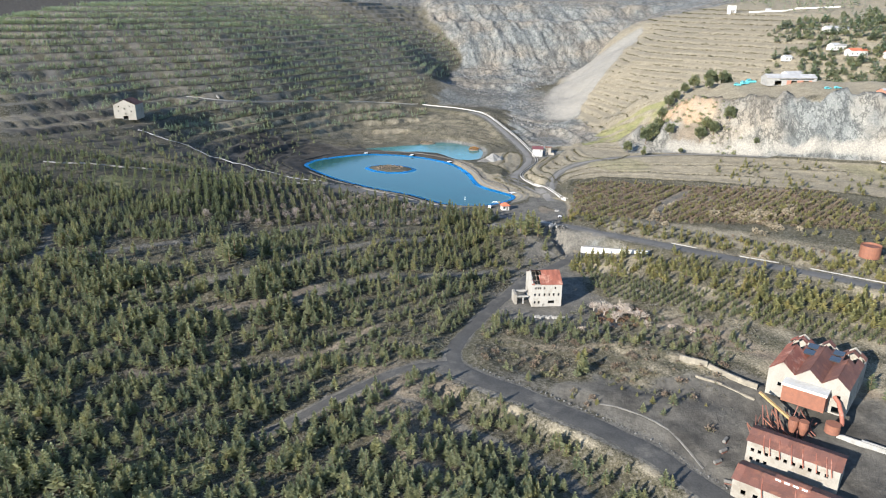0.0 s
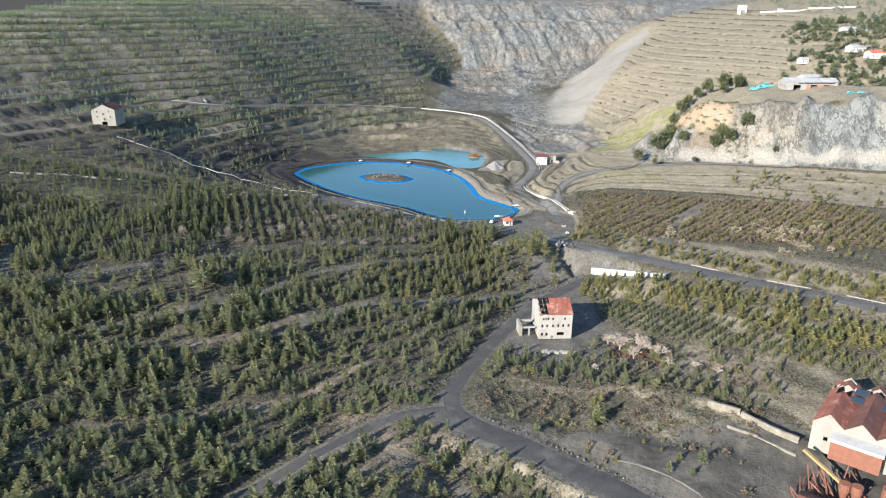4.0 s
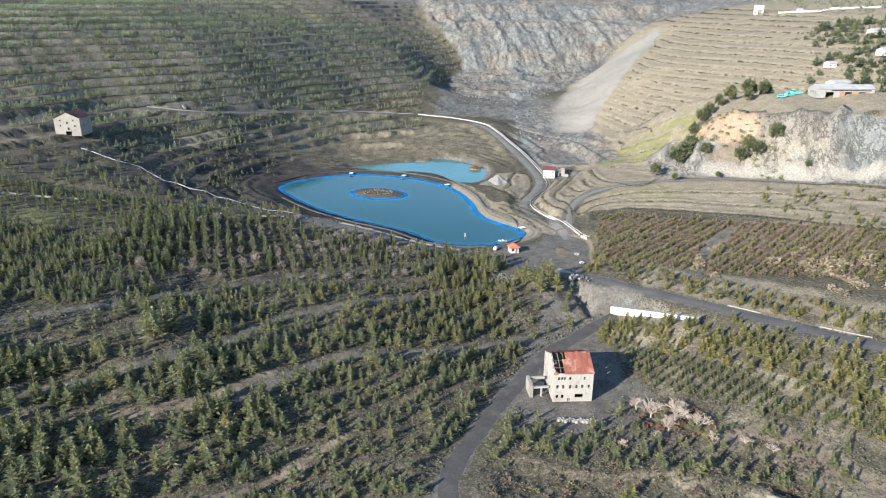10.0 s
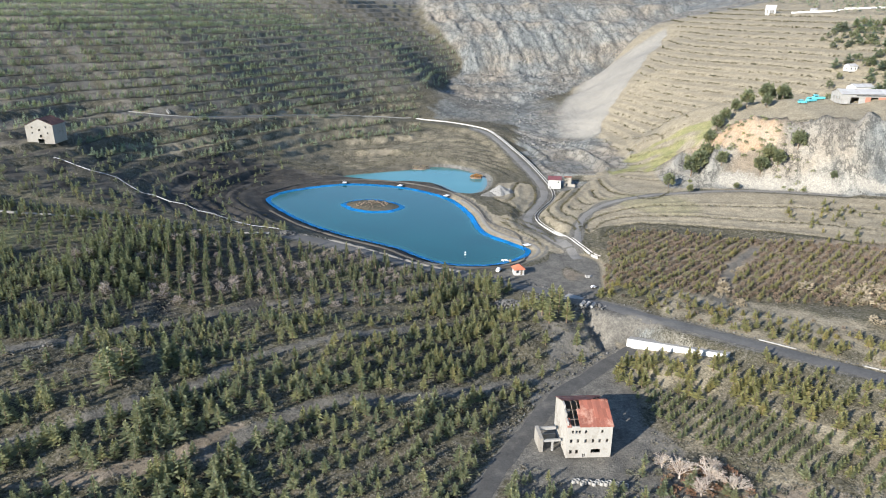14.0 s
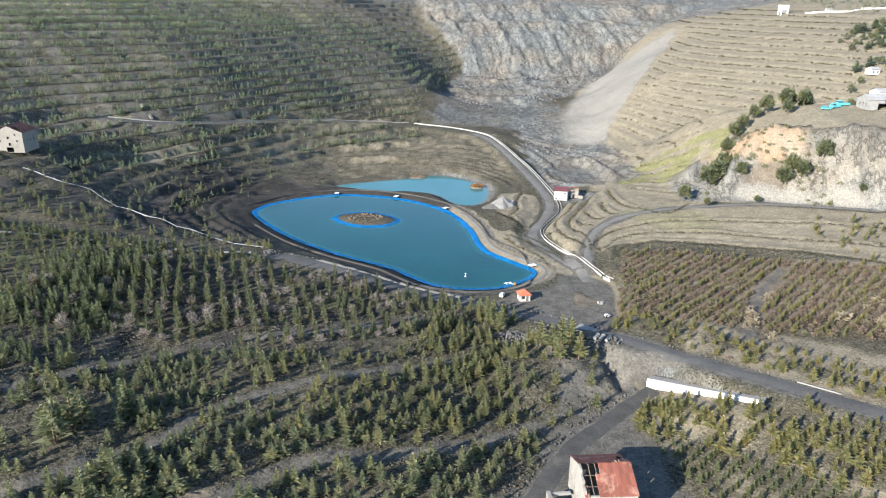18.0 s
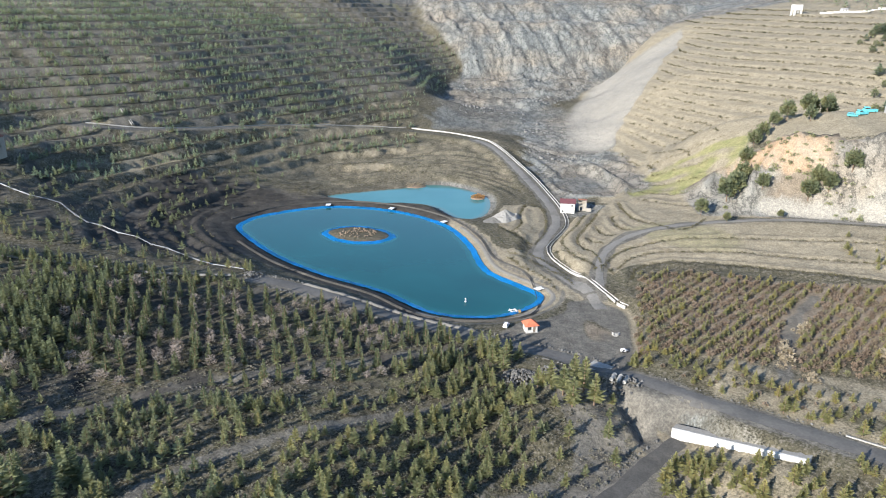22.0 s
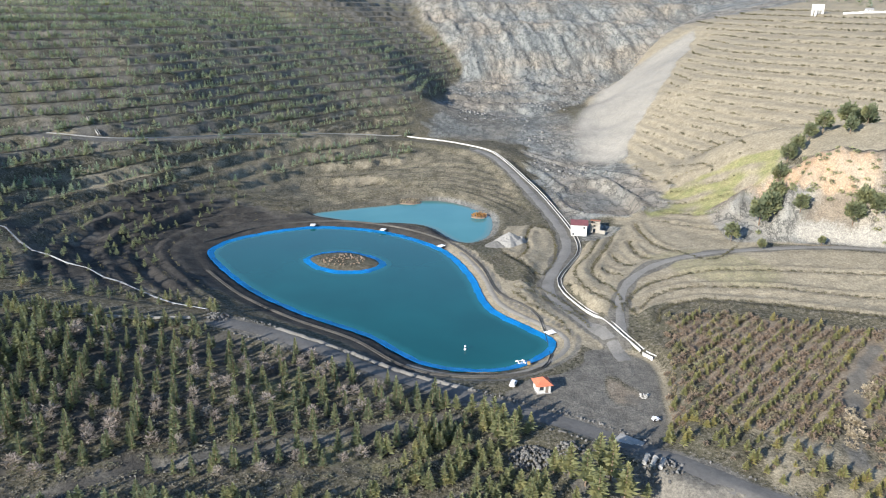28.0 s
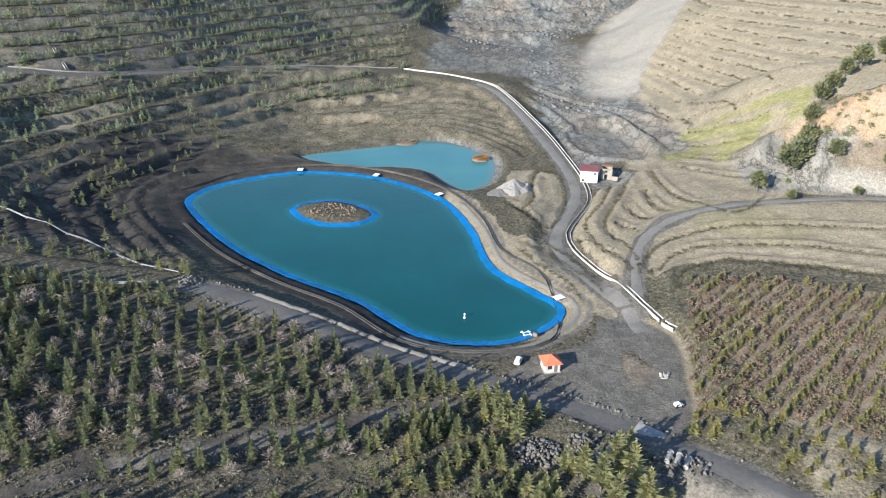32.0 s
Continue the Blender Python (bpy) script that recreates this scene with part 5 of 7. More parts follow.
for sx, sy, sh in ((122, 358, 3.8), (119, 354, 3.0), (109, 341, 4.0), (107, 337, 3.6), (104, 333, 2.4), (110, 327, 3.2)):
    straw.append(np.array([[sx - 2 + RNG.normal(0, 1.3), sy + RNG.normal(0, 1.6), sh * RNG.uniform(0.3, 0.7)] for _ in range(7)]))
for _ in range(26):
    straw.append(np.array([[RNG.uniform(142, 172), RNG.uniform(303, 335), RNG.uniform(2.2, 3.6)]]))
# strip between the road and the orchard
x, y = lattice(60, 240, 240, 345, 3.6, 3.0, 52, 0.5)
line = np.interp(x, LINES["road_pond"][:, 0], LINES["road_pond"][:, 1])
m = clear_of(x, y, 2.5) & (y > line + 3) & (y < line + 26) & (RNG.random(x.shape) < 0.85)
yellow.append(pack(x[m], y[m], RNG.uniform(2.2, 4.6, m.sum()) * (1.25 - 0.4 * smooth(4, 14, (y - line)[m]))))
m = clear_of(x, y, 1.5) & (y > line + 3) & (y < line + 30) & (RNG.random(x.shape) < 0.7)
maroon.append(pack(x[m] + 1.2, y[m] + 1.0, RNG.uniform(0.7, 1.5, m.sum())))
x, y = lattice(56, 300, 200, 350, 1.9, 1.9, 52, 0.9)
line = np.interp(x, LINES["road_pond"][:, 0], LINES["road_pond"][:, 1])
m = clear_of(x, y, 2.5) & (y > line - 90 + 0.1 * x) & (y < line + 45) & (RNG.random(x.shape) < 0.3)
scrub.append(pack(x[m], y[m], RNG.uniform(0.4, 0.9, m.sum())))
x, y = lattice(160, 330, 250, 430, 5.5, 5.5, 10, 0.9)
m = clear_of(x, y, 3) & (RNG.random(x.shape) < 0.35) & (y < np.interp(x, CLIFF_FOOT[:, 0], CLIFF_FOOT[:, 1]) - 12) & (y > 250 + 0.35 * (x - 165))
yellow.append(pack(x[m], y[m], RNG.uniform(2.0, 5.0, m.sum())))

# western hill: rows along the terraces
x, y = lattice(-560, 30, 470, 960, 1.8, 1.8, 0, 1.0)
zb = base_height(x, y) + 0.35 * wave(x, y, 9) + 0.9 * wave(x, y, 31, 2)
fr = (zb / 4.8) % 1.0
w = west_mask(x, y)
dens = 0.60 + 0.55 * wave(x, y, 40, 4) + 0.25 * wave(x, y, 13, 6) + 0.15 * smooth(40, 70, zb)
m = clear_of(x, y) & (w > 0.5) & (((fr > 0.14) & (fr < 0.36)) | (RNG.random(x.shape) < 0.06)) & (RNG.random(x.shape) < dens * (1.05 - 0.35 * smooth(700, 800, y))) & (pit_mask(x, y) < 0.4) & (zb > 9)
far_pines.append(pack(x[m], y[m], RNG.uniform(2.5, 5.4, m.sum())))
x, y = lattice(-600, -86, 385, 620, 3.4, 3.4, 0, 1.0)
fr = (base_height(x, y) / 4.8) % 1.0
m = clear_of(x, y) & (west_mask(x, y) <= 0.5) & (fr < 0.7) & (RNG.random(x.shape) < 0.34 + 0.3 * wave(x, y, 30, 2)) & (RNG.random(x.shape) < smooth(-88, -135, x - 0.15 * (y - 470)))
bowl_pines = pack(x[m], y[m], RNG.uniform(2.2, 4.6, m.sum()))
x, y = lattice(-900, -40, 560, 1250, 11, 9, 0, 1.0)
m = (base_height(x, y) > 74) & (RNG.random(x.shape) < 0.75) & (pit_mask(x, y) < 0.2) & ~((y > 900) & (x > -180))
far_pines.append(pack(x[m], y[m], RNG.uniform(3.5, 6.5, m.sum())))
x, y = lattice(-340, 20, 440, 780, 2.8, 2.8, 0, 1.0)
m = clear_of(x, y) & ((west_mask(x, y) > 0.4) | (x < -150)) & (RNG.random(x.shape) < 0.5) & (pit_mask(x, y) < 0.3)
far_scrub.append(pack(x[m], y[m], RNG.uniform(0.6, 1.4, m.sum())))

# eastern hill: low bushes along the lips of the terraces
x, y = lattice(95, 340, 530, 960, 1.25, 1.25, 0, 1.0)
zb = base_height(x, y) + 0.35 * wave(x, y, 9) + 0.9 * wave(x, y, 31, 2)
fr = (zb / 4.2) % 1.0
m = clear_of(x, y) & (east_mask(x, y) > 0.6) & (fr > 0.68) & (fr < 0.77) & (scree_mask(x, y) < 0.3) & (RNG.random(x.shape) < 0.7 + 0.3 * wave(x, y, 22, 1)) & (x > np.interp(y, [600, 650, 700, 760, 820, 900], [112, 128, 155, 185, 215, 250]) + 6)
lip.append(pack(x[m], y[m], RNG.uniform(0.9, 2.1, m.sum())))
# big pines by the cliff and on the plateau
cliff_pines = [(122, 462, 7), (136, 470, 11), (141, 473, 10), (146, 480, 9), (152, 492, 8), (158, 500, 8), (164, 505, 7), (172, 512, 7), (150, 466, 7), (168, 459, 9), (172, 461, 8), (176, 458, 8), (186, 460, 9),
               (180, 516, 9), (192, 520, 9), (196, 526, 10), (201, 518, 8), (208, 530, 10), (188, 508, 7), (130, 452, 4), (155, 455, 3.5), (200, 447, 4)]
x, y = lattice(205, 460, 505, 690, 6, 6, 12, 0.9)
m = clear_of(x, y) & (RNG.random(x.shape) < 0.3 + 0.45 * smooth(0, 25, x - 255 - 0.35 * (y - 540)) + 0.3 * wave(x, y, 25, 2)) & ~((x > 222) & (x < 275) & (y < 530)) & (x > 222 + 0.42 * (y - 505))
plateau = pack(x[m], y[m], RNG.uniform(4, 9, m.sum()))
x, y = lattice(300, 700, 640, 1000, 10, 10, 12, 0.9)
m = (RNG.random(x.shape) < 0.5 + 0.3 * wave(x, y, 40, 3)) & (x > 330 + 0.1 * (y - 640))
far_pines.append(pack(x[m], y[m], RNG.uniform(5, 10, m.sum())))
x, y = lattice(330, 560, 300, 420, 9, 9, 12, 0.9)
m = RNG.random(x.shape) < 0.4
far_pines.append(pack(x[m], y[m], RNG.uniform(3, 6, m.sum())))


def walk_line(line, off, every, jitter=0.4):
    p, o = line[:, :2], offsets(line, False)
    d = np.r_[0, np.cumsum(np.linalg.norm(np.diff(p, axis=0), axis=1))]
    s = np.arange(0, d[-1], every)
    s = s + RNG.normal(0, jitter * every * 0.5, s.shape)
    q = p + o * off
    return np.interp(s, d, q[:, 0]), np.interp(s, d, q[:, 1])


# little bushes along the banks of the bowl and the benches by the ponds
rows = []
for off in (13, 19, 26, 33):
    x, y = walk_line(np.vstack([POND, POND[:1]]), -off, 2.4)
    m = (x > -8 + 0.0 * y) & (y < 470) & (line_distance(x, y, LINES["road_valley"])[0] > 6) & ~inside(x, y, YARD) & (y > 392) & (RNG.random(x.shape) < 0.8)
    rows.append(pack(x[m], y[m], RNG.uniform(0.6, 1.2, m.sum())))
for off in (12, 19, 27, 36, 46, 56, 66):
    x, y = walk_line(np.vstack([POND_FAR, POND_FAR[:1]])[::-1], off, 2.2)
    m = (y > 535) & (line_distance(x, y, LINES["road_valley"])[0] > 6) & (RNG.random(x.shape) < 0.85) & (x > -60) & ~inside(x, y, POND)
    rows.append(pack(x[m], y[m], RNG.uniform(0.7, 1.4, m.sum())))
for off in (16, 24, 33, 43):
    x, y = walk_line(np.vstack([POND, POND[:1]]), -off, 2.6)
    m = (x < -70) & (y > 405) & (RNG.random(x.shape) < 0.7)
    rows.append(pack(x[m], y[m], RNG.uniform(0.6, 1.5, m.sum())))
for name, line in BENCH_LINES.items():
    x, y = walk_line(line, 0.0, 0.55, 0.6)
    x, y = x + RNG.normal(0, 0.35, x.shape), y + RNG.normal(0, 0.35, y.shape)
    m = RNG.random(x.shape) < (0.45 if name.startswith("slope") else 0.85)
    rows.append(pack(x[m], y[m], RNG.uniform(0.6, 1.3, m.sum())))
lip.append(np.concatenate(rows))

pines.append(np.array([(44.5, 200.5, 7.5), (46, 201.5, 6.0), (43, 199, 5.0), (37, 205, 3.6), (70, 186, 4.5), (129, 197, 7), (132, 191, 6.5), (134, 185, 7), (127, 203, 6), (60, 183, 3.6), (66, 182, 3.0)], float))
yellow.append(np.array([(60, 190, 1.8), (66, 192, 2.0), (70, 189, 1.6), (56, 193, 1.8), (74, 193, 1.6), (62, 195, 1.6), (80, 186, 1.4), (52, 200, 2.0), (47, 209, 5.0), (45, 208, 4.0), (64, 187, 3.0), (40, 190, 2.6), (47, 187, 2.4)], float))
maroon.append(np.array([(35, 203, 2.4), (33, 205, 2.0), (38, 201, 2.2), (41, 192, 2.0), (46, 189, 2.2), (44, 187, 2.0), (78, 176, 2.4), (30, 207, 2.0), (37, 206, 2.4), (50, 213, 2.2), (55, 214, 2.0), (27, 210, 2.2)], float))
pines.append(np.array([(-85.0, 263.0, 11.5), (-88.0, 265.0, 9.5), (-85.0, 271.0, 11.5), (-82.0, 270.0, 9), (-86.5, 267.0, 10), (-59.0, 287.0, 6), (-56.0, 289.0, 5.5)], float))
slim.append(np.array([(-75.0, 276.0, 11), (-73.0, 277.0, 10), (-70.0, 276.0, 8)], float))
pines.append(np.array([(16, 345.5, 7.4), (18.5, 344, 8.0), (20.3, 339.5, 9.4), (23, 338.5, 8.2), (13, 347, 6.6), (22, 335, 7.6), (19, 338, 7.4), (9, 349, 5), (31, 326, 7), (34, 323, 9), (37, 320, 10), (39, 316, 9.5), (43, 322, 11), (45, 317, 10), (41, 326, 9)], float))
# pines along the terrace edge south of the mill
x = np.arange(18, 96, 2.6) + RNG.normal(0, 0.5, 30)
y = np.interp(x, [14, 33, 60, 80, 102], [228, 221, 216, 209, 195]) + RNG.uniform(2, 9, x.shape)
pines.append(pack(x, y, RNG.uniform(2.6, 5.0, x.shape)))
x, y = lattice(8, 60, 226, 250, 3.4, 3.4, 30, 0.9)
left = np.interp(y, LINES["road_mill"][:, 1], LINES["road_mill"][:, 0])
m = clear_of(x, y) & (x > left + 4) & (RNG.random(x.shape) < 0.5)
pines.append(pack(x[m], y[m], RNG.uniform(2.6, 4.6, m.sum())))
P_ALL = np.concatenate(pines)
near = (P_ALL[:, 0] > -45) & (P_ALL[:, 0] < 62) & (P_ALL[:, 1] > 276) & (P_ALL[:, 1] < 352)
order = np.flatnonzero(near)
order = order[np.argsort(-P_ALL[order, 2])][:240]
single = np.zeros(len(P_ALL), bool)
single[order] = True


def pine_tree(seed, material, kind="pine", sprays=130):
    tree = thing("pine_tree", 0, 0, 0, 0, "bushy olive-green young pine on the slope", "tree", "pines of the slope")
    v, f = stem(1.0, 0.022, 6)
    trunk = new("trunk", quick_mesh("trunk", v, f, M_BARK))
    trunk.parent = tree
    v, f = crown_fronds(kind, seed, sprays, 1.3)
    crown = new("crown", quick_mesh("crown", v, f, material))
    crown.parent = tree
    return tree


def bare_tree(seed):
    """A leafless tree: forking limbs and many thin twigs."""
    r = random.Random(seed)
    tree = thing("bare_tree", 0, 0, 0, 0, "leafless pale tree with many fine white twigs", "tree", "bare trees by the mill")
    wood, twigs = bmesh.new(), bmesh.new()

    def grow(p, d, length, thick, level):
        q = p + d * length
        bar(wood if level < 2 else twigs, p, q, thick)
        if level == 4:
            return
        for _ in range((6, 5, 4, 4)[level]):
            turn_ = Vector((r.uniform(-1, 1), r.uniform(-1, 1), r.uniform(-0.25, 0.7)))
            grow(p + d * length * r.uniform(0.5, 1.0), (d + turn_ * 0.8).normalized(), length * r.uniform(0.6, 0.85), max(thick * 0.55, 0.0025), level + 1)

    grow(Vector((0, 0, -0.1)), Vector((r.uniform(-0.1, 0.1), r.uniform(-0.1, 0.1), 1)).normalized(), 0.3, 0.030, 0)
    part("limb", wood, M_TWIG, tree)
    part("twig", twigs, M_TWIG, tree, "fine pale twigs")
    return tree


def copies(protos, spots, label, category, group, wide=1.0):
    """One tree after another from a few grown ones, each at its place with its own turn and height."""
    for n, (tx, ty, th) in enumerate(spots):
        m4 = Matrix.LocRotScale((tx, ty, float(land_z(tx, ty))), Euler((0, 0, n * 2.399)), (th * wide, th * wide, th))
        src = protos[n % len(protos)]
        if n < len(protos):
            src.matrix_basis = m4
        else:
            keep = src.matrix_basis.copy()
            src.matrix_basis = Matrix.Identity(4)
            tagged(copy_thing(src, m4), label, category, group)
            src.matrix_basis = keep


def planted(name, places, number, near_, kind, material, label, group, sprays, seed, wide=1.0):
    """The nearest trees as things of their own; gives back the rest."""
    places = np.concatenate(places)
    o = np.argsort(np.hypot(places[:, 0] - near_[0], places[:, 1] - near_[1]))
    made = []
    for s in range(4):
        tree = thing(name, 0, 0, 0, 0, label, "tree", group)
        v, f = stem(1.0, 0.024, 5)
        new("trunk", quick_mesh("trunk", v, f, M_BARK)).parent = tree
        v, f = crown_fronds(kind, seed + s, sprays, 1.3)
        new("crown", quick_mesh("crown", v, f, material)).parent = tree
        made.append(tree)
    copies(made, places[o[:number]], label, "tree", group, wide)
    return places[o[number:]]


protos = [pine_tree(70 + s, M_PINE_NEAR) for s in range(5)]
first = set()
for n, i in enumerate(order):
    px_, py_, ph_ = P_ALL[i]
    m4 = Matrix.LocRotScale((px_, py_, float(land_z(px_, py_))), Euler((0, 0, n * 2.399)), (ph_ * 1.08, ph_ * 1.08, ph_))
    t = n % 5
    if t not in first:
        protos[t].matrix_basis = m4
        first.add(t)
    else:
        src = protos[t]
        keep = src.matrix_basis.copy()
        src.matrix_basis = Matrix.Identity(4)
        copy_thing(src, m4)
        src.matrix_basis = keep
round_protos = [pine_tree(170 + s, M_PINE_CLIFF, "round", 700) for s in range(3)]
for n, (px_, py_, ph_) in enumerate(cliff_pines):
    src = round_protos[n % 3]
    if n < 3:
        src.matrix_basis = Matrix.LocRotScale((px_, py_, float(land_z(px_, py_))), Euler((0, 0, n * 1.7)), (ph_ * 1.25, ph_ * 1.25, ph_ * 1.15))
        tagged(src, "tall dark green pine near the cliff", "tree", "pines of the cliff")
        continue
    keep = src.matrix_basis.copy()
    src.matrix_basis = Matrix.Identity(4)
    c = copy_thing(src, Matrix.LocRotScale((px_, py_, float(land_z(px_, py_))), Euler((0, 0, n * 1.7)), (ph_ * 1.25, ph_ * 1.25, ph_ * 1.15)))
    src.matrix_basis = keep
    tagged(c, "tall dark green pine near the cliff", "tree", "pines of the cliff")

plant_stuff("hilltop_trees", plateau[::2] * (1, 1, 0.8), "round", M_PINE_CLIFF, "rounded olive trees among the hilltop buildings", "trees", 1.1)
plant_stuff("hilltop_pines", plateau[1::2], "pine", M_PINE_HAZE, "dark green pines among the hilltop buildings", "trees", 1.9)
plant_stuff("pine_forest", P_ALL[~single], "pine", M_PINE, "olive-green young pines in dense rows on the terraces", "trees", 1.08)
v_, f_ = stem(1.0, 0.03, 4)
TEMPLATES["trunk"] = [(v_, f_)]
plant_stuff("pine_trunks", P_ALL[~single], "trunk", M_BARK, "thin brown trunks of the young pines", "tree trunks")
slim_rest = planted("conifer_tree", slim, 260, (-45, 350), "slim", M_SPRUCE, "slim dark conifer planted in a straight row", "conifers of the plantation", 130, 300, 1.3)
yellow_rest = planted("young_pine", yellow, 220, (85, 285), "pine", M_PINE_YELLOW, "yellow-green young pine by the white wall", "young pines by the wall", 120, 320, 1.2)
rowed_rest = planted("small_pine", rowed, 240, (80, 262), "pine", M_PINE_ROW, "small dark green pine planted in a row", "small pines in rows", 100, 340, 1.15)
copies([bare_tree(5), bare_tree(9), bare_tree(14)], [(61, 243, 7.0), (67, 241, 7.8), (72, 237, 6.8), (64, 236, 6), (69, 245, 6), (58, 247, 5.4), (74, 231, 4.2), (82, 229, 3.8), (60, 232, 4.0), (88, 226, 3.6), (50, 229, 3.6)],
       "leafless pale tree with many fine white twigs", "tree", "bare trees by the mill", 1.6)
plant_stuff("russet_scrub", russet, "shrub", M_RUSSET, "russet dry scrub under the bare trees", "scrub", 1.7)
plant_stuff("small_pine_rows", rowed_rest, "pine", M_PINE_ROW, "small dark green pines in planted rows", "trees", 1.15)
plant_stuff("young_pines", yellow_rest, "pine", M_PINE_YELLOW, "yellow-green young pines in planted rows", "trees", 1.2)
plant_stuff("conifer_rows", slim_rest, "slim", M_SPRUCE, "slim dark conifers planted in straight rows", "trees", 1.3)
plant_stuff("dry_scrub", np.concatenate(scrub), "shrub_far", M_SCRUB, "low grey-brown dry scrub between the trees", "scrub", 1.9)
plant_stuff("maroon_bushes", np.concatenate(maroon), "shrub", M_MAROON, "leafless maroon bushes in orchard rows", "bushes", 1.25)
plant_stuff("bare_trees", np.concatenate(bare), "bare", M_BARE, "pale leafless trees with bare twigs", "trees", 1.3)
plant_stuff("straw_clumps", np.concatenate(straw), "shrub", M_STRAW, "straw-coloured dry clumps in the orchard", "bushes", 1.5)
hill_all = np.concatenate(far_pines)
lower = (hill_all[:, 1] < 690) & (hill_all[:, 0] < 60)
plant_stuff("hill_pines", hill_all[lower], "pine_mid", M_PINE_HAZE, "rows of young pines on the terraced hill", "trees", 1.15)
plant_stuff("upper_hill_pines", hill_all[~lower], "pine_far", M_PINE_HAZE, "young pines on the high terraces of the hill", "trees", 1.3)
plant_stuff("bowl_pines", bowl_pines, "pine_mid", M_SPRUCE, "young pines in rows above the dark bowl", "trees", 1.3)
plant_stuff("hill_scrub", np.concatenate(far_scrub), "shrub_far", M_SCRUB, "low dry scrub on the terraced hill", "scrub")
x, y = lattice(132, 330, 425, 505, 3.0, 3.0, 0, 1.0)
yf, yt = np.interp(x, CLIFF_FOOT[:, 0], CLIFF_FOOT[:, 1]), np.interp(x, CLIFF_TOP[:, 0], CLIFF_TOP[:, 1])
m = (y > yf + 2) & (y < yt + 6) & (wave(x, y, 12, 3) + 0.3 * RNG.random(x.shape) > 0.42 + 0.5 * smooth(185, 215, x))
cliff_bushes = pack(x[m], y[m], RNG.uniform(0.9, 2.2, m.sum()))
# broken blocks strewn over the quarry floor
x, y = lattice(15, 235, 560, 930, 4.0, 4.0, 0, 1.2)
m = (pit_mask(x, y) > 0.3) | ((x > 62) & (x < 105) & (y > 600) & (y < 760))
m &= (RNG.random(x.shape) < 0.35 + 0.5 * wave(x, y, 18, 2)) & (y > 590) & (scree_mask(x, y) < 0.2)
x, y = x[m], y[m]
side = RNG.uniform(0.5, 1.0, x.shape) ** 2 * RNG.uniform(0.9, 2.6, x.shape)
corner = np.array([(i, j, k) for i in (-1, 1) for j in (-1, 1) for k in (-0.7, 0.7)], float) * 0.5
sides = np.array([(0, 1, 3), (0, 3, 2), (4, 6, 7), (4, 7, 5), (0, 4, 5), (0, 5, 1), (2, 3, 7), (2, 7, 6), (0, 2, 6), (0, 6, 4), (1, 5, 7), (1, 7, 3)])
v = corner[None] * side[:, None, None] * RNG.uniform(0.55, 1.25, (len(x), 8, 3))
c, s = np.cos(x * 7), np.sin(x * 7)
v = np.stack([c[:, None] * v[..., 0] - s[:, None] * v[..., 1] + x[:, None], s[:, None] * v[..., 0] + c[:, None] * v[..., 1] + y[:, None], v[..., 2] + (land_z(x, y) + 0.1 * side)[:, None]], -1)
f = sides[None] + (np.arange(len(x)) * 8)[:, None, None]
tagged(new("quarry_blocks", quick_mesh("quarry_blocks", v.reshape(-1, 3), f.reshape(-1, 3), M_ROCK)), "broken grey rock strewn over the quarry floor", "rocks", kind="stuff")
plant_stuff("cliff_shrubs", cliff_bushes, "shrub", M_PINE, "olive shrubs clinging to the pale cliff", "bushes", 1.5)
plant_stuff("bank_bushes", np.concatenate(lip), "shrub_far", M_BUSH, "small bushes in lines along terrace edges", "bushes", 1.2)


# ---- buildings ----
def wall_mesh(w, h, t, holes, gable=0.0):
    """A wall along x from 0 to w, t thick, with rectangular holes (x0, z0, x1, z1) right through it and an optional gable on top."""
    bm = bmesh.new()
    xs = sorted({0.0, w, *(v for o in holes for v in (o[0], o[2]))})
    zs = sorted({0.0, h, *(v for o in holes for v in (o[1], o[3]))})

    def open_at(x, z):
        return any(o[0] < x < o[2] and o[1] < z < o[3] for o in holes)

    cell = {(i, j): not open_at((xs[i] + xs[i + 1]) / 2, (zs[j] + zs[j + 1]) / 2) for i in range(len(xs) - 1) for j in range(len(zs) - 1)}
    cache = {}

    def vert(i, j, k):
        if (i, j, k) not in cache:
            cache[i, j, k] = bm.verts.new((xs[i], k * t, zs[j]))
        return cache[i, j, k]

    for (i, j), solid in cell.items():
        if not solid:
            continue
        bm.faces.new((vert(i, j, 0), vert(i + 1, j, 0), vert(i + 1, j + 1, 0), vert(i, j + 1, 0)))
        bm.faces.new((vert(i, j, 1), vert(i, j + 1, 1), vert(i + 1, j + 1, 1), vert(i + 1, j, 1)))
        for di, dj, a, b in ((-1, 0, (i, j + 1), (i, j)), (1, 0, (i + 1, j), (i + 1, j + 1)), (0, -1, (i, j), (i + 1, j)), (0, 1, (i + 1, j + 1), (i, j + 1))):
            if not cell.get((i + di, j + dj), False):
                bm.faces.new((vert(*a, 0), vert(*a, 1), vert(*b, 1), vert(*b, 0)))
    if gable:
        p = [bm.verts.new(c) for k in (0, t) for c in ((0, k, h), (w, k, h), (w / 2, k, h + gable))]
        for f in ((0, 1, 2), (5, 4, 3), (0, 2, 5, 3), (2, 1, 4, 5)):
            bm.faces.new([p[i] for i in f])
    return bm


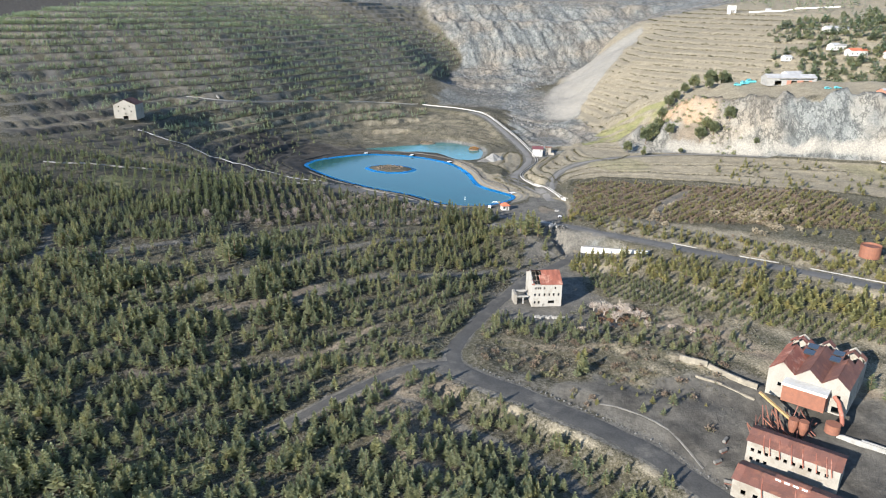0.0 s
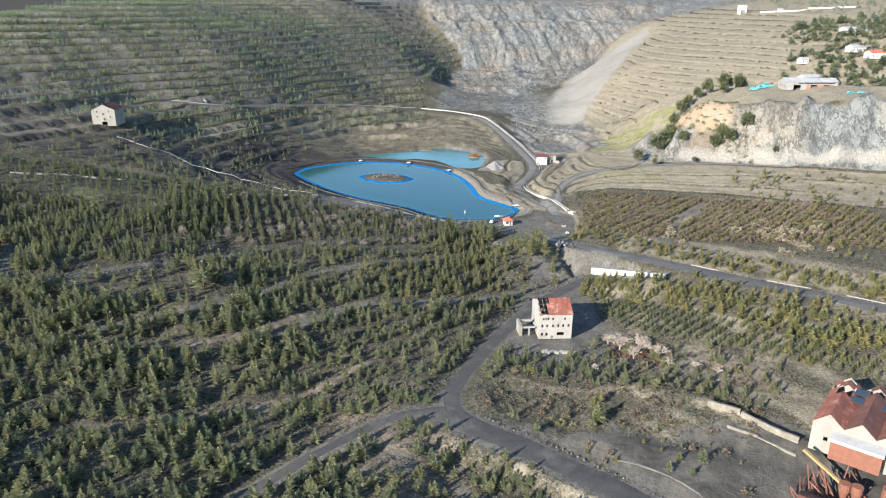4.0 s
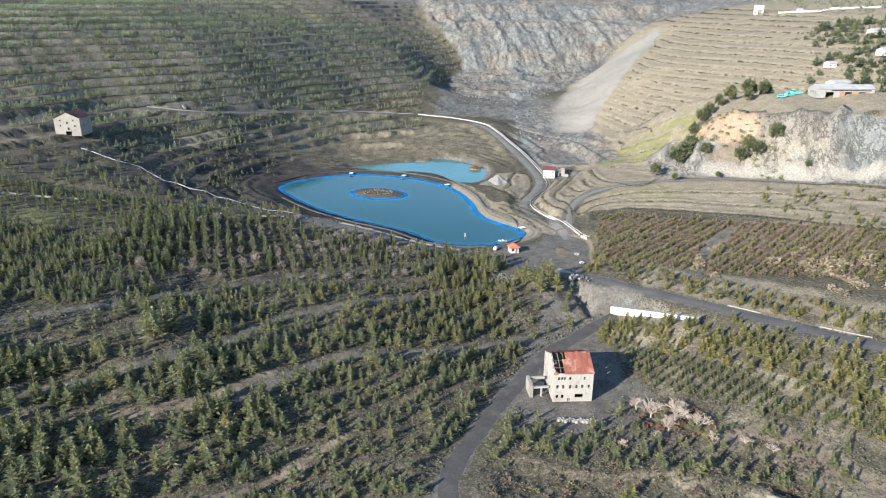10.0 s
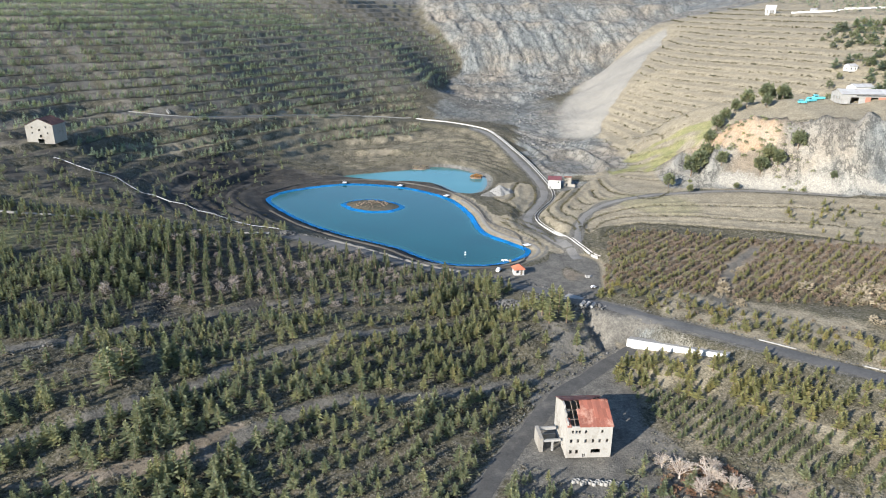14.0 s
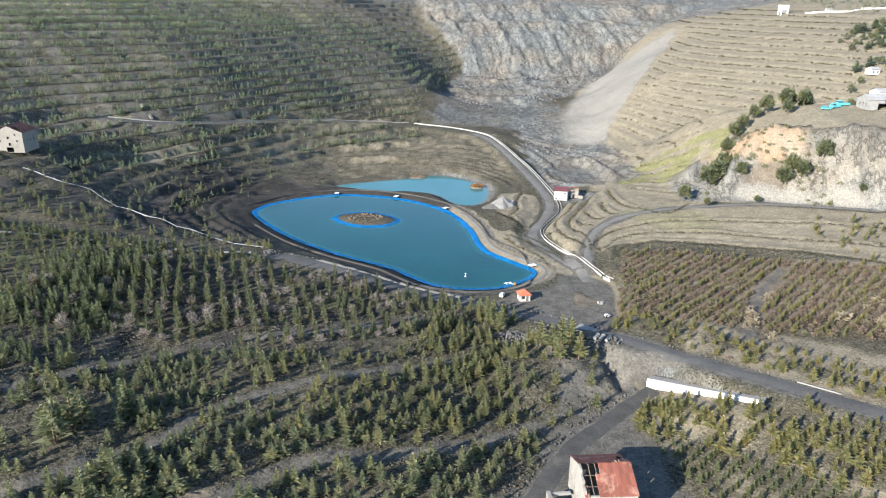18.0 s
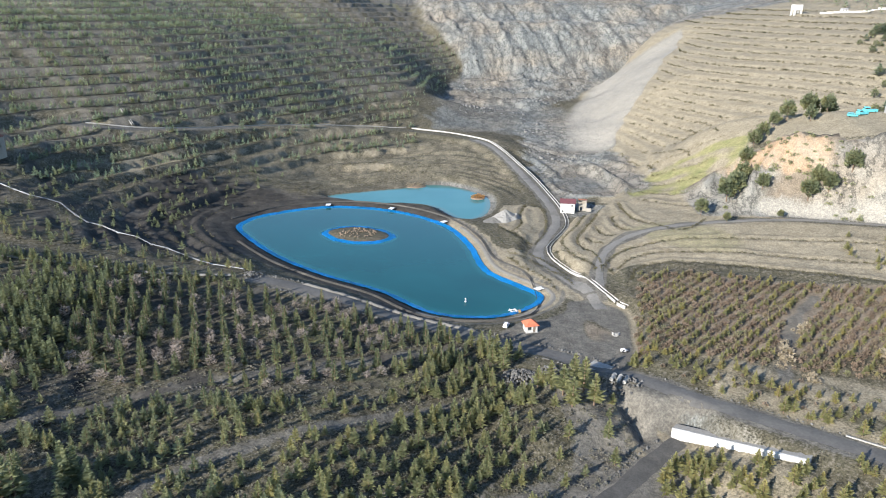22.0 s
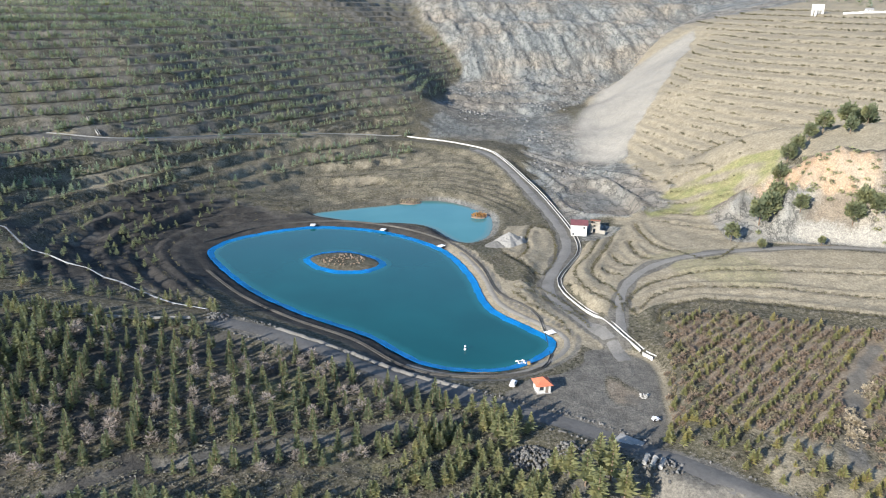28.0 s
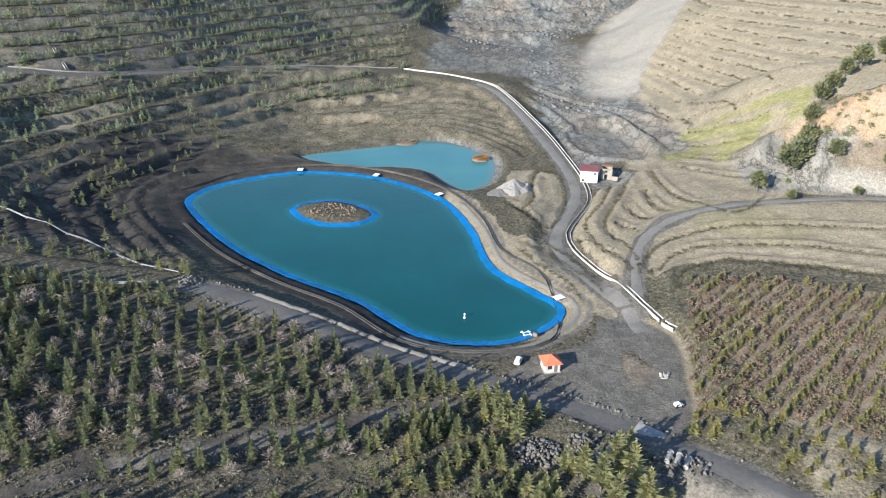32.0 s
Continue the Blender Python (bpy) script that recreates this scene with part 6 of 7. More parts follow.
def roof_sheet(w, l, material, ribs=4):
    """One ribbed roofing sheet, lying in x and y."""
    vs, fs = [], []
    for i in range(ribs * 2 + 1):
        x, z = w * i / (ribs * 2), 0.07 * (i % 2)
        vs += [(x, 0, z), (x, l, z)]
    n = len(vs)
    vs += [(v[0], v[1], v[2] - 0.04) for v in vs]
    for i in range(ribs * 2):
        a = 2 * i
        fs += [(a, a + 2, a + 3, a + 1), (n + a + 1, n + a + 3, n + a + 2, n + a)]
    return quick_mesh("roof_sheet", np.array(vs), np.array(fs), material)


def roof_plane(parent, x0, x1, y0, z0, y1, z1, cols, rows, material, seed=0, gone=(), name="roof_sheet"):
    """Sheets side by side over a slope that climbs from (y0, z0) to (y1, z1)."""
    run = math.hypot(y1 - y0, z1 - z0)
    back = y1 < y0
    me = roof_sheet((x1 - x0) / cols + 0.04, run / rows + 0.12, material)
    r = random.Random(seed)
    tilt = math.degrees(math.atan2(z1 - z0, abs(y1 - y0)))
    for c in range(cols):
        for k in range(rows):
            if (c, k) in gone:
                continue
            u = k / rows
            x = x0 + (x1 - x0) * (c if not back else c + 1) / cols
            m = pose(x, y0 + (y1 - y0) * u, z0 + (z1 - z0) * u + 0.03 + 0.05 * k + r.uniform(0, 0.05), 0, 0, 180 if back else 0) @ pose(0, 0, 0, tilt + r.uniform(-0.6, 0.6), r.uniform(-0.5, 0.5), r.uniform(-0.4, 0.4))
            share(name, me, parent, m)


def four_walls(b, w, d, h, t, material, front=(), right=(), back=(), left=(), gable=0.0, gable_ends="y"):
    """Four walls butted at the corners. gable_ends: 'x' puts the gables on the left and right walls, 'y' on front and back."""
    gx_, gy_ = (gable, 0) if gable_ends == "x" else (0, gable)
    for holes, width, m, g in ((front, w, pose(-w / 2, -d / 2, 0), gy_), (right, d - 2 * t, pose(w / 2, -d / 2 + t, 0, 0, 0, 90), gx_),
                               (back, w, pose(w / 2, d / 2, 0, 0, 0, 180), gy_), (left, d - 2 * t, pose(-w / 2, d / 2 - t, 0, 0, 0, -90), gx_)):
        ob = part("wall", wall_mesh(width, h, t, list(holes), g), material, b)
        ob.matrix_basis = m


def slab(b, name, x0, y0, z0, x1, y1, z1, material, label=""):
    bm = bmesh.new()
    box(bm, x0, y0, z0, x1, y1, z1)
    return part(name, bm, material, b, label)


def windows(xs, z0, z1, w):
    return [(x - w / 2, z0, x + w / 2, z1) for x in xs]


def glaze(b, holes, y, material=None):
    for x0, z0, x1, z1 in holes:
        slab(b, "window", x0 + 0.002, y, z0 + 0.002, x1 - 0.002, y + 0.05, z1 - 0.002, material or M_GLASS_DARK)


# derelict mill with a half-stripped rusty roof
def mill():
    w, d, h, rise, t = 11.6, 14.6, 9.2, 3.0, 0.4
    b = thing("derelict_mill", 39.9, 258.7, -5.6, 3, "roofless white rendered mill with rusted roof sheets and empty windows", "building")
    front = windows((1.5, 2.4, 3.2, 4.8, 9.0), 7.2, 8.1, 0.62) + windows((1.2, 2.9, 4.9, 6.8, 8.5, 10.4), 4.4, 5.5, 0.7) + windows((1.2, 2.8), 1.2, 2.3, 0.75) + [(4.3, 0.15, 5.1, 1.2), (6.4, 1.3, 8.9, 2.5)]
    side = windows((2, 5, 8, 11), 4.4, 5.5, 0.8) + windows((2.4, 6.4, 10.4), 1.2, 2.3, 0.9)
    four_walls(b, w, d, h, t, M_PLASTER_PALE, front, side, side, side, rise, "x")
    slab(b, "floor_slab", -w / 2 + t, -d / 2 + t, 3.4, w / 2 - t, d / 2 - t, 3.6, M_CONCRETE)
    slab(b, "partition", -1.2, -d / 2 + t, 0.0, -0.9, d / 2 - t, 3.4, M_PLASTER_PALE)
    gone = {(0, 1), (0, 2), (1, 1), (1, 2), (2, 0), (2, 1), (2, 2), (1, 0), (3, 2)}
    roof_plane(b, -w / 2 - 0.1, w / 2 + 0.2, -d / 2 - 0.25, h - 0.08, 0, h + rise + 0.05, 11, 3, M_RUST, 3, gone)
    roof_plane(b, -w / 2 - 0.1, w / 2 + 0.2, d / 2 + 0.25, h - 0.08, 0, h + rise + 0.05, 11, 3, M_RUST, 5, {(9, 1), (10, 1), (8, 2)})
    for i in range(8):
        x = -w / 2 + 0.6 + i * (w - 1.2) / 7
        for s in (-1, 1):
            bm = bmesh.new()
            bar(bm, (x, s * (d / 2 - 0.1), h - 0.2), (x, 0, h + rise - 0.15), 0.14, 0.2)
            part("rafter", bm, M_WOOD, b)
    for k in (0.3, 0.65):
        bm = bmesh.new()
        bar(bm, (-w / 2 + t, -d / 2 * (1 - k), h + rise * k - 0.05), (w / 2 - t, -d / 2 * (1 - k), h + rise * k - 0.05), 0.12)
        part("purlin", bm, M_WOOD, b)
    for i in range(3):
        slab(b, "parapet", -w / 2 - 0.05, -d / 2 + 0.3 + i * 2.4, h + i * 0.98, -w / 2 + 0.36, -d / 2 + 2.6 + i * 2.4, h + i * 0.98 + 1.15, M_PLASTER_PALE)
    # broken annex
    a = thing("ruined_annex", 30.4, 257.5, -6.4, 6, "broken concrete frame of a collapsed annex beside the mill", "ruin")
    slab(a, "pier", -2.6, -3.4, 0, -1.7, 2.6, 4.6, M_PLASTER)
    slab(a, "beam", -1.7, -3.2, 3.4, 3.0, -2.7, 4.0, M_CONCRETE)
    slab(a, "beam", -1.7, 1.9, 3.6, 3.0, 2.5, 4.3, M_CONCRETE)
    slab(a, "column", 0.6, -3.1, 0, 1.1, -2.7, 3.4, M_CONCRETE)
    slab(a, "low_wall", -1.7, 2.0, 0, 3.0, 2.4, 2.2, M_PLASTER)


mill()


def hillside_mill():
    w, d, h, rise = 14.6, 13, 10.0, 3.2
    b = thing("hillside_mill", -211.3, 476.6, 31.6, 0, "tall derelict white mill with a dark gabled roof on the hillside", "building")
    front = [(5.9, 0.1, 9.2, 2.6), (7.2, 3.4, 8.2, 4.8), (6.8, 6.8, 7.8, 7.9), (3.2, 8.3, 4.0, 9.2), (10.5, 8.4, 11.3, 9.3), (3.0, 5.4, 3.7, 6.2), (11.2, 5.2, 11.9, 6.2)]
    four_walls(b, w, d, h, 0.45, M_PLASTER_GREY, front, windows((3, 6, 9), 5, 6.2, 0.9), (), windows((3, 6, 9), 5, 6.2, 0.9), rise, "y")
    for s in (-1, 1):
        holder = thing("roof_half", 0, 0, 0, 0)
        holder.parent = b
        holder.matrix_basis = pose(0, 0, 0, 0, 0, -90 if s < 0 else 90)
        roof_plane(holder, -d / 2 - 0.4, d / 2 + 0.4, -w / 2 - 0.4, h - 0.1, 0, h + rise + 0.05, 8, 3, M_RUST_DARK, 8 + s, {(1, 1)} if s > 0 else ())
    slab(b, "floor_slab", -w / 2 + 0.5, -d / 2 + 0.5, 4.9, w / 2 - 0.5, d / 2 - 0.5, 5.1, M_CONCRETE)
    slab(b, "apron", -9.5, -d / 2 - 6.5, -0.9, -4.5, -d / 2 - 0.6, 0.25, M_CONCRETE)


hillside_mill()


def kiosk():
    b = thing("tiled_kiosk", 32.9, 361.6, z_at(32.9, 361.6) - 0.05, 12, "small square kiosk with an orange tiled hipped roof", "hut")
    w = 3.7
    four_walls(b, w, w, 2.5, 0.2, M_WHITE, [(0.5, 1.0, 1.7, 2.1), (2.2, 0.05, 3.1, 2.1)], [(1.0, 1.0, 2.3, 2.1)], (), [(1.0, 1.0, 2.3, 2.1)])
    slab(b, "plinth", -w / 2 - 0.3, -w / 2 - 0.3, -0.4, w / 2 + 0.3, w / 2 + 0.3, 0.1, M_CONCRETE)
    e, rows = w / 2 + 0.55, 6
    for side in range(4):
        for k in range(rows):
            bm = bmesh.new()
            a, c = e * (1 - k / rows), e * (1 - (k + 1) / rows)
            z0, z1 = 2.45 + 1.75 * k / rows, 2.45 + 1.75 * (k + 1) / rows
            vs = [bm.verts.new(p) for p in ((-a, -a, z0 + 0.10), (a, -a, z0 + 0.10), (c + 0.001, -c, z1 + 0.02), (-c - 0.001, -c, z1 + 0.02), (-a, -a, z0), (a, -a, z0))]
            bm.faces.new(vs[:4])
            bm.faces.new((vs[4], vs[5], vs[1], vs[0]))
            ob = part("tile_course", bm, M_TILE, b)
            ob.matrix_basis = pose(0, 0, 0, 0, 0, 90 * side)
    slab(b, "ceiling_board", -e + 0.1, -e + 0.1, 2.42, e - 0.1, e - 0.1, 2.46, M_WOOD)
    slab(b, "door", 2.2 - w / 2 + 0.02, -w / 2 + 0.06, 0.06, 3.1 - w / 2 - 0.02, -w / 2 + 0.12, 2.08, M_WOOD)
    slab(b, "window", 0.5 - w / 2 + 0.02, -w / 2 + 0.06, 1.02, 1.7 - w / 2 - 0.02, -w / 2 + 0.1, 2.08, M_GLASS_DARK)


kiosk()


def pump_house():
    b = thing("pump_house", 67.6, 499.6, 2.6, -8, "white pump house with a maroon sheet roof by the channel", "building")
    w, d, h = 7.0, 7.4, 5.2
    front = [(5.2, 3.6, 6.2, 4.4), (0.6, 0.4, 1.5, 1.4)]
    four_walls(b, w, d, h, 0.3, M_WHITE, front, windows((2, 4.6), 3.2, 4.2, 1.0), (), windows((2, 4.6), 3.2, 4.2, 1.0), 1.3, "x")
    glaze(b, [(x0 - w / 2, z0, x1 - w / 2, z1) for x0, z0, x1, z1 in front], -d / 2 + 0.12)
    roof_plane(b, -w / 2 - 0.5, w / 2 + 0.5, -d / 2 - 0.5, h - 0.1, 0, h + 1.35, 8, 2, M_MAROON_ROOF, 2)
    roof_plane(b, -w / 2 - 0.5, w / 2 + 0.5, d / 2 + 0.5, h - 0.1, 0, h + 1.35, 8, 2, M_MAROON_ROOF, 3)
    a = thing("roofless_shed", 75.3, 500.6, 3.4, -12, "roofless pale shed with broken walls and a rusty edge", "ruin")
    four_walls(a, 4.4, 5.4, 4.6, 0.3, M_PLASTER, [(1.2, 0.05, 2.4, 2.2), (1.3, 3.0, 2.3, 3.9)], windows((1.5, 3.4), 2.4, 3.4, 0.8), (), ())
    slab(a, "roof_edge", -2.3, 1.2, 4.6, 2.3, 2.8, 4.9, M_RUST_ORANGE)
    slab(a, "broken_wall", 2.2, -3.6, 0, 4.6, -3.2, 1.8, M_PLASTER)


pump_house()


def long_shed():
    b = thing("long_workshop", 238.5, 498.2, 52.9, -2, "long workshop with pale sheet roof and brick bays on the plateau", "building")
    w, d, h = 33, 12, 5.4
    front = [(5, 0.2, 9.5, 3.6), (16, 0.2, 20, 3.6), (24, 0.2, 28, 3.6)]
    four_walls(b, w, d, h, 0.35, M_CONCRETE, front, windows((3, 6, 9), 2, 3.6, 1.2), (), windows((3, 6, 9), 2, 3.6, 1.2), 2.0, "x")
    for x0, x1 in ((13.0, 16.0), (20.0, 24.0), (28.0, 30.0)):
        slab(b, "brick_bay", x0 - w / 2, -d / 2 - 0.06, 0.1, x1 - w / 2, -d / 2 - 0.004, 3.7, M_BRICK, "orange brick infill")
    slab(b, "strip_window", -w / 2 + 8, -d / 2 - 0.05, 4.2, w / 2 - 2, -d / 2 - 0.004, 4.8, M_GLASS_DARK)
    roof_plane(b, -w / 2 - 0.4, w / 2 + 0.4, -d / 2 - 0.5, h - 0.1, 0, h + 2.05, 16, 2, M_GREY_ROOF, 2)
    roof_plane(b, -w / 2 - 0.4, w / 2 + 0.4, d / 2 + 0.5, h - 0.1, 0, h + 2.05, 16, 2, M_GREY_ROOF, 3)


long_shed()


def cottage(x, y, turn, w, d, h, roof, label, rise=1.6, wall=None):
    b = thing("cottage", x, y, z_at(x, y) - 0.4, turn, label, "house", "houses on the hilltop")
    front = windows(np.linspace(1.4, w - 1.4, max(2, int(w / 3))), 1.3, 2.5, 0.9)
    four_walls(b, w, d, h, 0.3, wall or M_WHITE, front, windows((d / 2 - 0.4,), 1.3, 2.5, 0.9), (), windows((d / 2 - 0.4,), 1.3, 2.5, 0.9), rise, "x")
    glaze(b, [(x0 - w / 2, z0, x1 - w / 2, z1) for x0, z0, x1, z1 in front], -d / 2 + 0.12)
    roof_plane(b, -w / 2 - 0.4, w / 2 + 0.4, -d / 2 - 0.4, h - 0.1, 0, h + rise + 0.05, 6, 2, roof, 2)
    roof_plane(b, -w / 2 - 0.4, w / 2 + 0.4, d / 2 + 0.4, h - 0.1, 0, h + rise + 0.05, 6, 2, roof, 3)
    return b


cottage(270, 560, 8, 13, 9, 4.2, M_GREY_ROOF, "white cottage with a pale roof among hilltop pines")
cottage(258, 541, -6, 6, 6, 3.4, M_TILE, "small white cottage with an orange roof behind the workshop", 1.2)
cottage(268, 541, 4, 7, 6, 3.4, M_TILE, "small white cottage with an orange tiled roof behind the workshop", 1.2)
cottage(279, 592, 10, 6, 6, 3.6, M_GREY_ROOF, "little pale shed with a dark doorway on the hilltop", 1.2)
cottage(325, 575, 5, 14, 9, 4.2, M_TILE, "long white house with an orange tiled roof on the hilltop")
cottage(318, 592, 12, 12, 8, 4.0, M_GREY_ROOF, "white house with a pale grey roof on the hilltop")
cottage(345, 560, -10, 11, 8, 4.0, M_TILE, "white house with an orange tiled roof between pines")
cottage(276, 447, 20, 8, 7, 3.6, M_GREY_ROOF, "white-roofed cabin with red walls at the cliff edge", 1.6, M_BRICK)
cottage(340, 640, 6, 20, 8, 3.6, M_GREY_ROOF, "low white building with a pale roof high on the hill")


def headframe():
    b = thing("ore_tower", 308.6, 797, 95.2, 5, "white concrete tower on legs at the hilltop", "tower")
    slab(b, "box_top", -3.6, -3, 4.2, 3.6, 3, 9.0, M_WHITE)
    for x0, x1 in ((-3.6, -2.2), (2.2, 3.6)):
        for y0, y1 in ((-3, -1.8), (1.8, 3)):
            slab(b, "leg", x0, y0, -0.6, x1, y1, 4.2, M_WHITE)
    slab(b, "chute", -1.2, -2.4, 1.8, 1.2, 2.4, 4.2, M_CONCRETE)
    w = thing("hilltop_wall", 352, 770, 0, 0, "long low pale wall along the hilltop track", "wall")
    for i in range(16):
        x = -32 + 5.2 * i
        z = z_at(352 + x, 770 - 0.28 * x)
        ob = slab(w, "wall_panel", 0, -0.3, -0.5, 5.15, 0.3, 1.7, M_WHITE)
        ob.matrix_basis = pose(x, -0.28 * x, z, 0, 0, -15.6)
    s = cottage(340, 779, -10, 5, 4, 3.0, M_GREY_ROOF, "tiny white hut by the hilltop wall", 0.8)


headframe()


# ---- old plant below the road ----
def plant_mill():
    """Large hall with three parallel gabled roofs."""
    b = thing("plant_hall", 115.0, 191.5, -6.2, -39.5, "large plant hall with three rusted gabled roofs and white walls", "building")
    w, d, h, rise = 22.0, 25.0, 8.6, 3.0
    front = windows((3.6,), 3.6, 4.8, 1.0) + [(18.2, 0.4, 20.4, 2.4)] + windows((16.5, 19.5), 5.0, 6.2, 1.0)
    four_walls(b, w, d, h, 0.4, M_PLASTER, front, windows((4, 9, 14, 19), 3, 5, 1.6), (), windows((4, 9, 14, 19), 3, 5, 1.6))
    bay = w / 3
    for i in range(3):
        x = -w / 2 + bay * (i + 0.5)
        for y in (-d / 2, d / 2 - 0.4):
            bm = bmesh.new()
            p = [bm.verts.new(c) for k in (0, 0.4) for c in ((x - bay / 2, y + k, h), (x + bay / 2, y + k, h), (x, y + k, h + rise))]
            for f in ((0, 1, 2), (5, 4, 3), (0, 2, 5, 3), (2, 1, 4, 5)):
                bm.faces.new([p[j] for j in f])
            part("gable", bm, M_PLASTER, b)
        for s in (-1, 1):
            holder = new("roof_half")
            holder.parent = b
            holder.matrix_basis = pose(x, 0, 0, 0, 0, -90 if s < 0 else 90)
            gone = {(6, 1), (7, 1), (8, 0), (9, 1)} if (i + s) % 2 else {(8, 1), (9, 0)}
            roof_plane(holder, -d / 2 - 0.3, d / 2 + 0.3, -bay / 2, h + 0.02, 0, h + rise + 0.08, 10, 2, M_RUST if i == 0 else M_RUST_DARK, 20 + i, {(9 - c, k) for c, k in gone} if s < 0 else gone)
    for x in (-w / 2 + bay, -w / 2 + 2 * bay):
        for y in (3.5, 8.5):
            slab(b, "skylight", x - 1.5, y - 1.8, h + 1.0, x + 1.5, y + 1.8, h + 1.35, M_GLASS_DARK, "broken dark skylight")
    slab(b, "porch", -5.6, -d / 2 - 4.2, 1.5, 6.0, -d / 2 - 0.01, 6.6, M_RUST_ORANGE, "orange rusted steel porch box")
    slab(b, "porch_roof", -5.9, -d / 2 - 4.5, 6.6, 6.3, -d / 2 - 0.005, 7.4, M_WHITE, "flat white porch roof")
    bm = bmesh.new()
    tube(bm, [(7.5, -d / 2 - 0.8, 6.0), (9.0, -d / 2 - 2.0, 5.2), (10.5, -d / 2 - 4.0, 3.0), (11.2, -d / 2 - 5.2, 1.2), (11.3, -d / 2 - 5.4, 0.3)], 0.6, 10)
    part("duct", bm, M_RUST, b, "curved rusty duct")
    bm = bmesh.new()
    drum(bm, 9.5, -d / 2 - 7.5, -1.5, 1.2, 2.0, 2.0, 20)
    part("settling_tub", bm, M_RUST_ORANGE, b, "round rusty settling tub")


plant_mill()


def plant_shed(name, x, y, z, turn, w, d, h, rise, label, holes, cols, ridges):
    b = thing(name, x, y, z, turn, label, "building")
    four_walls(b, w, d, h, 0.4, M_PLASTER, holes, (), (), windows((d / 2 - 0.4,), 4, 5.4, 1.0), rise, "x")
    roof_plane(b, -w / 2 - 0.3, w / 2 + 0.3, -d / 2 - 0.5, h - 0.1, 0, h + rise + 0.05, cols, 2, M_RUST_DARK, 4)
    roof_plane(b, -w / 2 - 0.3, w / 2 + 0.3, d / 2 + 0.5, h - 0.1, 0, h + rise + 0.05, cols, 2, M_RUST_DARK, 6)
    for k in ridges:
        bm = bmesh.new()
        tube(bm, [(k, 1.2, h + rise * 0.8), (k, -d * 0.2, h + rise * 0.55 + 0.25), (k + 0.8, -d / 2 - 0.6, h - 0.1), (k + 1.2, -d / 2 - 0.8, h - 2.2)], 0.16, 6)
        part("drain_pipe", bm, M_RUST, b, "thin rusty roof pipe")
    return b


rows2 = windows((1.6, 3.4, 5.2), 5.4, 6.5, 0.9) + windows((1.6, 3.4, 5.2), 2.6, 3.7, 0.9) + windows((8, 10, 12, 14, 16, 18, 20), 5.4, 6.5, 0.9)
plant_shed("plant_shed", 95.6, 161.5, -15.6, -38, 23, 8.4, 8.6, 1.5, "long plant shed with a dark rusted roof and white walls", rows2, 12, (-8, -6.5, -4, -1, 1.8, 5, 7.5, 8.6))
low = plant_shed("lower_plant_shed", 88.5, 149.5, -18.4, -39, 25, 9, 7.6, 1.6, "lower plant shed with a brown rusted roof", windows((3, 6, 9, 12, 15, 18), 3.6, 5.0, 1.2), 12, (-6, 2))
slab(low, "roof_lantern", -3.5, -0.8, 8.6, 5.0, 0.9, 9.9, M_RUST_DARK, "raised rusted roof lantern")
for k in range(4):
    slab(low, "lantern_pane", -3.2 + 2.1 * k, -0.84, 8.9, -1.9 + 2.1 * k, -0.802, 9.6, M_PVC)


def conveyor():
    b = thing("collapsed_conveyor", 97, 175.5, -7, 0, "collapsed steel conveyor frames and rusty hoppers between the plant sheds", "machinery")
    r = random.Random(4)
    for i in range(26):
        bm = bmesh.new()
        x = -8 + 0.75 * i
        bar(bm, (x, r.uniform(-4, 1), r.uniform(-5, -2)), (x + r.uniform(-4, 4), r.uniform(-1, 5), r.uniform(-2, 2.5)), 0.28)
        part("girder", bm, M_RUST_DARK, b)
    bm = bmesh.new()
    bar(bm, (-3.5, 6.5, 5.0), (2.6, -1.2, 0.8), 0.8, 0.6)
    part("belt_gantry", bm, M_YELLOW, b, "faded yellow conveyor gantry")
    for x, y in ((3.2, -2.2), (5.6, -3.4)):
        bm = bmesh.new()
        drum(bm, x, y, -3.6, -0.6, 0.5, 1.35, 14)
        drum(bm, x, y, -0.6, 1.4, 1.35, 1.35, 14)
        part("hopper", bm, M_RUST_ORANGE, b, "rust-orange hopper")
    for k in range(3):
        wl = thing("terrace_wall", 121 + 5 * k, 165 - 3.5 * k, z_at(121 + 5 * k, 165 - 3.5 * k) - 0.6, -39, "low pale retaining wall between plant terraces", "wall", "plant retaining walls")
        for i in range(5):
            slab(wl, "wall_panel", -11 + 4.4 * i, -0.25, 0, -6.65 + 4.4 * i, 0.25, 2.0 + 0.3 * k, M_CONCRETE)
    for k, (x, y, a) in enumerate(((79, 168, 30), (76, 164, 25), (77, 158, -20), (81, 172, 50))):
        s = thing("scrap_tank", x, y, z_at(x, y), a, "pale scrapped steel tank lying beside the plant", "tank", "scrap by the plant")
        bm = bmesh.new()
        tube(bm, [(-1.2, 0, 0.5), (1.2, 0, 0.5)], 0.5, 12)
        part("shell", bm, M_DUST, s)
        slab(s, "cradle", -1.0, -0.6, -0.1, 1.0, 0.6, 0.2, M_RUST_DARK)


conveyor()


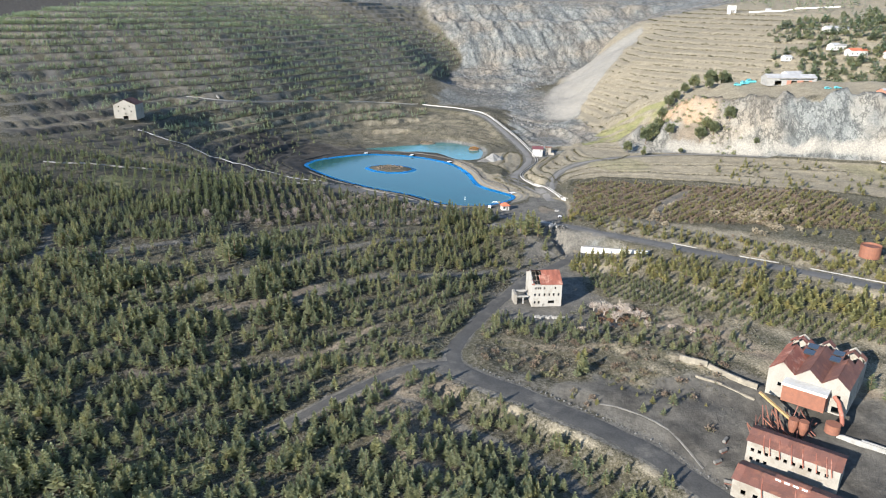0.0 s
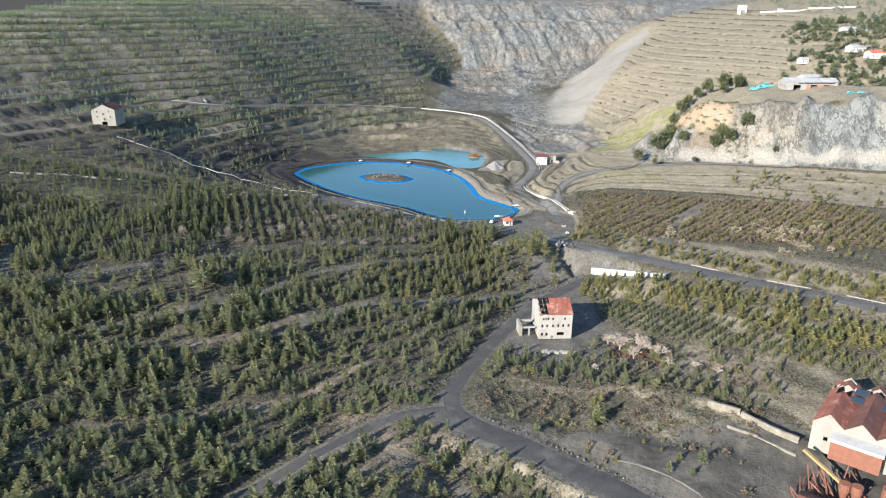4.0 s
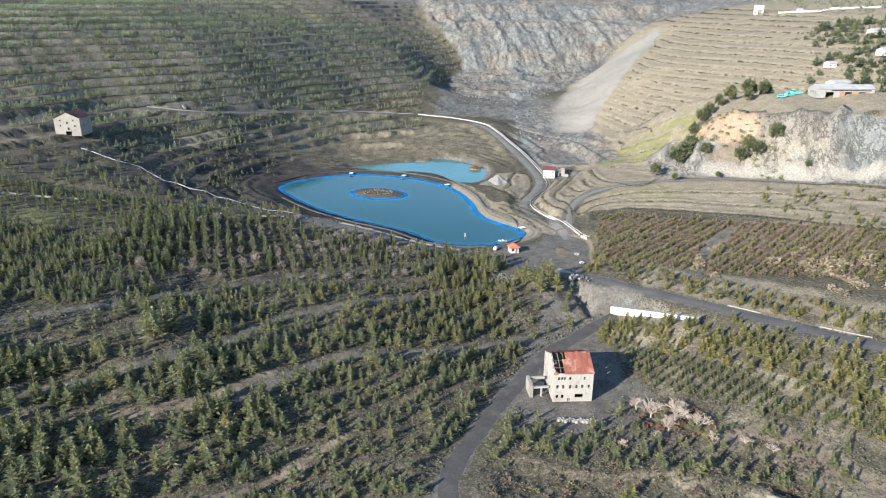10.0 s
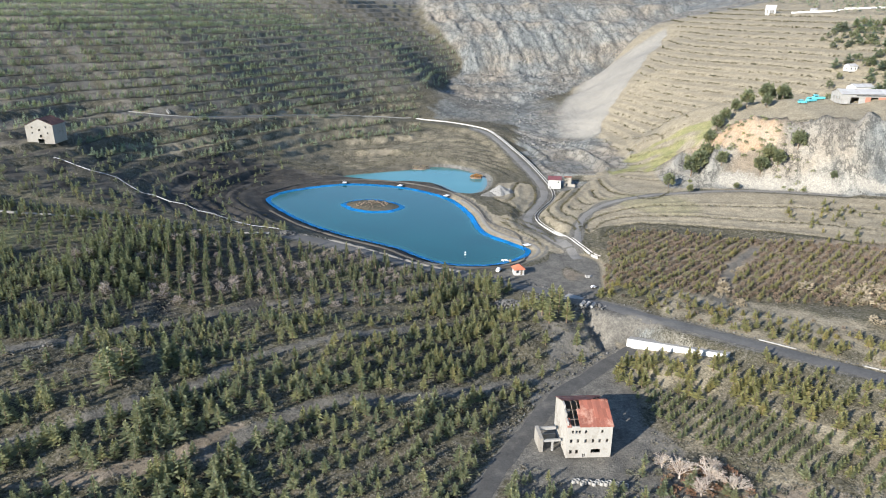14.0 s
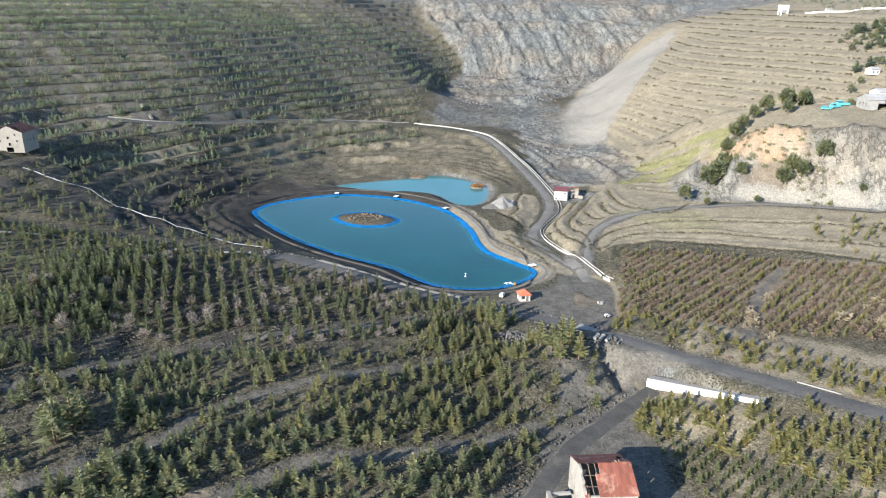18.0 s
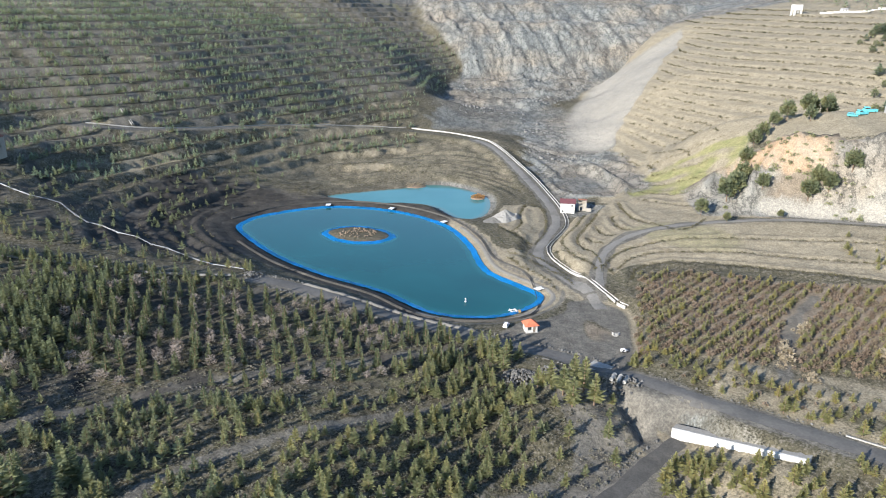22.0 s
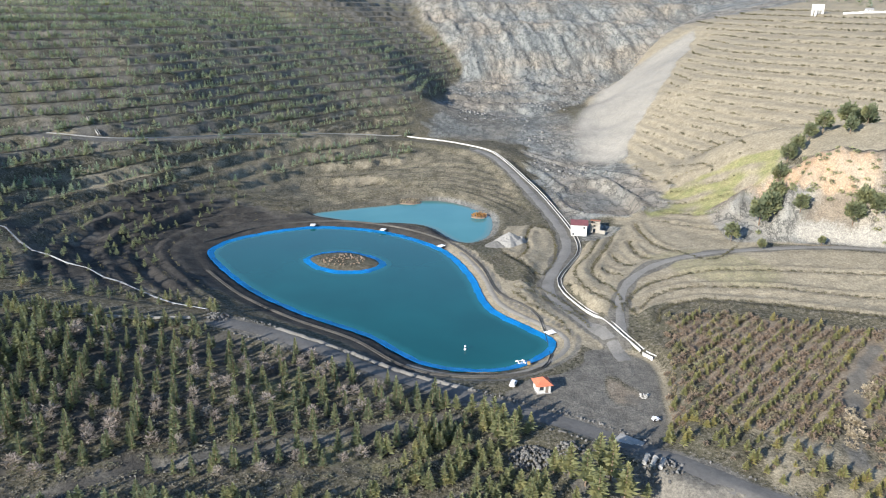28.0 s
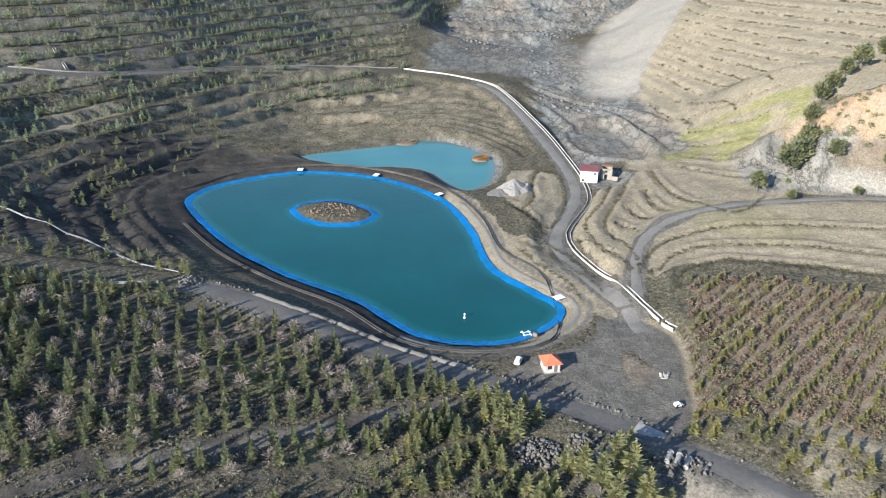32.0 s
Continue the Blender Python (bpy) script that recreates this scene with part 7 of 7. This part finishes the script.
def ledge(name, pts, top, tall, material, label):
    """A retaining wall in panels along a line on the slope."""
    line = spline(pts, step=4.5)
    w = thing(name, line[0, 0], line[0, 1], 0, 0, label, "wall")
    for p, q in zip(line[:-1], line[1:]):
        d = q - p
        z = (z_at(*p[:2]) + z_at(*q[:2])) / 2
        ob = slab(w, "wall_panel", 0.02, -0.35, -1.2, float(np.hypot(d[0], d[1])) - 0.02, 0.35, tall, material)
        ob.matrix_basis = pose(p[0] - line[0, 0], p[1] - line[0, 1], z, 0, -math.degrees(math.atan2(z_at(*q[:2]) - z_at(*p[:2]), np.hypot(d[0], d[1]))), math.degrees(math.atan2(d[1], d[0])))
    return w


ledge("stone_ledge", [(78.5, 208), (86, 203), (92, 197.5), (98, 192.5)], 0, 1.9, M_WALLSTONE, "worn pale stone retaining wall below the orchard terrace")
ledge("lower_ledge", [(81, 199.5), (88, 195), (96, 189)], 0, 0.8, M_WALLSTONE, "crumbling tan retaining wall above the dark yard")


# white retaining wall beside the lower road
def white_wall():
    w = thing("white_retaining_wall", 64.5, 311, 0, 0, "bright white concrete retaining wall below the road", "wall")
    n = 9
    for i in range(n):
        u, v = i / n, (i + 1) / n
        x0, y0, x1, y1 = 25.5 * u, -20.2 * u, 25.5 * v, -20.2 * v
        bm = bmesh.new()
        t0, t1 = -1.5 + 4.9 * u, -1.5 + 4.9 * v
        b0, b1 = -4.8 + 6.9 * u, -4.8 + 6.9 * v
        nx_, ny_ = 0.31 * 0.62, 0.31 * 0.78
        g = 0.006
        c = [(x0 + g, y0, b0), (x1 - g, y1, b1), (x1 - g, y1, t1), (x0 + g, y0, t0)]
        f = [bm.verts.new(p) for p in c] + [bm.verts.new((p[0] + nx_ * 1.6, p[1] + ny_ * 1.6, p[2])) for p in c]
        for q in ((0, 1, 2, 3), (7, 6, 5, 4), (3, 2, 6, 7), (0, 4, 5, 1), (1, 5, 6, 2), (0, 3, 7, 4)):
            bm.faces.new([f[k] for k in q])
        part("wall_panel", bm, M_WHITE, w)
        a0 = math.degrees(math.atan2(-20.2, 25.5))
        ob = slab(w, "backfill_slab", 0.01, 0.52, -1.5, 3.6, 3.0, -0.1, M_GRAVEL, "grey gravelled slab behind the wall")
        ob.matrix_basis = pose(x0, y0, t0 - 0.02, 0, -8.4, a0)


white_wall()


# ---- channels, pipes and gutters ----
def gutter(name, pts, width, tall, material, label, lift=0.0, step=5.0, wall=0.18):
    """A U-shaped concrete channel in lengths laid end to end on the ground."""
    line = spline(pts, step=step)
    g = thing(name, line[0, 0], line[0, 1], 0, 0, label, "channel")
    o = offsets(line)
    zz = land_z(line[:, 0], line[:, 1])
    zz = np.convolve(np.r_[zz[0], zz, zz[-1]], [0.25, 0.5, 0.25], "valid") + lift
    x0, y0 = line[0, :2]
    half = [(-width / 2, -0.5), (-width / 2, tall), (-width / 2 + wall, tall), (-width / 2 + wall, tall * 0.2)]
    # bed coloured dark to stand for the shadow between the walls
    bed = [(-width / 2 + wall, tall * 0.2), (width / 2 - wall, tall * 0.2)]
    for i in range(len(line) - 1):
        for name_, prof, mat_ in (("channel_wall", half, material), ("channel_wall", [(-p, q) for p, q in half[::-1]], material), ("shaded_channel_bed", bed, M_SLAG)):
            bm = bmesh.new()
            ends = []
            for j, k in ((i, 0.004), (i + 1, 0.996)):
                p = line[i, :2] + (line[i + 1, :2] - line[i, :2]) * k
                z = zz[i] + (zz[i + 1] - zz[i]) * k
                ends.append([bm.verts.new((p[0] + o[j, 0] * a - x0, p[1] + o[j, 1] * a - y0, z + b)) for a, b in prof])
            a, b = ends
            for c in range(len(prof) - 1):
                bm.faces.new((a[c], a[c + 1], b[c + 1], b[c]))
            if len(prof) > 2:
                bm.faces.new(a)
                bm.faces.new(b[::-1])
            part(name_, bm, mat_, g)
    return g


gutter("white_channel", [(66.5, 384), (63, 391), (59, 404), (55, 415), (50.5, 431), (50.5, 445), (56, 458), (64, 477), (65.5, 502), (63, 534), (58, 574), (50, 606), (42, 630), (33, 647), (10, 664), (-20, 675)], 1.6, 0.5, M_CHANNEL, "white concrete channel beside the valley road", 0.05)
gutter("channel_stub", [(69, 379.5), (66.8, 383)], 1.8, 0.8, M_CHANNEL, "short broken piece of white channel", 0.1, 2.0)
gutter("hill_channel", [(-24, 676), (-53, 663), (-82, 643), (-116, 614), (-145, 584), (-171, 561), (-199, 551)], 0.55, 0.35, M_CONCRETE, "pale concrete channel along the terraced hill", 0.15)
gutter("hill_chute", [(-176, 560), (-184, 569), (-192, 580)], 1.2, 0.4, M_CONCRETE, "pale concrete chute down the hillside", 0.1)
gutter("road_gutter", [(-215, 372), (-160, 387), (-110, 389), (-91, 390), (-74, 393.5)], 0.5, 0.4, M_CONCRETE, "pale concrete gutter along the upper road", 0.25)
for run in ([(103, 300), (112, 293.5)], [(127, 283), (140, 275)], [(150, 268.5), (166, 257), (184, 244.5)]):
    gutter("lower_road_gutter", run, 0.36, 0.24, M_CONCRETE, "pale kerb gutter along the lower road", 0.1)
ring = np.vstack([POND, POND[:1]])
o_ring = offsets(POND, True)
o_ring = np.vstack([o_ring, o_ring[:1]])
RAIL = ring - o_ring * 6.4
gutter("pond_drain", [tuple(p) for p in RAIL[4:-4:9]], 0.9, 0.45, M_SLAG, "dark drain channel round the pond bank", 0.02)
near_side = (RAIL[:, 0] > -8) & (RAIL[:, 1] < 480)
strip("track_pond", (ring - o_ring * 4.2)[near_side], 2.0, M_TRACK_PALE, "pale gravel track round the pond bank", 0.05, 0.2)
gutter("yard_drain", [(47, 187.5), (53, 185.5), (60, 181.5), (66, 176), (70, 168), (72, 163)], 0.5, 0.22, M_DUST, "thin pale drain curving across the dark yard", 0.02, 3.0)
gutter("side_gutter", [(262, 415), (285, 392), (300, 370)], 0.8, 0.5, M_WHITE, "white gutter beside the plateau track", 0.1)


def pipe_run():
    p = thing("twin_pipes", -71, 399, 0, 0, "pair of pale pipes on supports crossing the slope", "pipeline")
    line = spline([(-71, 400), (-84, 405), (-100, 415), (-122, 427), (-139, 433), (-153, 440), (-165, 452), (-177, 450), (-198, 456)], step=7.0)
    for s in (-0.2, 0.2):
        o = offsets(line)
        q = line + o * s
        z = land_z(q[:, 0], q[:, 1]) + 0.75
        for i in range(len(q) - 1):
            bm = bmesh.new()
            tube(bm, [(q[i, 0] + 71, q[i, 1] - 399, z[i]), (q[i + 1, 0] + 71, q[i + 1, 1] - 399, z[i + 1])], 0.12, 8)
            part("pipe_length", bm, M_STEEL, p)
    for x, y in line[::1]:
        slab(p, "support", x + 71 - 0.5, y - 399 - 0.12, z_at(x, y) - 0.4, x + 71 + 0.5, y - 399 + 0.12, z_at(x, y) + 0.55, M_SLAG)


pipe_run()

# ---- round the pond ----
def jetty(x, y, turn):
    b = thing("jetty", x, y, 1.15, turn, "small pale plank jetty at the pond edge", "jetty", "jetties of the pond")
    for i in range(5):
        slab(b, "plank", -1.2 + 0.5 * i, -1.7, 0.12, -0.75 + 0.5 * i, 1.7, 0.2, M_PVC)
    for y0 in (-1.3, 1.1):
        slab(b, "beam", -1.25, y0, -0.1, 1.3, y0 + 0.2, 0.12, M_WOOD)
    return b


for x, y, a in ((-57, 512.5, 3), (-23, 506.5, -20), (4.5, 484, -40), (40.5, 399, -60)):
    jetty(x, y, a)


def buoy():
    b = thing("buoy", 12.5, 388.6, 0.0, 20, "small white instrument buoy afloat on the pond", "buoy")
    bm = bmesh.new()
    drum(bm, 0, 0, -0.15, 0.3, 0.36, 0.4, 14)
    part("float", bm, M_PVC, b)
    bm = bmesh.new()
    tube(bm, [(0, 0, 0.3), (0, 0, 1.6)], 0.06, 6)
    part("mast", bm, M_PVC, b)
    slab(b, "sensor_box", -0.2, -0.2, 1.0, 0.2, 0.2, 1.4, M_PAINT)


buoy()


def raft():
    b = thing("pump_raft", 29, 378.6, 0.9, 12, "white intake frame with short pipes at the pond edge", "pump")
    for k in (-0.9, 0.9):
        bm = bmesh.new()
        tube(bm, [(k, -1.2, 0.5), (k, 1.4, 0.3), (k, 2.4, -0.6)], 0.16, 8)
        part("pipe", bm, M_PVC, b)
    for k in (-0.8, 0.6):
        bm = bmesh.new()
        bar(bm, (-1.3, k, 0.5), (1.3, k, 0.5), 0.14)
        part("rail", bm, M_PVC, b)
    slab(b, "motor_box", 1.6, -1.4, 0.0, 2.4, -0.6, 0.8, M_YELLOW)


raft()


def islet(x, y, r0, h, seed, label, material):
    """A low islet of earth covered with reeds."""
    b = thing("reed_islet", x, y, -1.3, 0, label, "islet")
    bm = bmesh.new()
    bmesh.ops.create_icosphere(bm, subdivisions=2, radius=1.0)
    r = random.Random(seed)
    for v in bm.verts:
        k = r.uniform(0.85, 1.15)
        v.co = Vector((v.co.x * r0 * k, v.co.y * r0 * 0.7 * k, max(v.co.z, -0.2) * h * 0.5))
    part("earth", bm, M_SOIL, b)
    vs, fs, base = [], [], 0
    for _ in range(90):
        a, q = r.uniform(0, 6.28), math.sqrt(r.random()) * 0.9
        px_, py_ = r0 * q * math.cos(a), 0.7 * r0 * q * math.sin(a)
        tv, tf = TEMPLATES["shrub_far"][r.randrange(4)]
        s = h * r.uniform(0.5, 0.9)
        vs.append(tv * np.array([s * 0.6, s * 0.6, s]) + np.array([px_, py_, h * 0.5 * math.sqrt(max(0, 1 - q * q)) - 0.1]))
        fs.append(tf + base)
        base += len(tv)
    ob = new("reeds", quick_mesh("reeds", np.concatenate(vs), np.concatenate(fs), material))
    ob.parent = b


M_SOIL = surface("islet_earth", (0.17, 0.13, 0.095), (0.22, 0.165, 0.115), 1.0)
islet(-13, 562, 6.5, 2.2, 1, "low islet of straw-coloured reeds in the far pond", M_STRAW)
islet(23.5, 536, 4.2, 2.6, 2, "rounded islet of orange reeds in the far pond", M_REED)


def heap(name, x, y, r0, h, material, label, seed, hollow=False):
    b = bmesh.new()
    n, m = 28, 10
    r = random.Random(seed)
    rings = []
    for j in range(m + 1):
        q = j / m
        ring_ = []
        for i in range(n):
            a = 6.2832 * i / n
            k = 1 + 0.12 * math.sin(3 * a + seed) + 0.06 * math.sin(7 * a)
            z = h * (1 - q) ** 0.9 * (1 + 0.06 * r.uniform(-1, 1))
            if hollow and math.sin(a - 0.4) < -0.2:
                z *= 0.55
            px_, py_ = r0 * q * k * math.cos(a), r0 * q * k * math.sin(a)
            gz = z_at(x + px_, y + py_) - z_at(x, y) if j > m * 0.6 else 0
            ring_.append(b.verts.new((px_, py_, z + gz - 0.1)) if j else None)
        rings.append(ring_)
    tip = b.verts.new((0, 0, h))
    for i in range(n):
        b.faces.new((tip, rings[1][i], rings[1][(i + 1) % n]))
    for j in range(1, m):
        for i in range(n):
            b.faces.new((rings[j][i], rings[j + 1][i], rings[j + 1][(i + 1) % n], rings[j][(i + 1) % n]))
    ob = part(name, b, material, None, label)
    ob.matrix_basis = pose(x, y, z_at(x, y))
    return tagged(ob, "", "heap")


heap("gravel_cone", 35, 489, 7.5, 5.0, M_GRAVEL, "cone of pale gravel on the spit between the ponds", 1)
heap("earth_mound", 41.5, 330, 3.4, 1.3, M_TRACK_PALE, "low pale heap of earth by the culvert", 5)
heap("earth_mound", 44, 325, 3.0, 1.1, M_TRACK_PALE, "low tan heap of earth beside the gully", 7)
heap("gravel_mound", 28.5, 485, 5, 2.2, M_DUST, "low heap of grey gravel beside the cone", 3)


def stone_heap(name, x, y, r0, h, count, material, label, seed):
    """A heap of separate blocks."""
    hp = thing(name, x, y, z_at(x, y), 0, label, "stone heap")
    r = random.Random(seed)
    kinds = [rock_mesh("stone", seed + k, material) for k in range(4)]
    for i in range(count):
        a, q = r.uniform(0, 6.28), math.sqrt(r.random())
        px_, py_ = r0 * q * math.cos(a), 0.75 * r0 * q * math.sin(a)
        s = r.uniform(0.5, 1.1)
        z = z_at(x + px_, y + py_) - z_at(x, y) + h * (1 - q ** 1.5) * r.uniform(0.6, 1.0) + 0.1
        share("stone", kinds[i % 4], hp, Matrix.LocRotScale((px_, py_, z), Euler((r.uniform(0, 6), r.uniform(0, 6), r.uniform(0, 6))), (s, s, s)))


stone_heap("block_heap", 26.5, 331.5, 5.2, 1.5, 240, M_STONE, "heap of dark broken stone blocks at the forest edge", 21)
stone_heap("rubble_heap", 36, 334, 3.4, 0.9, 60, M_STONE, "low heap of grey rubble by the culvert", 22)
stone_heap("pipe_rubble", -66.5, 396, 4.0, 1.2, 70, M_STONE, "rubble and broken concrete at the end of the pipes", 23)
stone_heap("yard_rubble", 60.5, 359, 1.6, 0.4, 16, M_CONCRETE, "scattered pale rubble at the edge of the yard", 24)
stone_heap("culvert_rubble", 55.5, 326, 5.0, 1.0, 70, M_STONE, "broken stones in the gully under the road", 25)
stone_heap("island_stones", -35.5, 465.5, 9.5, 0.5, 90, M_SOIL, "brown stones and earth on the small island", 26)


def boulder_row(name, line, off, every, lo, hi, label, seed, span=(0.0, 1.0)):
    """Boulders along the edge of a road."""
    r = random.Random(seed)
    x, y = walk_line(line, off, every, 0.5)
    n = len(x)
    x, y = x[int(span[0] * n):int(span[1] * n)], y[int(span[0] * n):int(span[1] * n)]
    row = thing(name, float(x[0]), float(y[0]), 0, 0, label, "boulders")
    kinds = [rock_mesh("boulder", seed + k, M_STONE) for k in range(3)]
    z = land_z(x, y)
    for i in range(len(x)):
        s = r.uniform(lo, hi)
        share("boulder", kinds[i % 3], row, Matrix.LocRotScale((x[i] - x[0] + r.uniform(-.4, .4), y[i] - y[0] + r.uniform(-.4, .4), z[i] + 0.15 * s), Euler((r.uniform(0, 6), r.uniform(0, 6), r.uniform(0, 6))), (s, s * 0.9, s * 0.8)))


boulder_row("pond_road_boulders", LINES["road_pond"], -4.2, 1.1, 0.5, 1.3, "broken stones along the pond side of the road", 31, (0.30, 0.62))
boulder_row("plantation_stones", LINES["road_pond"], 5.2, 1.3, 0.4, 1.1, "line of stones along the plantation side of the road", 32, (0.30, 0.60))
boulder_row("mill_road_boulders", LINES["road_mill"], -4.0, 1.6, 0.5, 1.2, "stones along the edge of the slag road", 33, (0.52, 0.98))
boulder_row("track_stones", TRACK_LINES["track_upper"], 3.0, 1.2, 0.4, 1.1, "rubble bank beside the dirt track", 34)
boulder_row("plant_road_stones", LINES["road_plant"], -5.4, 1.5, 0.4, 1.1, "rubble along the plant road", 35, (0.1, 0.9))
boulder_row("field_stones", LINES["road_pond"], -4.6, 1.6, 0.3, 0.9, "pale stones along the orchard side of the road", 36, (0.64, 0.95))


def parapet():
    line = spline([(-47, 391.5), (-34, 384.8), (-20, 378.2), (-8, 371), (4, 364.5), (14, 360.5)], step=1.2)
    o = offsets(line)
    prof = ((-1.3, -0.3), (-0.8, 0.3), (-0.3, 0.62), (0.3, 0.6), (0.7, 0.3), (1.2, -0.3))
    vs = []
    for i in range(len(line)):
        q = line[i][None] + o[i][None] * (np.array([a for a, _ in prof]) * (1 + 0.18 * math.sin(1.3 * i)))[:, None]
        end = min(1.0, i / 3, (len(line) - 1 - i) / 3)
        zz = land_z(q[:, 0], q[:, 1]) + np.array([c * (end if c > 0 else 1) for _, c in prof]) * (1 + 0.55 * grain(q[:, 0], q[:, 1], 1.3, 4))
        vs.append(np.stack([q[:, 0], q[:, 1], zz], -1))
    n = len(prof)
    f = [(i * n + j, i * n + j + 1, (i + 1) * n + j + 1, (i + 1) * n + j) for i in range(len(line) - 1) for j in range(n - 1)]
    berm = new("dam_berm", quick_mesh("dam_berm", np.concatenate(vs), f, M_DUST))
    tagged(berm, "low pale gravel berm on the dam beside the road", "berm")
    c = thing("culvert_slab", 50.6, 337.0, z_at(50.6, 337.0), -38, "pale concrete slab carrying the road over the culvert", "slab")
    slab(c, "deck", -3.2, -2.9, 0.02, 3.2, 2.9, 0.24, M_CONCRETE)
    slab(c, "kerb", -3.2, -3.3, -0.2, 3.2, -2.904, 0.7, M_CONCRETE)
    for i in range(3):
        t = thing("concrete_pipe", 52.5 + 1.6 * i, 328.5 - 0.9 * i, z_at(52.5 + 1.6 * i, 328.5 - 0.9 * i) + 0.35, 60, "grey concrete culvert pipe lying in the gully", "pipe", "culvert pipes")
        bm = bmesh.new()
        tube(bm, [(-1.6, 0, 0.2), (1.6, 0, 0.2)], 0.55, 12)
        part("barrel", bm, M_CONCRETE, t)
        bm = bmesh.new()
        tube(bm, [(1.45, 0, 0.2), (1.75, 0, 0.2)], 0.68, 12)
        part("collar", bm, M_CONCRETE, t)


parapet()


def pipe_stack():
    """Short concrete pipes standing in a row before the mill."""
    for i in range(14):
        x, y = 35.0 + 0.95 * i, 241.6 - 0.10 * i + 0.4 * math.sin(i * 2.3)
        t = thing("concrete_ring", x, y, z_at(x, y) - 0.05, 20 * i, "short grey concrete ring lying before the mill", "concrete ring", "concrete rings by the mill")
        bm = bmesh.new()
        for k in range(14):
            a, b = 6.2832 * k / 14, 6.2832 * (k + 1) / 14
            q = [bm.verts.new((r0 * math.cos(u), r0 * math.sin(u), z)) for r0 in (0.42, 0.56) for u in (a, b) for z in (0, 0.95)]
            for f in ((4, 6, 7, 5), (2, 0, 1, 3), (1, 5, 7, 3), (0, 2, 6, 4)):
                bm.faces.new([q[j] for j in f])
        bmesh.ops.remove_doubles(bm, verts=bm.verts[:], dist=0.002)
        part("barrel", bm, M_CONCRETE, t)
        # dark sheet on the bottom in place of the shade inside the ring
        slab(t, "hollow_shade", -0.3, -0.3, 0.02, 0.3, 0.3, 0.06, M_HOLLOW_SHADE)


pipe_stack()


def storage_tank():
    b = thing("rusty_tank", 178, 276.5, z_at(178, 276.5) - 0.2, 0, "round open tank of rust-orange steel plates", "tank")
    n, r0, h = 14, 4.0, 5.2
    for i in range(n):
        bm = bmesh.new()
        a0, a1 = 6.2832 * i / n, 6.2832 * (i + 1) / n
        q = [bm.verts.new((r_ * math.cos(u), r_ * math.sin(u), z)) for r_ in (r0 - 0.1, r0) for u in (a0 + 0.004, (a0 + a1) / 2, a1 - 0.004) for z in (0, h)]
        for f in ((6, 8, 9, 7), (8, 10, 11, 9), (2, 0, 1, 3), (4, 2, 3, 5), (1, 7, 9, 3), (3, 9, 11, 5)):
            bm.faces.new([q[j] for j in f])
        part("steel_plate", bm, M_RUST_ORANGE, b)
    bm = bmesh.new()
    drum(bm, 0, 0, h - 1.0, h - 0.9, r0 - 0.12, r0 - 0.12, 28)
    part("sunk_lid", bm, M_RUST_DARK, b, "dark rusty sunken lid")
    bm = bmesh.new()
    tube(bm, [(r0 + 0.1, -0.6, 0.2), (r0 + 0.1, -0.6, h)], 0.08, 6)
    part("standpipe", bm, M_RUST_DARK, b)


storage_tank()


def vehicle(name, x, y, turn, l, w, h, material, label, cabin=0.55):
    b = thing(name, x, y, z_at(x, y) + 0.02, turn, label, "vehicle")
    body = bmesh.new()
    box(body, -l / 2, -w / 2, 0.35, l / 2, w / 2, h * 0.55)
    bmesh.ops.bevel(body, geom=body.edges[:], offset=0.10, segments=2, affect="EDGES")
    part("body", body, material, b)
    cab = bmesh.new()
    v = box(cab, -l / 2 + 0.1, -w / 2 + 0.08, h * 0.55 - 0.02, -l / 2 + 0.1 + l * cabin, w / 2 - 0.08, h)
    for p in v[4:]:
        p.co.x = p.co.x * 0.86
        p.co.y *= 0.86
    part("cabin", cab, material, b)
    glass = bmesh.new()
    box(glass, -l / 2 + 0.25, -w / 2 + 0.04, h * 0.62, -l / 2 - 0.1 + l * cabin, w / 2 - 0.04, h * 0.86)
    part("window", glass, M_GLASS_DARK, b)
    for sx in (-1, 1):
        for sy in (-1, 1):
            wh = bmesh.new()
            tube(wh, [(sx * l * 0.32, sy * (w / 2 - 0.05) - 0.1, 0.33), (sx * l * 0.32, sy * (w / 2 - 0.05) + 0.1, 0.33)], 0.33, 12)
            part("wheel", wh, M_RUBBER, b)
    return b


vehicle("white_van", 25.2, 363.6, 70, 3.4, 1.5, 1.5, M_PAINT, "white pickup parked beside the pond bank", 0.6)
vehicle("white_cart", 60.3, 347.2, 15, 2.2, 1.2, 1.1, M_PAINT, "small white cart standing on the dark yard")
vehicle("turquoise_truck", 216.5, 507, 8, 7.0, 2.4, 2.8, M_TURQUOISE, "turquoise truck parked beside the workshop", 0.35)
vehicle("turquoise_truck", 211, 504, 20, 6.0, 2.4, 2.6, M_TURQUOISE, "turquoise truck parked by the plateau trees", 0.35)
vehicle("turquoise_van", 205, 501.5, -10, 4.6, 2.0, 2.0, M_TURQUOISE, "small turquoise van near the cliff edge", 0.6)
vehicle("green_car", 258, 470, 4, 4.4, 1.8, 1.5, M_TURQUOISE, "green car parked on the plateau yard")
vehicle("green_car", 252, 470.5, 3, 4.4, 1.8, 1.5, M_TURQUOISE, "dull green car parked beside another on the plateau")
